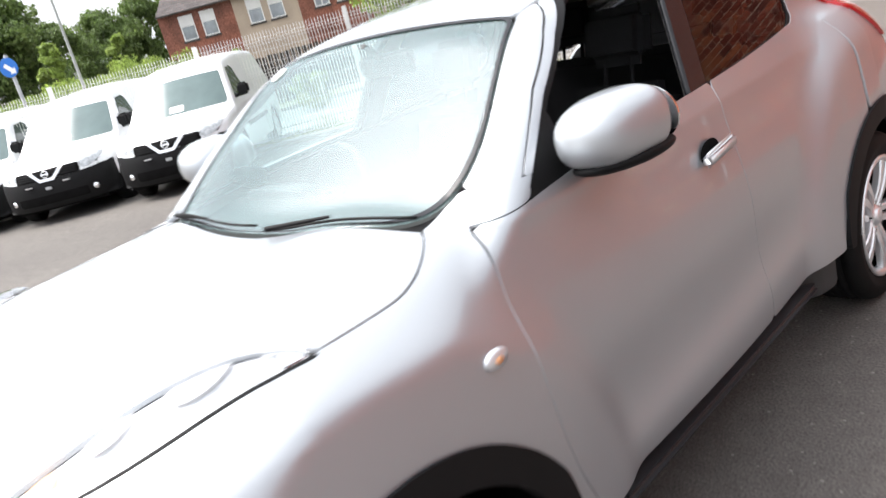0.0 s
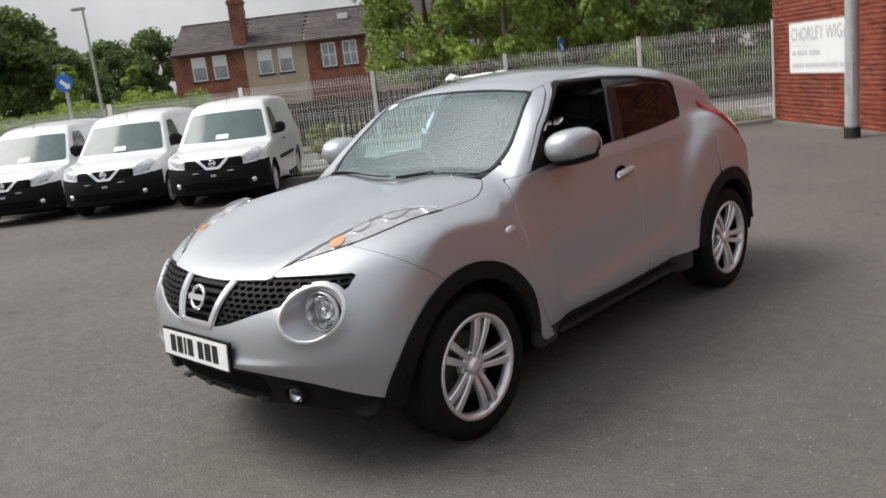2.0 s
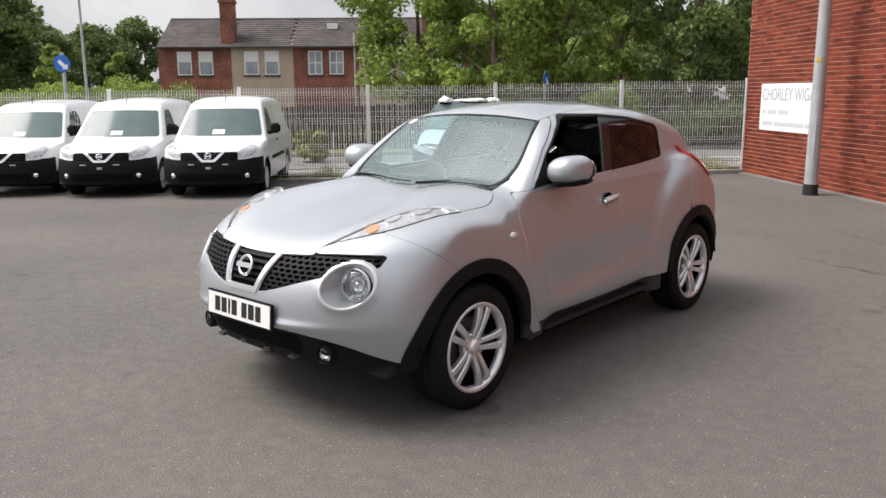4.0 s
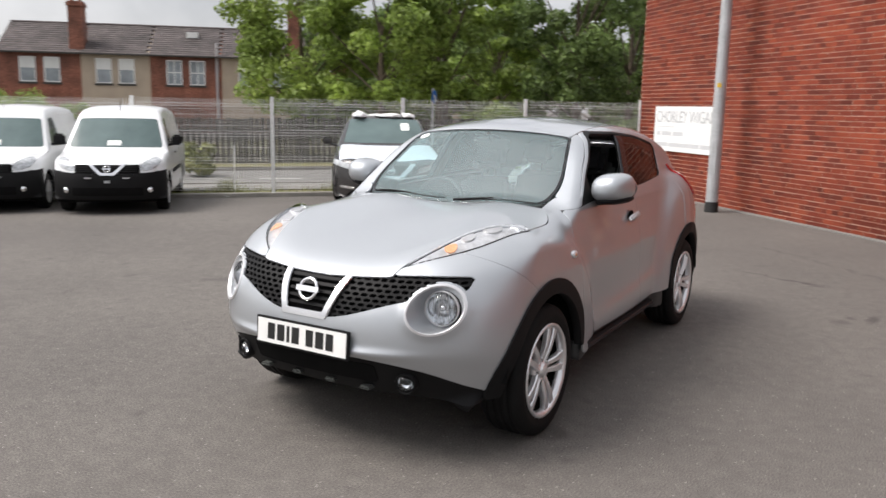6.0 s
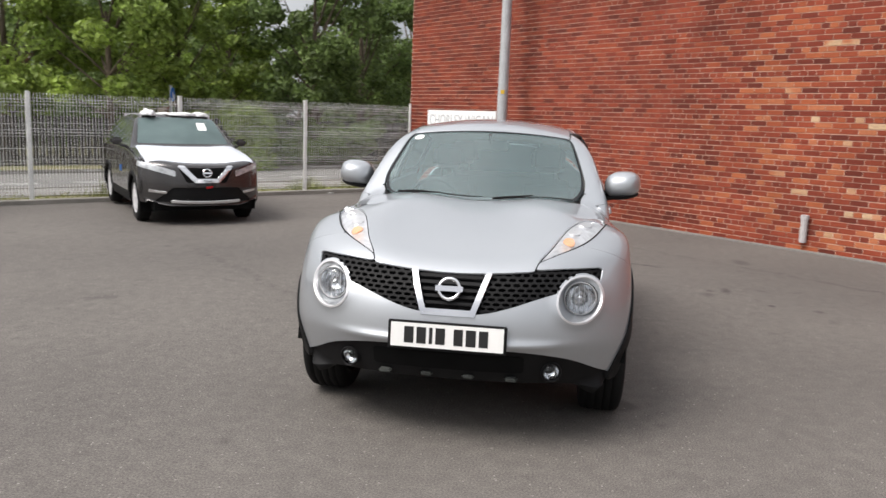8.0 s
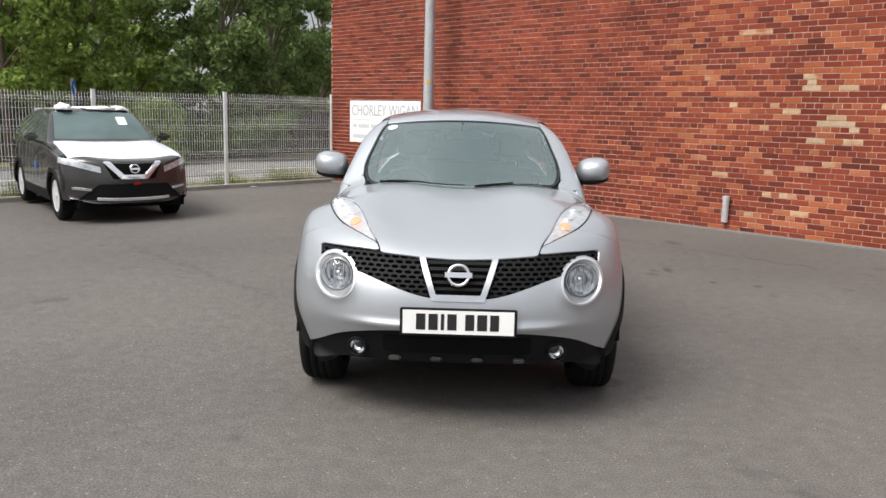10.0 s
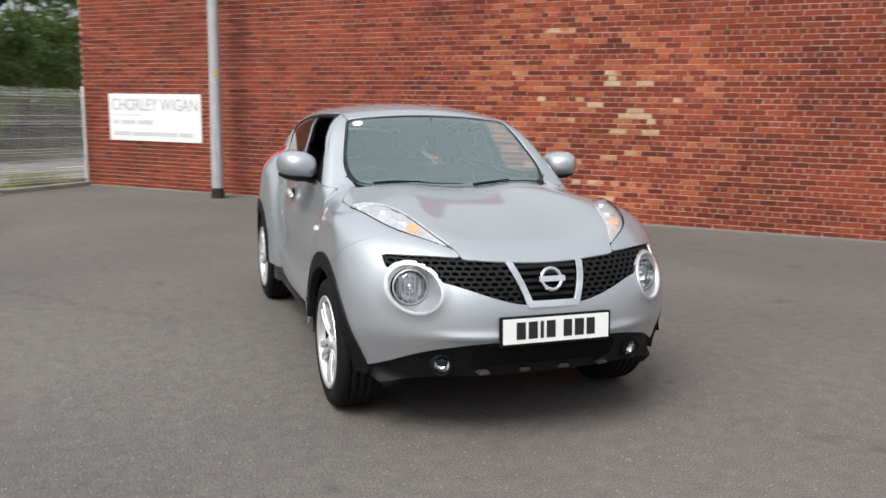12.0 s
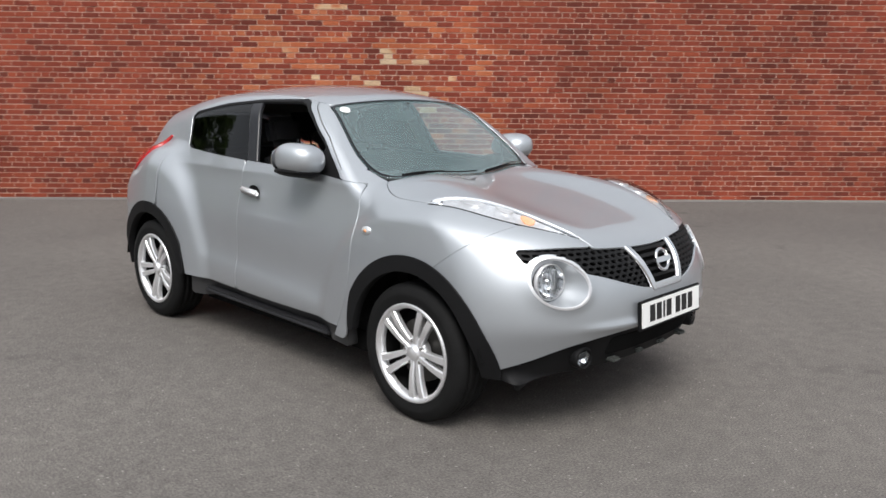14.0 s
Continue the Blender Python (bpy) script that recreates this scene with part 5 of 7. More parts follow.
panel("lamp_gasket", M_TRIM, 'top', (0.36, 0.8), (-0.66, 0.06), (0.005, 0.008),
      lambda p: mx_(np.abs((A(p) - LIGHT_SIDE(Y(p))) * 0.85) - 0.003, Y(p) - 0.015, -0.61 - Y(p)), lift=0.0015, thick=0.004, both=True)
panel("light_housing", M_LAMP_WHITE, 'top', (0.38, 0.8), (-0.64, 0.06), (0.016, 0.016), lambda p: light_zone(p) + 0.001, lift=lambda p: -0.014 + 0.022 * swell(p), thick=0, both=True)
panel("light_reflector", M_SATIN, 'top', (0.38, 0.8), (-0.64, 0.06), (0.008, 0.008),
      lambda p: mx_(light_zone(p) + 0.016, np.hypot((Y(p) + 0.15) / 1.5, A(p) - 0.61) - 0.042), lift=lambda p: -0.008 + 0.024 * swell(p), thick=0.012, both=True)
panel("light_reflector", M_SATIN, 'top', (0.38, 0.8), (-0.64, 0.06), (0.008, 0.008),
      lambda p: mx_(light_zone(p) + 0.014, np.hypot((Y(p) + 0.3) / 1.5, A(p) - 0.56) - 0.03), lift=lambda p: -0.008 + 0.024 * swell(p), thick=0.012, both=True)
panel("indicator", M_AMBER, 'top', (0.38, 0.8), (-0.64, 0.06), (0.008, 0.008),
      lambda p: mx_(light_zone(p) + 0.010, np.hypot((Y(p) + 0.415) / 1.25, A(p) - 0.535) - 0.028), lift=lambda p: -0.010 + 0.024 * swell(p), thick=0.02, both=True, label="amber indicator")
panel("light_reflector", M_REFLECT, 'top', (0.38, 0.8), (-0.64, 0.06), (0.008, 0.008),
      lambda p: mx_(light_zone(p) + 0.012, -0.05 - Y(p)), lift=lambda p: -0.010 + 0.024 * swell(p), thick=0.02, both=True)
for lens in panel("light_lens", M_LENS, 'top', (0.38, 0.8), (-0.64, 0.06), (0.014, 0.014), lambda p: light_zone(p) + GAP, lift=lambda p: 0.003 + 0.028 * swell(p), thick=0.006, both=True):
    lens.visible_shadow = False

# doors
def front_door_region(p):
    y, z = Y(p), Z(p)
    return mx_(DOOR_FRONT(z) - y + GAP, y - (1.497 + (1.13 - z) * 0.05) + GAP, 0.352 + (y - 0.55) * 0.012 - z, z - BELT(y) - 0.012)
panel("front_door", M_SILVER, 'side', (0.36, 1.62), (0.28, 1.2), (0.02, 0.016), front_door_region, both=True)


def rear_door_region(p):
    y, z = Y(p), Z(p)
    return mx_((1.497 + (1.13 - z) * 0.05) - y + GAP, y - REAR_EDGE(z) + GAP, 0.352 + (y - 0.55) * 0.012 - z, z - BELT(y) - 0.012, -wheel_hole(p, 0.455, 2.53))
panel("rear_door", M_SILVER, 'side', (1.45, 2.4), (0.28, 1.25), (0.02, 0.016), rear_door_region, both=True)


def quarter_region(p):
    y, z = Y(p), Z(p)
    return mx_(REAR_EDGE(z) - y + GAP, y - 2.80 - (1.0 - z) * 0.08 + GAP, 0.34 - z, z - BELT(y) - 0.012, -wheel_hole(p, 0.455, 2.53))
panel("rear_quarter", M_SILVER, 'roll', (30 * DEG, 115 * DEG), (1.9, 2.95), (1.6 * DEG, 0.02), quarter_region, both=True)


def rear_bumper_region(p):
    y, z = Y(p), Z(p)
    return mx_(2.80 + (1.0 - z) * 0.08 - y, 0.34 - z, z - BELT(y) - 0.012, -wheel_hole(p, 0.455, 2.53))
panel("rear_bumper", M_SILVER, 'stern', (-75 * DEG, 75 * DEG), (0.33, 1.2), (2.5 * DEG, 0.02), lambda p: mx_(rear_bumper_region(p), Z(p) - 0.98))
panel("tailgate", M_SILVER, 'tail', (-0.8, 0.8), (0.35, 1.5), (0.04, 0.03), lambda p: mx_(2.9 - Y(p), 0.95 - Z(p)), lift=-0.004)
panel("rear_window", M_PRIVACY, 'tail', (-0.6, 0.6), (1.05, 1.42), (0.03, 0.03), lambda p: mx_(A(p) - 0.5, 1.1 - Z(p), Z(p) - 1.36), lift=0.006)

# sills and arch mouldings
panel("sill", M_SILL, 'side', (0.4, 2.15), (0.18, 0.40), (0.03, 0.014),
      lambda p: mx_(Z(p) - 0.359 - (Y(p) - 0.55) * 0.012, 0.25 - Z(p), -wheel_hole(p, 0.48, 0.0), -wheel_hole(p, 0.48, 2.53)), lift=-0.03, thick=0.06, both=True)
for sx in (-1, 1):
    bm = bmesh.new()
    bm_box(bm, -0.027, 0.68, 0.0, 0.027, 1.94, 0.035)
    bevel(bm, 0.014, 3)
    o = part("side_step", bm, M_STEP, CAR, "narrow dark side step")
    o.matrix_basis = pose(0.768 * sx, 0, 0.24, 1.2, 22 * sx, 0)
for yc in (0.0, 2.53):
    def arch_region(p):
        return mx_(wheel_hole(p, 0.47, yc) + np.where((Y(p) < yc) == (yc < 1), 0.0, 0.20) * np.clip(0.56 - Z(p), 0, 0.2), -wheel_hole(p, 0.395, yc), np.where((Y(p) < yc) == (yc < 1), 0.305, 0.365) - Z(p))
    panel("arch_moulding", M_TRIM, 'side', (yc - 0.52, yc + 0.52), (0.3, 0.86), (0.012, 0.012), arch_region, lift=0.010, thick=0.045, both=True)

# cabin sides, roof, glass
panel("roof", M_SILVER, 'top', (-0.56, 0.56), (0.9, 3.0), (0.03, 0.03),
      lambda p: mx_(A(p) - 0.515 + 0.012 * (Y(p) - 1), -screen_zone(p) + 0.004, 0.97 + 0.13 * A(p) ** 2 - Y(p), Y(p) - 2.87))
ROOF_SIDE = lambda p: 0.515 - 0.012 * (Y(p) - 1) - A(p)


def frame_region(p):
    y, z = Y(p), Z(p)
    return mx_(np.where(y > 0.95, ROOF_SIDE(p) + 0.007, -1.0), -screen_zone(p) + 0.003, -window_zone(p), mn_(1.129 - z, mx_(0.73 - y, BELT(y) + 0.0145 - z)), y - 2.87)


def pillar_seam(p):
    """Below zero ahead of the front door frame's joint with the windscreen pillar."""
    y = Y(p)
    return mx_(0.019 - window_zone(p), y - 1.22)


panel("cab_side", M_SILVER, 'cabin', (18 * DEG, 105 * DEG), (0.38, 2.95), (0.9 * DEG, 0.011), lambda p: mx_(frame_region(p), -pillar_seam(p) + GAP * 0.7), both=True)
panel("windscreen_pillar", M_SILVER, 'cabin', (18 * DEG, 105 * DEG), (0.38, 1.3), (0.9 * DEG, 0.011), lambda p: mx_(frame_region(p), pillar_seam(p) + GAP * 0.7), both=True)
panel("window_trim", M_TRIM, 'side', (0.5, 2.4), (1.03, 1.52), (0.012, 0.010), lambda p: mx_(window_zone(p) + 0.0005, -window_zone(p) - 0.014), lift=-0.002, thick=0.02, both=True)
panel("b_pillar", M_GLOSS, 'side', (1.25, 1.75), (1.08, 1.5), (0.01, 0.012),
      lambda p: mx_(window_zone(p) + 0.004, np.abs(Y(p) - 1.44 - (Z(p) - 1.12) * 0.42) - 0.048), lift=-0.006, thick=0.02, both=True)
panel("rear_side_window", M_PRIVACY, 'side', (1.4, 2.4), (1.08, 1.5), (0.02, 0.016), lambda p: mx_(window_zone(p) + 0.012, 1.49 + (Z(p) - 1.12) * 0.42 - Y(p)), lift=-0.006, thick=0.004, both=True,
      label="dark tinted rear side glass")
panel("mirror_sail", M_TRIM, 'side', (0.5, 0.9), (1.03, 1.3), (0.01, 0.01), lambda p: mx_(window_zone(p) + 0.006, Y(p) - 0.80), lift=-0.003, thick=0.02, both=True)
screen = panel("windscreen", M_GLASS, 'top', (-0.72, 0.72), (0.38, 1.1), (0.03, 0.025), lambda p: screen_zone(p) + 0.004, lift=-0.003, thick=0.004)
screen.visible_shadow = False
panel("screen_border", M_GLOSS, 'top', (-0.72, 0.72), (0.38, 1.1), (0.008, 0.006),
      lambda p: mx_(screen_zone(p) + 0.006, -screen_zone(p) - 0.017), lift=0.0012, thick=0.001, label="black printed border of the windscreen")
panel("tax_sticker", M_WHITE_PAINT, 'top', (-0.56, -0.38), (0.85, 1.0), (0.006, 0.005), lambda p: np.hypot(p[..., 0] + 0.47, (Y(p) - 0.93) * 1.2) - 0.032, lift=0.001, thick=0, label="small round pale sticker")
panel("cowl", M_TRIM, 'top', (-0.74, 0.74), (0.3, 0.62), (0.03, 0.01), lambda p: mx_(-cowl_line(p) - 0.006, screen_zone(p) * -1 - 0.002, A(p) - 0.675, Y(p) - 0.6), lift=-0.014, thick=0)


def wiper(x0, y0, x1, y1, z_lift):
    pts = []
    for k in range(9):
        f = k / 8
        pts.append((x0 + (x1 - x0) * f, y0 + (y1 - y0) * f + 0.22 * ((x0 + (x1 - x0) * f) ** 2)))
    u = np.array([q[0] for q in pts])
    v = np.array([q[1] for q in pts])
    P, _ = skin('top', u, v)
    N = slope(P)
    bm = bmesh.new()
    bm_pipe(bm, [P[k] + N[k] * (0.008 + z_lift) for k in range(9)], 0.0038)
    root = part("wiper", bm, M_TRIM, CAR)
    bm = bmesh.new()
    bm_tube(bm, P[0] + N[0] * 0.012, P[4] + N[4] * 0.018, 0.007, 0.004, 8)
    part("wiper_arm", bm, M_TRIM, root)


wiper(0.08, 0.375, 0.56, 0.395, 0.0)
wiper(-0.50, 0.375, 0.02, 0.39, 0.006)

# red tail lamps wrapping the shoulders
panel("tail_lamp", M_RED, 'roll', (20 * DEG, 75 * DEG), (2.4, 3.1), (1.0 * DEG, 0.012),
      lambda p: mx_(np.abs(Z(p) - (1.20 - (Y(p) - 2.55) * 0.75)) - 0.034 * np.clip((Y(p) - 2.45) / 0.25, 0.1, 1.2), 2.52 - Y(p), Y(p) - 2.80), lift=0.012, thick=0.02, both=True)


# mirrors, handles, repeaters
def door_mirror(sx):
    bm = bmesh.new()
    bmesh.ops.create_uvsphere(bm, u_segments=28, v_segments=18, radius=1.0)
    for v in bm.verts:
        x, y, z = v.co
        # egg: flat towards the rear, fuller outboard
        e = 2.6
        n = (abs(x) ** e + abs(y) ** e + abs(z) ** e) ** (1 / e)
        v.co = Vector((x / n * 0.102, y / n * (0.118 if y < 0 else 0.07), z / n * 0.08))
        if v.co.z < 0:
            v.co.z *= 0.95
        v.co.z += 0.008 * (v.co.x / 0.102)
    for f in bm.faces:
        f.smooth = True
    root = part("door_mirror", bm, M_SILVER, CAR)
    root.matrix_basis = pose(0.864 * sx, 0.84, 1.176, 0, 0, -8 * sx) @ Matrix.Diagonal((1.08 * sx, 1.34, 1.07, 1))
    bm = bmesh.new()
    bmesh.ops.create_uvsphere(bm, u_segments=24, v_segments=12, radius=1.0)
    for v in bm.verts:
        v.co = Vector((v.co.x * 0.096, v.co.y * 0.10, -0.062 + v.co.z * 0.026 + 0.012 * v.co.x))
    for f in bm.faces:
        f.smooth = True
    part("under_cap", bm, M_TRIM, root, "black underside")
    bm = bmesh.new()
    bm_tube(bm, (-0.06, 0.0, -0.066), (-0.2, -0.03, -0.075), 0.03, 0.036, 12)
    part("stalk", bm, M_TRIM, root)
    bm = bmesh.new()
    bm_lathe(bm, [(0.0, 0.0), (1.0, 0.0), (1.02, -0.06)], pose(0, 0.071, 0, -90) @ Matrix.Diagonal((0.085, 0.064, 0.1, 1)), 32, False)
    part("mirror_glass", bm, M_CHROME, root)


def door_handle(sx, yy, zz):
    P, _ = skin('side', np.array([yy]), np.array([zz]))
    x = P[0][0]
    # a flat black disc on the skin paints the shade of the handle's scoop
    bm = bmesh.new()
    bm_lathe(bm, [(0.0, 0.0), (0.8, 0.0), (1.0, 0.02)], pose(0, 0, 0, 0, 90) @ Matrix.Diagonal((0.038, 0.058, 0.02, 1)), 24, True)
    root = part("handle_recess", bm, M_UNDER_SHADE, CAR, "flat black disc painted as the shaded recess behind the handle")
    root.matrix_basis = pose((x + 0.003) * sx, yy, zz)
    bm = bmesh.new()
    bm_box(bm, -0.012, -0.088, -0.02, 0.014, 0.088, 0.02)
    bevel(bm, 0.011, 3)
    for v in bm.verts:
        v.co.x -= 0.018 * (v.co.y / 0.088) ** 2 - 0.004
        v.co.z += 0.01 * v.co.y / 0.11
    for f in bm.faces:
        f.smooth = True
    o = part("door_handle", bm, M_SATIN, CAR)
    o.matrix_basis = pose((x + 0.034) * sx, yy + 0.015, zz) @ Matrix.Diagonal((sx, 1, 1, 1))


for sx in (-1, 1):
    door_mirror(sx)
    door_handle(sx, 1.355, 0.957)
    P, _ = skin('side', np.array([0.31]), np.array([0.87]))
    bm = bmesh.new()
    bm_lathe(bm, [(1.0, -0.3), (1.0, 0.4), (0.85, 0.8), (0, 1.0)], pose(0, 0, 0, 0, 90) @ Matrix.Diagonal((0.02, 0.033, 0.012, 1)), 24)
    rp = part("side_repeater", bm, M_LAMP_WHITE, CAR, "small oval clear side repeater")
    rp.matrix_basis = pose((P[0][0] + 0.002) * sx, 0.31, 0.87, 0, 0, 180 if sx < 0 else 0)
    bm = bmesh.new()
    bm_lathe(bm, [(0.5, 0.0), (0.5, 1.12), (0, 1.2)], pose(0, 0, 0, 0, 90) @ Matrix.Diagonal((0.016, 0.022, 0.012, 1)), 16)
    part("repeater_bulb", bm, M_AMBER, rp)
    # fog lamp
    face = Vector((0.22 * sx, -0.97, 0.0)).normalized()
    m = Matrix.Translation((0.487 * sx, -0.705, 0.392)) @ face.to_track_quat('Z', 'Y').to_matrix().to_4x4()
    bm = bmesh.new()
    bm_lathe(bm, [(0.05, -0.04), (0.05, 0.0), (0.043, 0.012), (0.038, 0.0), (0.036, -0.02)], None, 28)
    fl = part("fog_lamp", bm, M_TRIM, CAR)
    fl.matrix_basis = m
    bm = bmesh.new()
    bm_lathe(bm, [(0.036, -0.005), (0.028, -0.02), (0.012, -0.03), (0.0, -0.03)], None, 24)
    part("reflector", bm, M_REFLECT, fl)
    bm = bmesh.new()
    bm_lathe(bm, [(0.0375, 0.0), (0.03, 0.009), (0.015, 0.014), (0.0, 0.015)], None, 24)
    part("lens", bm, M_LENS, fl)


# number plate: white plate, black surround, characters as bars
def number_plate():
    m = pose(0.005, -0.845, 0.562, -4)
    root = thing("number_plate", None)
    bm = bmesh.new()
    bm_box(bm, -0.275, 0.0, -0.068, 0.275, 0.014, 0.066)
    bevel(bm, 0.004, 2)
    bpy.data.objects.remove(root)
    root = part("number_plate", bm, M_TRIM, CAR, "black plate surround")
    root.matrix_basis = m
    bm = bmesh.new()
    bm_box(bm, -0.261, -0.004, -0.055, 0.261, 0.0, 0.056)
    part("plate", bm, M_PLATE, root, "white plate")
    x = -0.198
    for k, w in enumerate((0.044, 0.044, 0.016, 0.044, 0.0, 0.042, 0.046, 0.042)):
        if w:
            bm = bmesh.new()
            bm_box(bm, x, -0.0055, -0.036, x + w, -0.004, 0.040)
            part("character_bar", bm, M_INK, root)
            x += w + 0.014
        else:
            x += 0.026


number_plate()


# ---- wheels ----
def build_wheel():
    """A wheel with its outer face towards +z."""
    root = part("wheel", wheel_tyre(), None, CAR)
    # the alloy barrel is coloured black: shade behind the spokes put into its colour
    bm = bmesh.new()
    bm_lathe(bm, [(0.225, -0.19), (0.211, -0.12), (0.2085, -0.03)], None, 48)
    part("rim_barrel", bm, M_UNDER_SHADE, root, "inner barrel coloured black for its shade")
    bm = bmesh.new()
    bm_lathe(bm, [(0.209, -0.03), (0.209, -0.02), (0.216, 0.006), (0.232, 0.014), (0.2375, 0.009), (0.237, -0.01)], None, 56)
    part("rim", bm, M_ALLOY, root)
    bm = bmesh.new()
    bm_lathe(bm, [(0.03, -0.07), (0.15, -0.07), (0.15, -0.085), (0.03, -0.085)], None, 40, False)
    part("brake_disc", bm, M_DISC, root)
    bm = bmesh.new()
    bm_lathe(bm, [(0.02, -0.1), (0.205, -0.12)], None, 40)
    part("brake_shield", bm, M_UNDER_SHADE, root)
    for k in range(5):
        for s in (-1, 1):
            bm = bmesh.new()
            rows = []
            for f in np.linspace(0, 1, 7):
                r = 0.035 + f * 0.184
                off = s * (0.017 + 0.012 * f + 0.007 * f * f)
                w = 0.0118 + 0.0075 * f
                zt = 0.002 - 0.02 * (1 - f) ** 2 + 0.004 * math.sin(math.pi * f)
                rows.append([bm.verts.new(q) for q in ((r, off - w, zt - 0.028), (r, off - w, zt - 0.006), (r, off - w + 0.004, zt), (r, off + w - 0.004, zt), (r, off + w, zt - 0.006), (r, off + w, zt - 0.028))])
            for a, b in zip(rows, rows[1:]):
                for i in range(6):
                    bm.faces.new((a[i], a[(i + 1) % 6], b[(i + 1) % 6], b[i]))
            bm.faces.new(rows[0][::-1])
            bm.faces.new(rows[-1])
            bmesh.ops.rotate(bm, matrix=Matrix.Rotation(2 * math.pi * k / 5 + 0.31, 3, 'Z'), verts=bm.verts, cent=(0, 0, 0))
            part("spoke", bm, M_ALLOY, root)
        bm = bmesh.new()
        t = 2 * math.pi * (k + 0.5) / 5 + 0.31
        bm_tube(bm, (0.056 * math.cos(t), 0.056 * math.sin(t), -0.04), (0.056 * math.cos(t), 0.056 * math.sin(t), -0.012), 0.0105, 0.0095, 6)
        part("wheel_nut", bm, M_CHROME, root)
    bm = bmesh.new()
    bm_lathe(bm, [(0.075, -0.06), (0.075, -0.03), (0.066, -0.022), (0.045, -0.02), (0.034, -0.012), (0.031, -0.004), (0.027, -0.001), (0.0, 0.001)], None, 30)
    part("hub_cap", bm, M_ALLOY, root)
    return root


def wheel_tyre():
    bm = bmesh.new()
    R = 0.331
    prof = [(0.232, -0.205), (0.245, -0.212), (0.28, -0.214), (0.31, -0.207), (0.324, -0.192)]
    grooves = []
    for c in (-0.16, -0.12, -0.08, -0.04):
        grooves += [(R - 0.0005, c - 0.013), (R - 0.008, c - 0.011), (R - 0.008, c - 0.006), (R, c - 0.004)]
    prof += [(R - 0.003, -0.18)] + grooves + [(R - 0.003, -0.022), (0.324, -0.01), (0.311, 0.004), (0.285, 0.011), (0.278, 0.0135), (0.27, 0.011), (0.25, 0.010), (0.24, 0.006), (0.232, 0.0)]
    bm_lathe(bm, prof, None, 72)
    return mesh_of("wheel", bm, M_TYRE)


w0 = build_wheel()
spots = [(0.85, 0.0, 90, 0), (-0.85, 0.0, -90, 0.5), (0.845, 2.53, 90, 1.1), (-0.845, 2.53, -90, 0.2)]
for i, (x, y, tip, spin) in enumerate(spots):
    m = pose(x, y, 0.331, 0, tip, 0) @ Matrix.Rotation(spin, 4, 'Z')
    if i == 0:
        w0.matrix_basis = m
    else:
        copy_thing(w0, m)

# wheel wells and underside
for yc in (0.0, 2.53):
    for sx in (-1, 1):
        bm = bmesh.new()
        n = 18
        rows = []
        for i in range(n + 1):
            t = math.pi * (0.04 + 0.92 * i / n)
            rows.append([bm.verts.new((xx * sx, yc + 0.425 * math.cos(t), 0.325 + 0.425 * math.sin(t))) for xx in (0.4, 0.845)])
        for a, b in zip(rows, rows[1:]):
            bm.faces.new((a[0], a[1], b[1], b[0]))
        bm.faces.new([r[0] for r in rows])
        part("wheel_well", bm, M_UNDER_SHADE, CAR)
bm = bmesh.new()
bm_box(bm, -0.72, 0.47, 0.2, 0.72, 2.06, 0.30)
bm_box(bm, -0.39, -0.45, 0.25, 0.39, 0.47, 0.36)
bm_box(bm, -0.39, 2.06, 0.24, 0.39, 3.1, 0.34)
bm_box(bm, -0.5, -0.64, 0.335, 0.5, -0.45, 0.36)
bm_box(bm, -0.62, 2.96, 0.34, 0.62, 3.15, 0.38)
part("underbody", bm, M_UNDER_SHADE, CAR)
bm = bmesh.new()
bm_box(bm, -0.66, 0.22, 0.3, 0.66, 0.30, 1.0)
part("bulkhead", bm, M_UNDER_SHADE, CAR)

# ---- cabin ----
bm = bmesh.new()
bm_box(bm, -0.70, 0.48, 0.30, 0.70, 2.75, 0.36)
part("cabin_floor", bm, M_SEAT, CAR)
bm = bmesh.new()
vs = bm_box(bm, -0.68, 0.34, 0.72, 0.68, 0.78, 1.02)
for v in vs:
    if v.co.z > 0.9:
        v.co.z = 0.99 + 0.08 * (v.co.y - 0.34) / 0.44
bevel(bm, 0.05, 3)
dash = part("dashboard", bm, M_DASH, CAR)
bm = bmesh.new()
bm_box(bm, -0.56, 0.66, 1.0, -0.18, 0.82, 1.085)
bevel(bm, 0.04, 3)
part("binnacle", bm, M_DASH, dash)
bm = bmesh.new()
prof = [(0.182 + 0.014 * math.cos(t), 0.014 * math.sin(t)) for t in np.linspace(0, 2 * math.pi, 9)]
bm_lathe(bm, prof, None, 40)
bm_box(bm, -0.18, -0.02, -0.01, 0.18, 0.02, 0.01)
bm_box(bm, -0.07, -0.16, -0.02, 0.07, 0.04, 0.02)
sw = part("steering_wheel", bm, M_DASH, CAR)
sw.matrix_basis = pose(-0.37, 0.93, 0.98, 64)


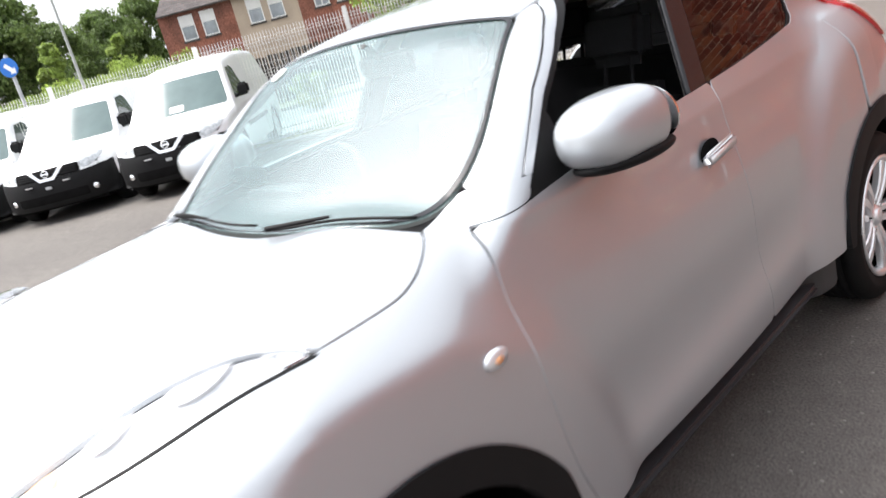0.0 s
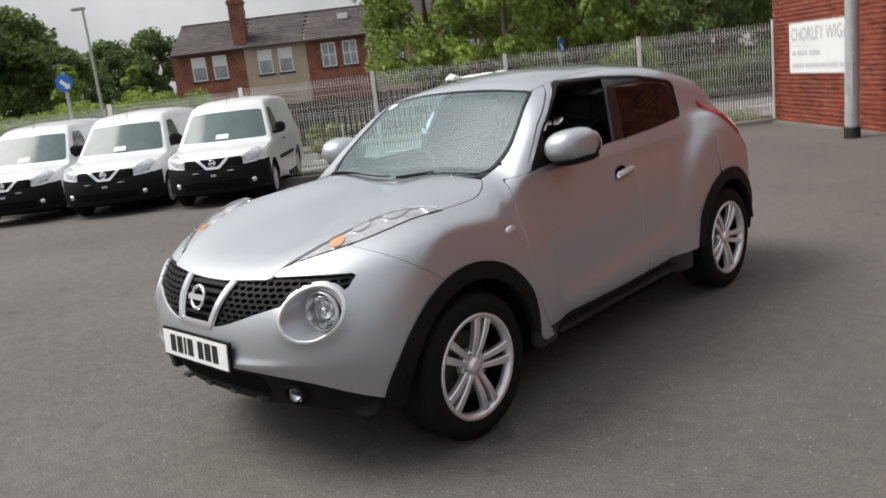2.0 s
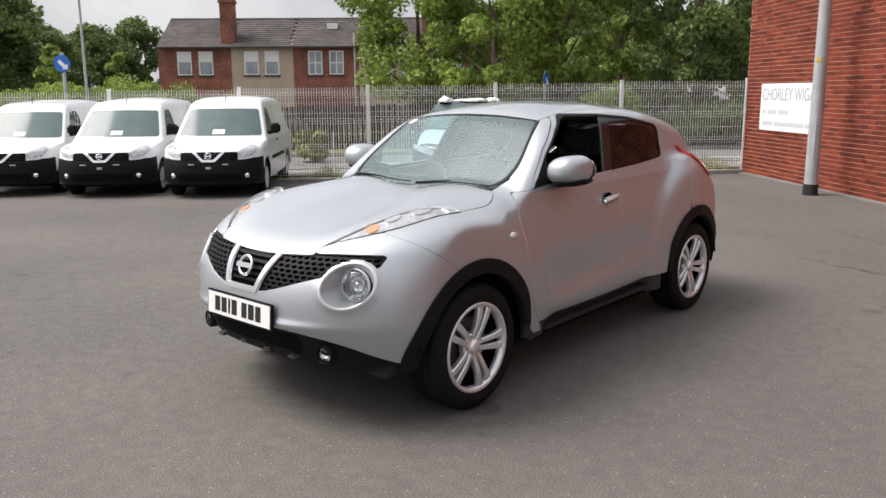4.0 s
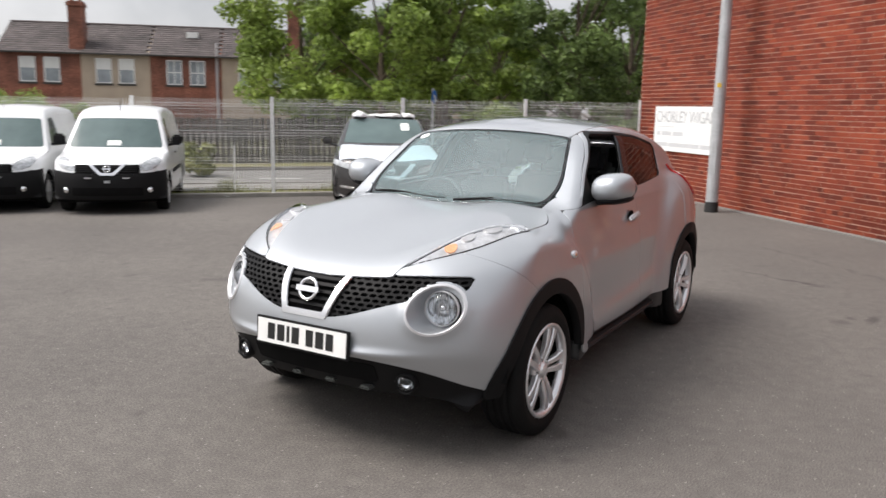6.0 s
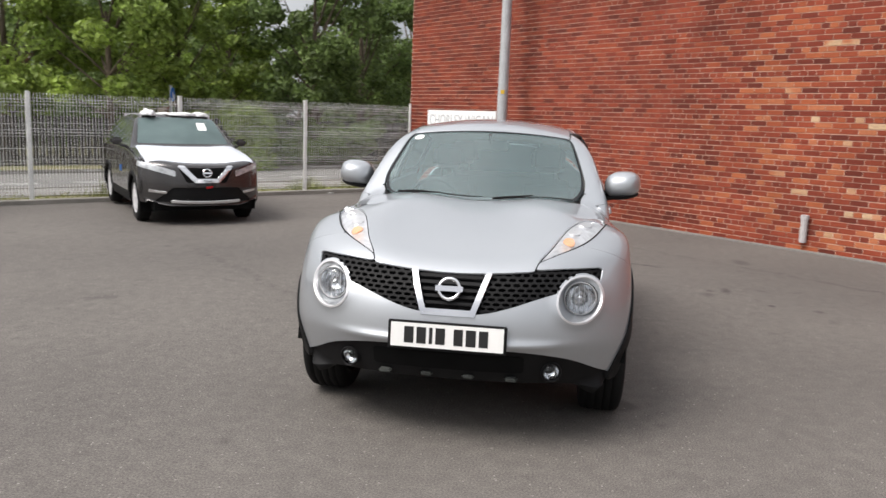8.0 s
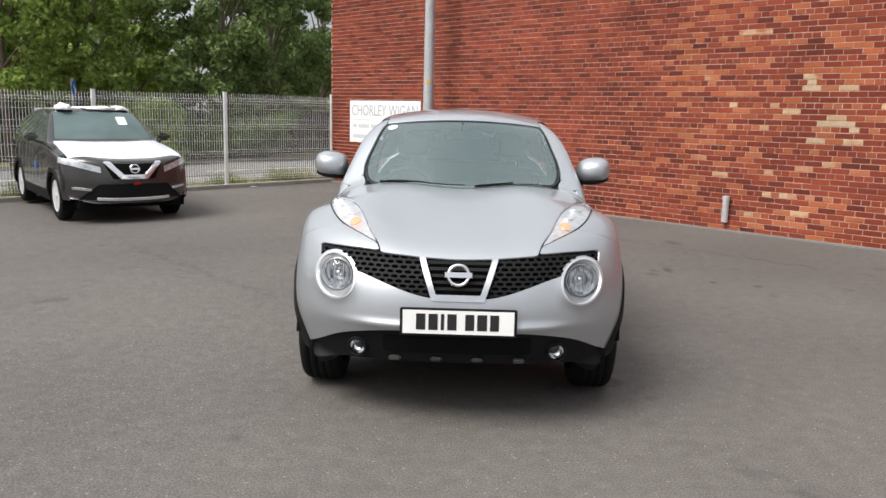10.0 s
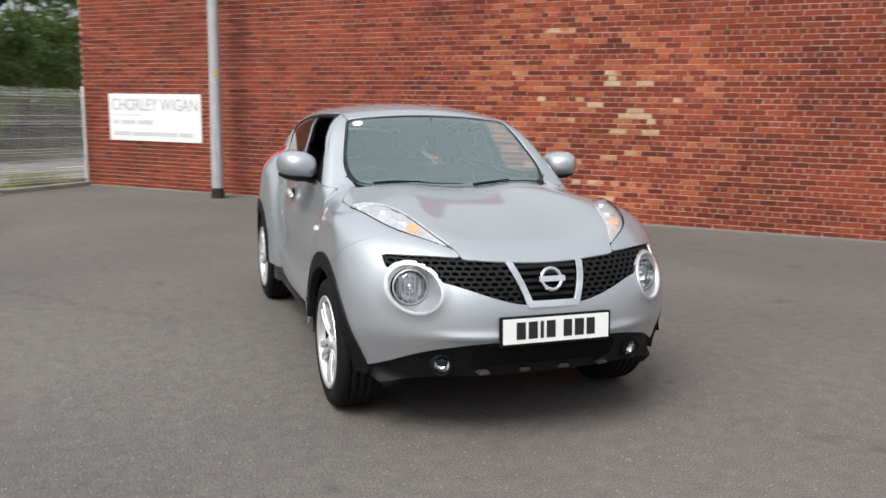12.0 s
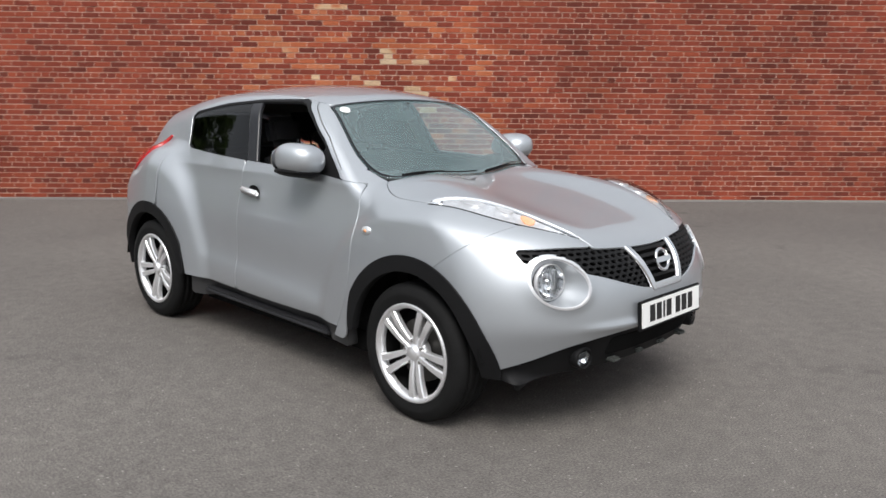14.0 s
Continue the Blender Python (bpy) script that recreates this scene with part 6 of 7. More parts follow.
def car_seat(x, y, w, name="seat", rests=(0.0,)):
    bm = bmesh.new()
    bm_box(bm, -w, -0.26, 0.0, w, 0.26, 0.22)
    bevel(bm, 0.06, 3)
    root = part(name, bm, M_SEAT, CAR)
    root.matrix_basis = pose(x, y, 0.36)
    bm = bmesh.new()
    bm_box(bm, -w, -0.07, 0.0, w, 0.07, 0.60)
    for v in bm.verts:
        v.co.x *= 1 - 0.18 * max(0, v.co.z - 0.2) / 0.4
    bevel(bm, 0.05, 3)
    b = part("backrest", bm, M_SEAT, root)
    b.matrix_basis = pose(0, 0.24, 0.18, -14)
    for r in rests:
        bm = bmesh.new()
        bm_box(bm, -0.125, -0.045, 0.66, 0.125, 0.045, 0.85)
        bevel(bm, 0.04, 3)
        bm_tube(bm, (-0.05, 0, 0.58), (-0.05, 0, 0.7), 0.007)
        bm_tube(bm, (0.05, 0, 0.58), (0.05, 0, 0.7), 0.007)
        h = part("headrest", bm, M_SEAT, root)
        h.matrix_basis = pose(r, 0.24, 0.18, -14)


car_seat(-0.37, 1.25, 0.25)
car_seat(0.37, 1.25, 0.25)
car_seat(0.0, 2.05, 0.6, "rear_bench", (-0.36, 0.36))
bm = bmesh.new()
bm_box(bm, -0.12, 0.0, -0.035, 0.12, 0.03, 0.035)
bevel(bm, 0.012, 2)
bm_tube(bm, (0, 0.0, 0.02), (0, -0.06, 0.07), 0.01)
rm = part("rear_view_mirror", bm, M_DASH, CAR)
rm.matrix_basis = pose(0.0, 0.98, 1.385)
panel("headlining", M_LINING, 'top', (-0.56, 0.56), (0.98, 2.9), (0.06, 0.06), lambda p: mx_(A(p) - 0.53, 1.0 + 0.13 * A(p) ** 2 - Y(p), Y(p) - 2.8), lift=-0.03, thick=0)
panel("pillar_lining", M_LINING, 'cabin', (18 * DEG, 100 * DEG), (0.6, 2.8), (2.5 * DEG, 0.03), lambda p: mx_(-screen_zone(p), -window_zone(p) + 0.01, 1.14 - Z(p), np.where(Y(p) > 0.95, ROOF_SIDE(p), -1.0), Y(p) - 2.75), lift=-0.03, thick=0, both=True)
panel("pillar_lining", M_LINING, 'side', (1.3, 1.75), (0.75, 1.5), (0.03, 0.03), lambda p: np.abs(Y(p) - 1.46 - (Z(p) - 1.12) * 0.42) - 0.05, lift=-0.04, thick=0, both=True)
panel("door_card", M_DASH, 'side', (0.55, 2.1), (0.4, 1.13), (0.06, 0.05), lambda p: mx_(0.55 - Y(p), Y(p) - 2.1, Z(p) - BELT(Y(p)) - 0.01), lift=-0.06, thick=0, both=True)

# ---- white vans and the dark grey car by the fence ----
M_VAN_WHITE = material("van_white_paint", (0.72, 0.73, 0.74), 0.3, vary=0.04, scale=2, coat=0.6)
M_GREY_PAINT = paint_material("dark_grey_paint", (0.055, 0.052, 0.052), 0.6, 0.22, 0.04)
M_DARK_GLASS = material("dark_vehicle_glass", (0.05, 0.065, 0.065), 0.06, spec=0.7, vary=0.2, scale=2)
# opaque windscreens: reflected sky is put into the grey-teal base colour
M_SCREEN_GREY = material("screen_painted_reflection", (0.10, 0.14, 0.14), 0.12, spec=0.22, vary=0.2, scale=2)
M_VAN_LAMP = material("van_headlamp", (0.5, 0.52, 0.53), 0.15, metal=0.4, vary=0.45, scale=18)
M_FILM = material("crumpled_white_film", (0.78, 0.78, 0.78), 0.5, vary=0.12, scale=9)
M_BONNET_FILM = material("white_protective_film", (0.68, 0.72, 0.78), 0.3, vary=0.06, scale=5, coat=0.4)
M_WHEEL_TRIM = material("wheel_trim_silver", (0.68, 0.68, 0.69), 0.35, metal=0.3, vary=0.1, scale=20)


def van_field(p):
    x, y, z = p[..., 0], p[..., 1], p[..., 2]
    a = np.sqrt(x * x + 1e-6)
    top = VAN_TOP(y) - 0.05 * a * a
    side = 0.905 + VAN_TUMBLE(z) - 0.05 * np.clip(-0.2 - y, 0, 1)
    nose = VAN_NOSE(z) + 0.30 * (a / 0.85) ** 3.2
    low = smax(z - top, a - side, 0.09)
    low = smax(low, (nose - y) * 0.9, 0.08)
    low = smax(low, y - 3.38, 0.08)
    low = smax(low, 0.2 - z, 0.04)
    wind = (0.10 + (z - 1.02) / 0.94 + 0.16 * a * a - y) * 0.68
    cab = smax(z - VAN_ROOF(y) + 0.09 * a ** 2, (a - (0.88 - 0.27 * np.clip(z - 1.0, 0, 1))) * 0.97, 0.10)
    cab = smax(cab, wind, 0.05)
    cab = smax(cab, y - 3.36 + 0.12 * np.clip(z - 0.9, 0, 1), 0.07)
    return smin(low, cab, 0.05)


VAN_TOP = spline([(-0.9, 0.84), (-0.6, 0.93), (-0.3, 0.985), (0.0, 1.02), (0.3, 1.05), (1.0, 1.08), (3.4, 1.1)])
VAN_NOSE = spline([(0.15, -0.74), (0.3, -0.84), (0.5, -0.875), (0.65, -0.86), (0.8, -0.815), (0.9, -0.76), (1.0, -0.6), (1.2, -0.1)])
VAN_TUMBLE = spline([(0.15, -0.07), (0.35, -0.01), (0.6, 0.0), (0.9, -0.01), (1.1, -0.035), (1.3, -0.09)])
VAN_ROOF = spline([(0.4, 1.6), (0.8, 1.72), (1.2, 1.785), (1.8, 1.815), (2.6, 1.81), (3.4, 1.75)])


def suv_field(p):
    x, y, z = p[..., 0], p[..., 1], p[..., 2]
    a = np.sqrt(x * x + 1e-6)
    top = SUV_TOP(y) + 0.02 * bell(a, 0.6, 0.2) - 0.03 * a * a
    side = 0.895 + VAN_TUMBLE(z) + 0.02 * bell(y, 0.0, 0.4) * bell(z, 0.75, 0.2)
    nose = SUV_NOSE(z) + 0.36 * (a / 0.85) ** 2.8
    low = smax(z - top, a - side, 0.09)
    low = smax(low, (nose - y) * 0.9, 0.07)
    low = smax(low, y - 3.66, 0.12)
    low = smax(low, 0.22 - z, 0.05)
    wind = (0.42 + (z - 1.10) / 0.62 + 0.2 * a * a - y) * 0.55
    cab = smax(z - SUV_ROOF(y) + 0.1 * a ** 2, (a - (0.83 - 0.42 * np.clip(z - 1.1, 0, 1))) * 0.93, 0.11)
    cab = smax(cab, wind, 0.05)
    cab = smax(cab, (y - 3.25 - (1.5 - z) * 0.55) * 0.85, 0.08)
    return smin(low, cab, 0.04)


SUV_TOP = spline([(-0.95, 0.86), (-0.6, 0.945), (-0.2, 1.02), (0.4, 1.10), (1.0, 1.13), (3.6, 1.12)])
SUV_NOSE = spline([(0.15, -0.78), (0.3, -0.88), (0.5, -0.92), (0.7, -0.91), (0.85, -0.88), (0.95, -0.82), (1.05, -0.6), (1.2, -0.1)])
SUV_ROOF = spline([(0.6, 1.42), (1.1, 1.575), (1.5, 1.625), (2.2, 1.63), (2.9, 1.56), (3.4, 1.45)])


def facing(p):
    n = slope(p)
    return np.abs(n[..., 0]), n[..., 1], n[..., 2]


def hole2(p, r, yc):
    return np.hypot(Y(p) - yc, Z(p) - 0.31) - r


def plain_wheel(parent, x, y, tip, r, rim_mat, spokes):
    bm = bmesh.new()
    bm_lathe(bm, [(r * 0.66, -0.18), (r * 0.9, -0.19), (r * 0.985, -0.17), (r, -0.14), (r, -0.04), (r * 0.985, -0.012), (r * 0.9, 0.006), (r * 0.7, 0.008), (r * 0.66, 0.0)], None, 40)
    w = part("wheel", bm, M_TYRE, parent)
    w.matrix_basis = pose(x, y, r, 0, tip, 0)
    bm = bmesh.new()
    bm_lathe(bm, [(r * 0.67, -0.1), (r * 0.62, -0.03), (r * 0.66, 0.004), (r * 0.68, 0.0)], None, 36)
    part("rim", bm, rim_mat, w)
    bm = bmesh.new()
    bm_lathe(bm, [(0.0, -0.05), (r * 0.62, -0.06)], None, 30)
    part("brake_shield", bm, M_UNDER_SHADE, w)
    for k in range(spokes):
        bm = bmesh.new()
        bm_box(bm, 0.02, -0.03, -0.03, r * 0.64, 0.03, -0.004)
        for v in bm.verts:
            v.co.y *= 0.7 + 0.6 * v.co.x / (r * 0.64)
        bmesh.ops.rotate(bm, matrix=Matrix.Rotation(2 * math.pi * k / spokes, 3, 'Z'), verts=bm.verts, cent=(0, 0, 0))
        part("spoke", bm, rim_mat, w)
    bm = bmesh.new()
    bm_lathe(bm, [(0.06, -0.03), (0.055, 0.0), (0.0, 0.004)], None, 20)
    part("hub_cap", bm, rim_mat, w)


def wells(parent, ys, half, r):
    for yc in ys:
        for sx in (-1, 1):
            bm = bmesh.new()
            rows = []
            for i in range(13):
                t = math.pi * (-0.1 + 1.2 * i / 12)
                rows.append([bm.verts.new((xx * sx, yc + r * math.cos(t), 0.31 + r * math.sin(t))) for xx in (half - 0.42, half - 0.03)])
            for a, b in zip(rows, rows[1:]):
                bm.faces.new((a[0], a[1], b[1], b[0]))
            bm.faces.new([q[0] for q in rows])
            part("wheel_well", bm, M_UNDER_SHADE, parent)


def build_van():
    FIELD[0] = van_field
    root = thing("van", None, "white panel van with black bumper, parked by the fence", "van", "white vans")
    P = dict(parent=root)
    arch = 0.395
    W2 = lambda p: mn_(hole2(p, arch, 0.0), hole2(p, arch, 2.70))
    dlo = [(0.50, 1.10), (1.32, 1.08), (1.30, 1.52), (1.22, 1.58), (0.92, 1.56)]
    win = lambda p: poly_sd(dlo, Y(p), Z(p)) - 0.015
    screen_ = lambda p: smax(smax(A(p) - 0.81 + 0.27 * (Z(p) - 1.0), 0.165 + 0.16 * A(p) ** 2 - Y(p), 0.06), Y(p) - 0.70 - 0.13 * A(p) ** 2, 0.04)
    bump = lambda p: mx_(Z(p) - 0.70 - 0.12 * np.clip(Y(p) + 0.8, -1, 1), Y(p) + 0.40)
    lampz = lambda p: mx_(np.hypot((A(p) - 0.66) / 1.5, (Z(p) - 0.84 - (A(p) - 0.66) * 0.35) / 0.85) - 0.105, Y(p) + 0.3, 0.69 - Z(p))
    grl = lambda p: mx_(A(p) - 0.50, np.abs(Z(p) - 0.77) - 0.07, Y(p) + 0.5)
    side_f = lambda p: (0.62 - facing(p)[0]) * 0.1

    def front_f(p):
        nx, ny, nz = facing(p)
        return mx_(nx - 0.62, nz - 0.62, ny) * 0.1

    def top_f(p):
        nx, ny, nz = facing(p)
        return mx_(nx - 0.62, np.where(ny < 0, 0.62 - nz, -1.0)) * 0.1
    panel("body_side", M_VAN_WHITE, 'side', (-0.8, 3.36), (0.22, 1.8), (0.04, 0.03), lambda p: mx_(side_f(p), -W2(p), -win(p), -bump(p), -lampz(p), 0.28 - Z(p)), both=True, **P)
    panel("roof_and_bonnet", M_VAN_WHITE, 'top', (-0.86, 0.86), (-0.84, 3.36), (0.02, 0.025), lambda p: mx_(top_f(p), -screen_(p), -lampz(p)), **P)
    panel("nose_panel", M_VAN_WHITE, 'nose', (0, 75 * DEG), (0.6, 1.12), (2 * DEG, 0.02), lambda p: mx_(front_f(p), -bump(p), -lampz(p), -grl(p), -screen_(p)), both=True, **P)
    panel("tail_panel", M_VAN_WHITE, 'tail', (-0.9, 0.9), (0.3, 1.8), (0.06, 0.06), lambda p: mx_(3.2 - Y(p), A(p) - 0.9), lift=-0.005, **P)
    panel("front_bumper", M_TRIM, 'nose', (-78 * DEG, 78 * DEG), (0.22, 0.8), (2 * DEG, 0.02), lambda p: mx_(bump(p), 0.26 - Z(p), -hole2(p, arch, 0.0), Y(p) + 0.32), lift=0.012, thick=0.04, **P)
    panel("intake", M_UNDER_SHADE, 'nose', (-40 * DEG, 40 * DEG), (0.28, 0.6), (2 * DEG, 0.01), lambda p: mx_(np.abs(Z(p) - 0.40) - 0.065, A(p) - 0.55), lift=0.016, thick=0.0, **P)
    panel("grille", M_UNDER_SHADE, 'nose', (-50 * DEG, 50 * DEG), (0.66, 0.9), (2 * DEG, 0.01), lambda p: grl(p), lift=0.002, thick=0, **P)
    for zz in (0.73, 0.765, 0.80):
        panel("grille_bar", M_TRIM, 'nose', (-48 * DEG, 48 * DEG), (zz - 0.015, zz + 0.015), (3 * DEG, 0.006), lambda p: mx_(np.abs(Z(p) - zz) - 0.009, A(p) - 0.49, Y(p) + 0.5), lift=0.012, thick=0.01, **P)

    def vee2(p):
        a, z = A(p), Z(p)
        out = mx_(a - (0.13 + (z - 0.68) * 1.05), 0.665 - z, z - 0.85)
        hole = mx_(a - (0.085 + (z - 0.70) * 1.05), 0.705 - z)
        return mx_(out, -hole)
    panel("grille_frame", M_CHROME, 'nose', (-26 * DEG, 26 * DEG), (0.64, 0.87), (0.8 * DEG, 0.01), vee2, lift=0.022, thick=0.03, **P)
    bm = bmesh.new()
    bm_lathe(bm, [(0.05 + 0.009 * math.cos(t), 0.008 * math.sin(t)) for t in np.linspace(0, 2 * math.pi, 7)], None, 24)
    bm_box(bm, -0.062, -0.012, -0.006, 0.062, 0.012, 0.008)
    o = part("badge", bm, M_CHROME, root)
    o.matrix_basis = pose(0, -0.86, 0.775, 78)
    for side_lamp in panel("head_lamp", M_VAN_LAMP, 'nose', (10 * DEG, 78 * DEG), (0.62, 1.08), (1.2 * DEG, 0.012), lampz, lift=0.004, thick=0.03, both=True, label="clear headlamp unit", **P):
        side_lamp["label"] = "clear headlamp unit"
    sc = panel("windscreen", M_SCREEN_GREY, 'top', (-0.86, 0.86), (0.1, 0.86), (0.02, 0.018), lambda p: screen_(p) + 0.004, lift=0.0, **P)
    panel("side_window", M_DARK_GLASS, 'side', (0.45, 1.4), (1.05, 1.65), (0.03, 0.02), lambda p: win(p) + 0.004, lift=-0.004, both=True, **P)
    panel("paper_sheet", M_PAPER, 'top', (-0.2, 0.14), (0.2, 0.5), (0.02, 0.02), lambda p: mx_(np.abs(p[..., 0] + 0.03) - 0.115, np.abs(Z(p) - 1.145) - 0.05), lift=0.004, thick=0.002, label="white paper sheet on the screen", **P)
    panel("side_strip", M_TRIM, 'side', (0.6, 2.4), (0.55, 0.72), (0.05, 0.012), lambda p: mx_(np.abs(Z(p) - 0.64) - 0.035, np.abs(Y(p) - 1.35) - 0.8), lift=0.01, thick=0.015, both=True, **P)
    for sx in (-1, 1):
        bm = bmesh.new()
        bm_box(bm, -0.09, -0.06, -0.09, 0.09, 0.06, 0.10)
        bevel(bm, 0.035, 3)
        bm_tube(bm, (-0.05 * sx, 0, -0.06), (-0.17 * sx, 0.0, -0.09), 0.025)
        o = part("door_mirror", bm, M_TRIM, root)
        o.matrix_basis = pose(1.0 * sx, 0.55, 1.2)
        bm = bmesh.new()
        bm_box(bm, -0.012, -0.08, -0.015, 0.03, 0.08, 0.015)
        bevel(bm, 0.008, 2)
        o = part("door_handle", bm, M_TRIM, root)
        o.matrix_basis = pose(0.885 * sx, 1.28, 0.95)
        bm = bmesh.new()
        bm_lathe(bm, [(0.045, 0), (0.04, 0.012), (0, 0.016)], None, 20)
        o = part("fog_lamp", bm, M_REFLECT, root)
        o.matrix_basis = pose(0.66 * sx, -0.765, 0.42, 90, 0, 22 * sx)
        plain_wheel(root, 0.878 * sx, 0.0, 90 * sx, 0.31, M_WHEEL_TRIM, 9)
        plain_wheel(root, 0.878 * sx, 2.70, 90 * sx, 0.31, M_WHEEL_TRIM, 9)
        bm = bmesh.new()
        bm_box(bm, 0.3 * sx - 0.05, -0.90, 0.62, 0.3 * sx + 0.05, -0.86, 0.635)
        part("bumper_trim", bm, M_SATIN, root)
    bm = bmesh.new()
    bm_box(bm, -0.045, -0.9, 0.545, 0.045, -0.88, 0.585)
    part("sensor_plate", bm, M_GALV, root)
    bm = bmesh.new()
    bm_tube(bm, (0, 0.83, 1.70), (0, 0.98, 1.92), 0.006, 0.003, 6)
    part("aerial", bm, M_TRIM, root)
    bm = bmesh.new()
    bm_box(bm, -0.72, -0.6, 0.2, 0.72, 3.2, 0.34)
    part("underbody", bm, M_UNDER_SHADE, root)
    wells(root, (0.0, 2.70), 0.9, 0.40)
    return root


def at_yard(x, y, turn, k, lift=0.0):
    return Matrix.Translation((x, y, fall(x, y) + lift)) @ pose(0, 0, 0, 0, 0, turn) @ Matrix.Diagonal((k, k, k, 1))


# vehicles' fronts point along -y of their own axes
van = build_van()
VAN_TURN = 90 - 45.5
spots = [(-8.86, 4.80), (-10.55, 3.78), (-12.24, 2.76)]
van.matrix_world = at_yard(*spots[0], VAN_TURN, 0.92)
for q in spots[1:]:
    c = copy_thing(van, Matrix.Translation((q[0], q[1], fall(*q))) @ pose(0, 0, 0, 0, 0, VAN_TURN))


def build_suv():
    FIELD[0] = suv_field
    root = thing("car", None, "dark grey crossover car with white film on its roof rails", "car")
    P = dict(parent=root)
    arch = 0.40
    W2 = lambda p: mn_(hole2(p, arch, 0.0), hole2(p, arch, 2.70))
    dlo = [(0.85, 1.13), (2.9, 1.17), (3.02, 1.28), (2.8, 1.43), (2.0, 1.53), (1.5, 1.51), (1.15, 1.36)]
    win = lambda p: poly_sd(dlo, Y(p), Z(p)) - 0.012
    screen_ = lambda p: mx_(A(p) - 0.74 + 0.3 * (Z(p) - 1.1), 0.50 + 0.2 * A(p) ** 2 - Y(p), Y(p) - 1.17 - 0.13 * A(p) ** 2)
    clad = lambda p: mx_(Z(p) - 0.40, -1)
    lampz = lambda p: mx_(np.abs(Z(p) - 0.815 - (A(p) - 0.6) * 0.28) - 0.042, 0.44 - A(p), Y(p) + 0.35)
    grl = lambda p: mx_(A(p) - 0.36 - (Z(p) - 0.78) * 0.5, np.abs(Z(p) - 0.755) - 0.115, Y(p) + 0.5)
    mouth = lambda p: mx_(A(p) - 0.62 + (Z(p) - 0.44) * 1.1, np.abs(Z(p) - 0.46) - 0.11, Y(p) + 0.5)
    side_f = lambda p: (0.62 - facing(p)[0]) * 0.1

    def front_f(p):
        nx, ny, nz = facing(p)
        return mx_(nx - 0.62, nz - 0.62, ny) * 0.1

    def top_f(p):
        nx, ny, nz = facing(p)
        return mx_(nx - 0.62, np.where(ny < 0, 0.62 - nz, -1.0)) * 0.1
    panel("body_side", M_GREY_PAINT, 'side', (-0.8, 3.6), (0.3, 1.7), (0.035, 0.025), lambda p: mx_(side_f(p), -W2(p), -win(p), -lampz(p), 0.34 - Z(p)), both=True, **P)
    film = lambda p: mx_(A(p) - 0.80 + 0.06 * Y(p), -0.72 + 0.28 * A(p) ** 2 - Y(p), Y(p) - 0.42 - 0.22 * A(p) ** 2)
    panel("roof", M_GREY_PAINT, 'top', (-0.86, 0.86), (-0.9, 3.6), (0.03, 0.03), lambda p: mx_(top_f(p), -screen_(p), -lampz(p), -film(p)), **P)
    panel("bonnet", M_BONNET_FILM, 'top', (-0.8, 0.8), (-0.8, 0.7), (0.03, 0.03), lambda p: film(p) + 0.003, label="bonnet under white protective film", **P)
    panel("nose_panel", M_GREY_PAINT, 'nose', (-78 * DEG, 78 * DEG), (0.3, 1.1), (1.6 * DEG, 0.016), lambda p: mx_(front_f(p), -lampz(p), -grl(p), -mouth(p), -screen_(p), -hole2(p, arch, 0.0)), **P)
    panel("tail_panel", M_GREY_PAINT, 'tail', (-0.85, 0.85), (0.35, 1.6), (0.06, 0.06), lambda p: mx_(3.35 - Y(p), A(p) - 0.9), lift=-0.005, **P)
    panel("grille", M_UNDER_SHADE, 'nose', (-40 * DEG, 40 * DEG), (0.6, 0.92), (1.5 * DEG, 0.012), grl, lift=-0.01, thick=0, **P)
    panel("lower_intake", M_TRIM, 'nose', (-60 * DEG, 60 * DEG), (0.3, 0.62), (1.5 * DEG, 0.012), mouth, lift=-0.015, thick=0, **P)

    def vee3(p):
        a, z = A(p), Z(p)
        out = mx_(a - (0.20 + (z - 0.66) * 0.95), 0.64 - z, z - 0.88)
        hole = mx_(a - (0.135 + (z - 0.69) * 0.95), 0.70 - z)
        return mx_(out, -hole)
    panel("grille_frame", M_CHROME, 'nose', (-32 * DEG, 32 * DEG), (0.62, 0.9), (0.8 * DEG, 0.01), vee3, lift=0.015, thick=0.03, **P)
    bm = bmesh.new()
    bm_lathe(bm, [(0.058 + 0.01 * math.cos(t), 0.008 * math.sin(t)) for t in np.linspace(0, 2 * math.pi, 7)], None, 24)
    bm_box(bm, -0.07, -0.013, -0.006, 0.07, 0.013, 0.008)
    o = part("badge", bm, M_CHROME, root)
    o.matrix_basis = pose(0, -0.93, 0.785, 80)
    panel("head_lamp", M_VAN_LAMP, 'nose', (15 * DEG, 80 * DEG), (0.62, 1.0), (1.0 * DEG, 0.010), lampz, lift=0.003, thick=0.03, both=True, **P)
    panel("fog_trim", M_CHROME, 'nose', (20 * DEG, 70 * DEG), (0.42, 0.58), (1.0 * DEG, 0.008), lambda p: mx_(np.abs(Z(p) - 0.50 - (A(p) - 0.65) * 0.1) - 0.016, 0.56 - A(p), A(p) - 0.78), lift=0.012, thick=0.02, both=True, **P)
    panel("skid_strip", M_SATIN, 'nose', (-50 * DEG, 50 * DEG), (0.3, 0.45), (1.5 * DEG, 0.008), lambda p: mx_(np.abs(Z(p) - 0.355 - 0.05 * A(p) ** 2) - 0.016, A(p) - 0.5), lift=0.02, thick=0.03, **P)
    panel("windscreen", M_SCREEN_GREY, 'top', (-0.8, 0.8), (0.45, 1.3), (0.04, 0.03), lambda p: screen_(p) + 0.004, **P)
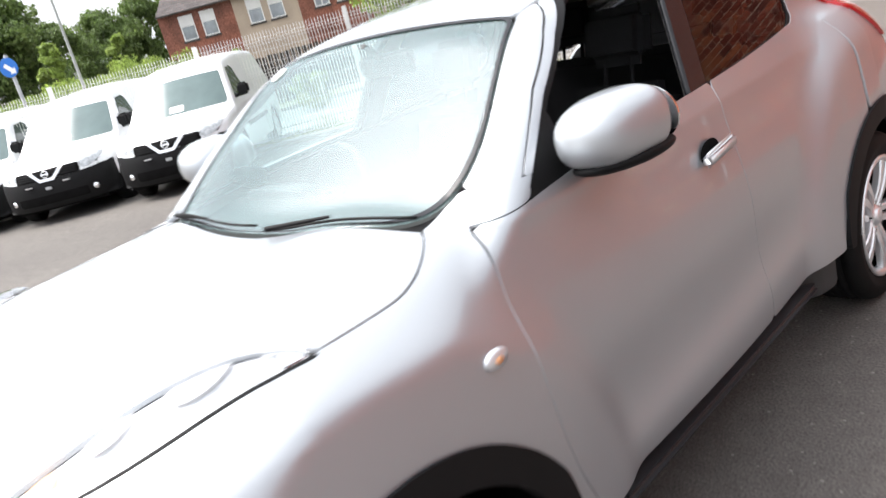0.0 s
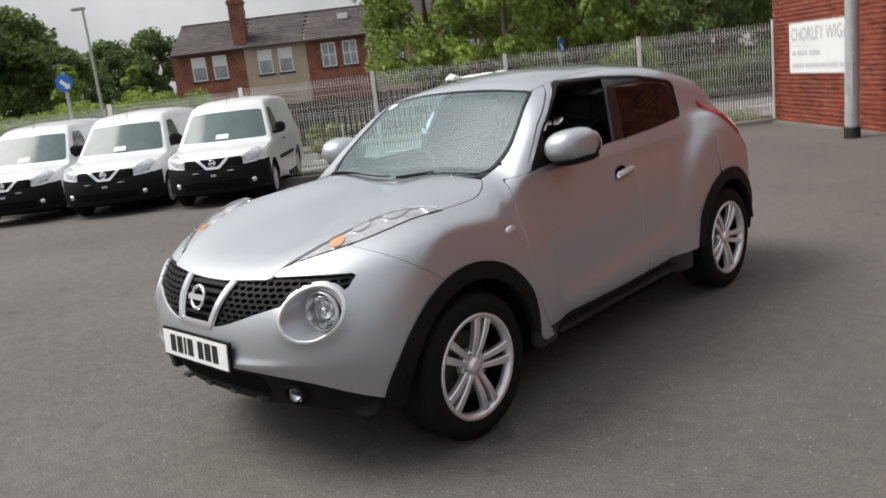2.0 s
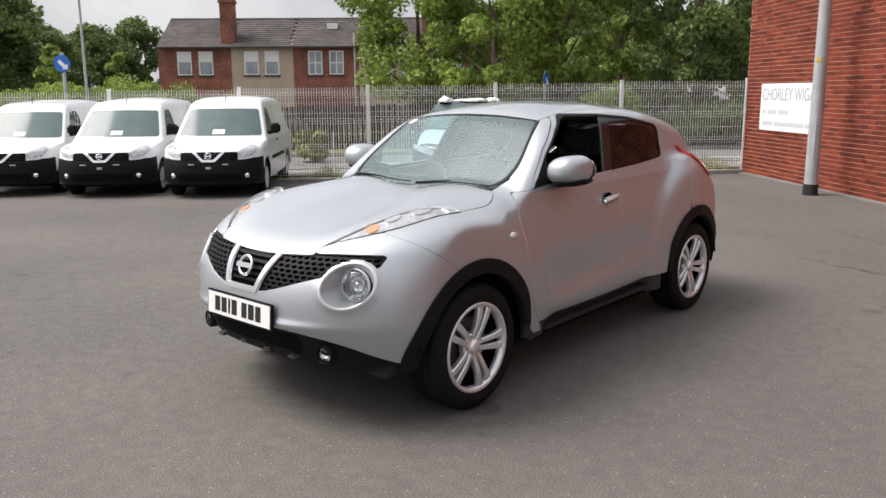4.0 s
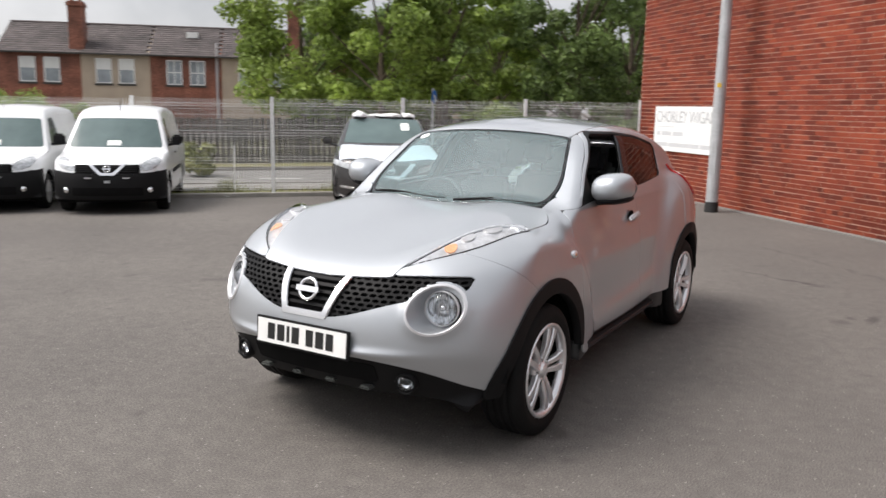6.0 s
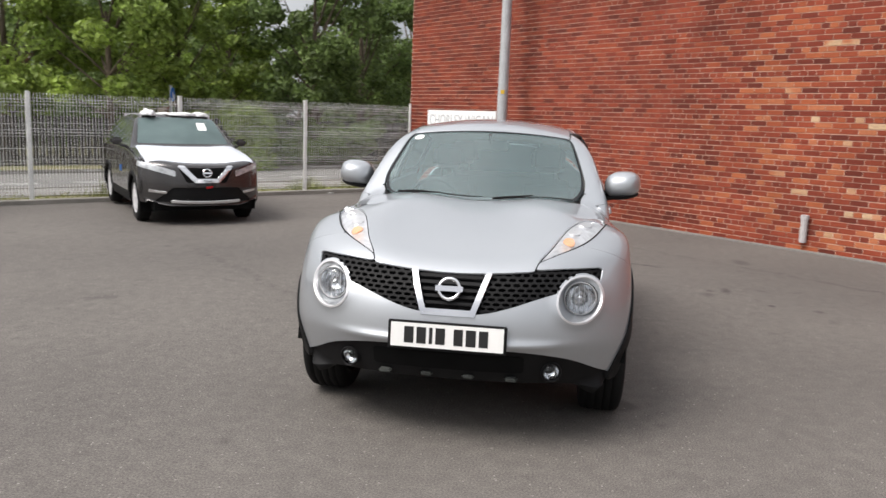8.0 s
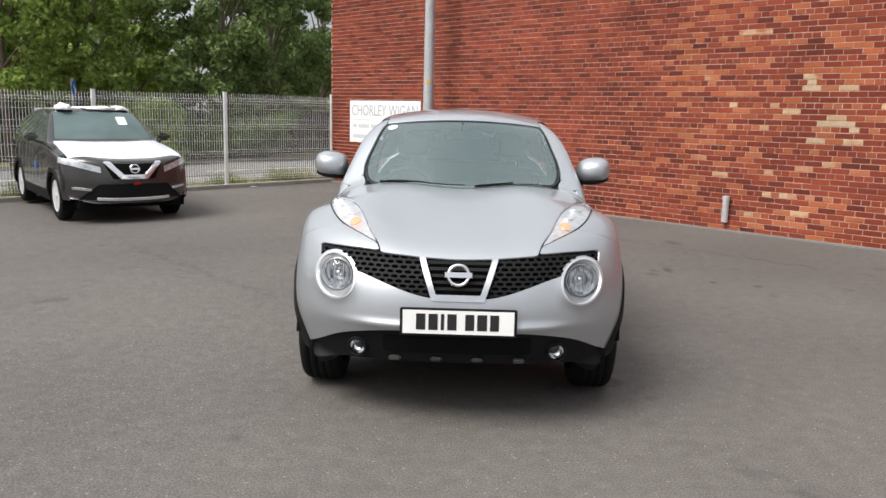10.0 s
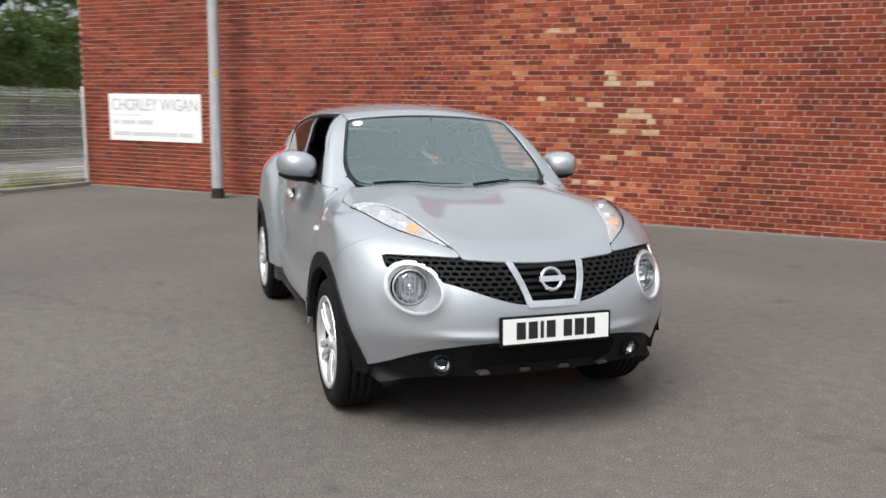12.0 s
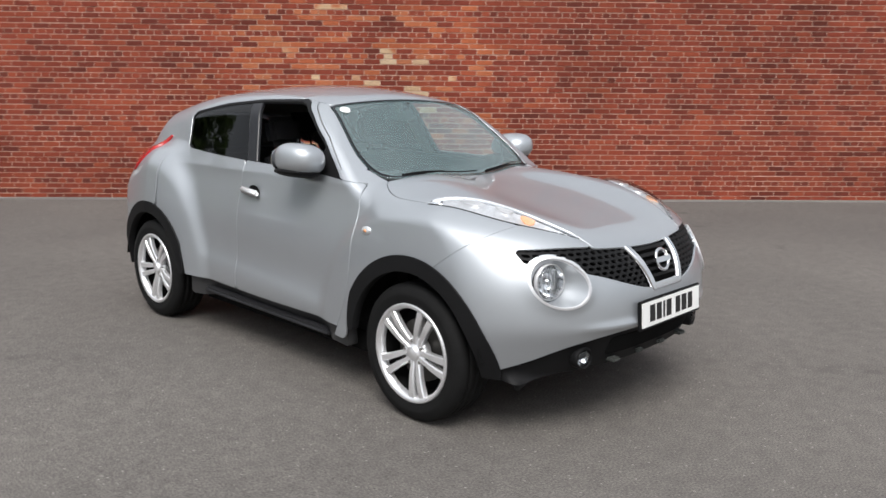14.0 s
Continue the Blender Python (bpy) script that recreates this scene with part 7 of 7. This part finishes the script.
    panel("side_window", M_DARK_GLASS, 'side', (0.8, 3.1), (1.1, 1.62), (0.03, 0.02), lambda p: mx_(win(p) + 0.004, 0.03 - np.abs(Y(p) - 1.78)), lift=-0.004, both=True, **P)
    panel("sill", M_TRIM, 'side', (0.3, 2.5), (0.2, 0.42), (0.05, 0.02), lambda p: mx_(Z(p) - 0.40, 0.24 - Z(p), -W2(p)), lift=0.004, both=True, **P)
    for yc in (0.0, 2.70):
        panel("arch_moulding", M_TRIM, 'side', (yc - 0.5, yc + 0.5), (0.25, 0.82), (0.022, 0.018), lambda p: mx_(np.abs(hole2(p, arch, yc) - 0.025) - 0.03, 0.3 - Z(p)), lift=0.012, thick=0.03, both=True, **P)
    panel("paper_sheet", M_PAPER, 'top', (0.2, 0.5), (0.6, 1.3), (0.02, 0.02), lambda p: mx_(np.abs(p[..., 0] - 0.36) - 0.075, np.abs(Z(p) - 1.42) - 0.06), lift=0.004, thick=0.002, label="white paper sheet on the screen", **P)
    panel("tow_tag", M_RED, 'nose', (-10 * DEG, 10 * DEG), (0.5, 0.62), (0.8 * DEG, 0.008), lambda p: mx_(np.abs(p[..., 0] - 0.03) - 0.05, np.abs(Z(p) - 0.575 - (p[..., 0] - 0.03) * 0.12) - 0.014), lift=0.012, thick=0.01, label="small red and dark tag", **P)
    bm = bmesh.new()
    bm_box(bm, -0.012, -0.05, -0.05, 0.012, 0.05, 0.05)
    o = part("door_sticker", bm, M_BLUE, root, "small blue sticker")
    o.matrix_basis = pose(-0.89, 1.2, 0.72)
    for sx in (-1, 1):
        bm = bmesh.new()
        bm_box(bm, -0.09, -0.05, -0.05, 0.09, 0.05, 0.07)
        bevel(bm, 0.035, 3)
        bm_tube(bm, (-0.05 * sx, 0, -0.05), (-0.18 * sx, 0.0, -0.08), 0.025)
        o = part("door_mirror", bm, M_GREY_PAINT, root)
        o.matrix_basis = pose(1.0 * sx, 0.85, 1.16)
        for hy in (1.55, 2.5):
            bm = bmesh.new()
            bm_box(bm, -0.012, -0.1, -0.015, 0.03, 0.1, 0.015)
            bevel(bm, 0.008, 2)
            o = part("door_handle", bm, M_CHROME, root)
            o.matrix_basis = pose(0.875 * sx, hy, 0.95)
        bm = bmesh.new()
        bm_tube(bm, (0.56 * sx, 1.25, 1.60), (0.54 * sx, 2.9, 1.57), 0.016, 0.016, 8)
        for yy in (1.25, 2.1, 2.9):
            bm_tube(bm, (0.55 * sx, yy, 1.50), (0.55 * sx, yy, 1.595), 0.016, 0.016, 8)
        part("roof_rail", bm, M_SATIN, root)
        for yc in (0.0, 2.70):
            plain_wheel(root, 0.865 * sx, yc, 90 * sx, 0.35, M_WHEEL_TRIM, 10)
    bm = bmesh.new()
    bm_box(bm, -0.72, -0.7, 0.22, 0.72, 3.4, 0.36)
    part("underbody", bm, M_UNDER_SHADE, root)
    wells(root, (0.0, 2.70), 0.9, 0.42)
    rng = random.Random(8)
    for cx, cy, wd, dp, ht in ((-0.44, 1.3, 0.12, 0.2, 0.085), (0.12, 1.35, 0.26, 0.2, 0.05), (0.42, 1.4, 0.15, 0.2, 0.06), (-0.14, 1.5, 0.22, 0.2, 0.035)):
        bm = bmesh.new()
        bmesh.ops.create_icosphere(bm, subdivisions=3, radius=1.0)
        for v in bm.verts:
            k = 1 + 0.35 * noise.noise(v.co * 2.3 + Vector((cx * 9, 0, 0)))
            v.co = Vector((v.co.x * wd * k, v.co.y * dp * k, max(v.co.z, -0.2) * ht * k))
        for f in bm.faces:
            f.smooth = True
        o = part("packing_film", bm, M_FILM, root, "crumpled white packing film")
        o.matrix_basis = pose(cx, cy, 1.60)
    return root


suv = build_suv()
suv.matrix_world = at_yard(-4.93, 6.83, 90 - 51.5, 0.94)
FIELD[0] = field

# ---- the brick wall: backing, then the bricks ----
WALL_LEN, WALL_H, COURSE = 26.0, 4.6, 0.073
bm = bmesh.new()
bm_box(bm, 0, 0.0, -0.3, WALL_LEN, 0.33, WALL_H)
wall = tagged(new("wall_east", mesh_of("wall_east", bm, M_MORTAR)), "tall red brick wall with pale mortar joints and buff repaired bricks", "wall", kind="structure")
wall.matrix_world = WALL_M
bm = bmesh.new()
bm_box(bm, 0, 0.33, -0.3, 0.33, 14, WALL_H)
o = tagged(new("wall_north", mesh_of("wall_north", bm, M_HOUSE_BRICK)), "red brick return wall of the building", "wall", kind="structure")
o.matrix_world = WALL_M
bm = bmesh.new()
bm_box(bm, 0.0, -0.12, -0.05, WALL_LEN, -0.014, 0.018)
o = tagged(new("wall_footing", mesh_of("wall_footing", bm, M_PAVEMENT)), "thin pale concrete strip at the foot of the wall", "kerb", kind="structure")
o.matrix_world = WALL_M


def brick_shape(w):
    """A brick's seen faces, proud of the joint, with worn arrises."""
    h, d, c = 0.0635, 0.006, 0.002
    v = [(0, 0, 0), (w, 0, 0), (w, 0, h), (0, 0, h), (0, -d + c, 0), (w, -d + c, 0), (w, -d + c, h), (0, -d + c, h),
         (c, -d, c), (w - c, -d, c), (w - c, -d, h - c), (c, -d, h - c)]
    f = [(8, 9, 10, 11)]
    for i in range(4):
        j = (i + 1) % 4
        f += [(i, j, 4 + j, 4 + i), (4 + i, 4 + j, 8 + j, 8 + i)]
    return np.array(v), f


def lay_bricks():
    rng = np.random.default_rng(11)
    near = {}
    for w in (0.217, 0.1045):
        v, f = brick_shape(w)
        me = bpy.data.meshes.new("brick")
        me.from_pydata(v.tolist(), [], f)
        me.materials.append(M_BRICK)
        near[w] = me
    verts, faces, count, singles = [], [], 0, 0
    for row in range(int(WALL_H / COURSE)):
        header = row % 4 == 3
        w = 0.1045 if header else 0.217
        shift = (0.056 if header else 0.1125 * (row % 2)) - 0.2
        x = shift
        z = row * COURSE + 0.005
        while x < WALL_LEN:
            a, b = max(x, 0.0), min(x + w, WALL_LEN)
            if b - a > 0.03:
                push = rng.uniform(-0.002, 0.001)
                dz = rng.uniform(-0.0015, 0.0015)
                if 8.0 < a < 10.6 and 6 <= row < 26 and singles < 300 and b - a > w - 1e-4:
                    o = new("brick", near[w])
                    o.parent = wall
                    o.matrix_basis = pose(a, push, z + dz)
                    singles += 1
                else:
                    v, f = brick_shape(b - a)
                    v = v + np.array((a, push, z + dz))
                    verts.append(v)
                    faces += [[i + count for i in q] for q in f]
                    count += len(v)
            x += w + 0.008
    me = bpy.data.meshes.new("brickwork")
    me.from_pydata(np.concatenate(verts).tolist(), [], faces)
    me.materials.append(M_BRICK_STUFF)
    o = new("brickwork", me)
    o.parent = wall
    tagged(o, kind="stuff")


lay_bricks()
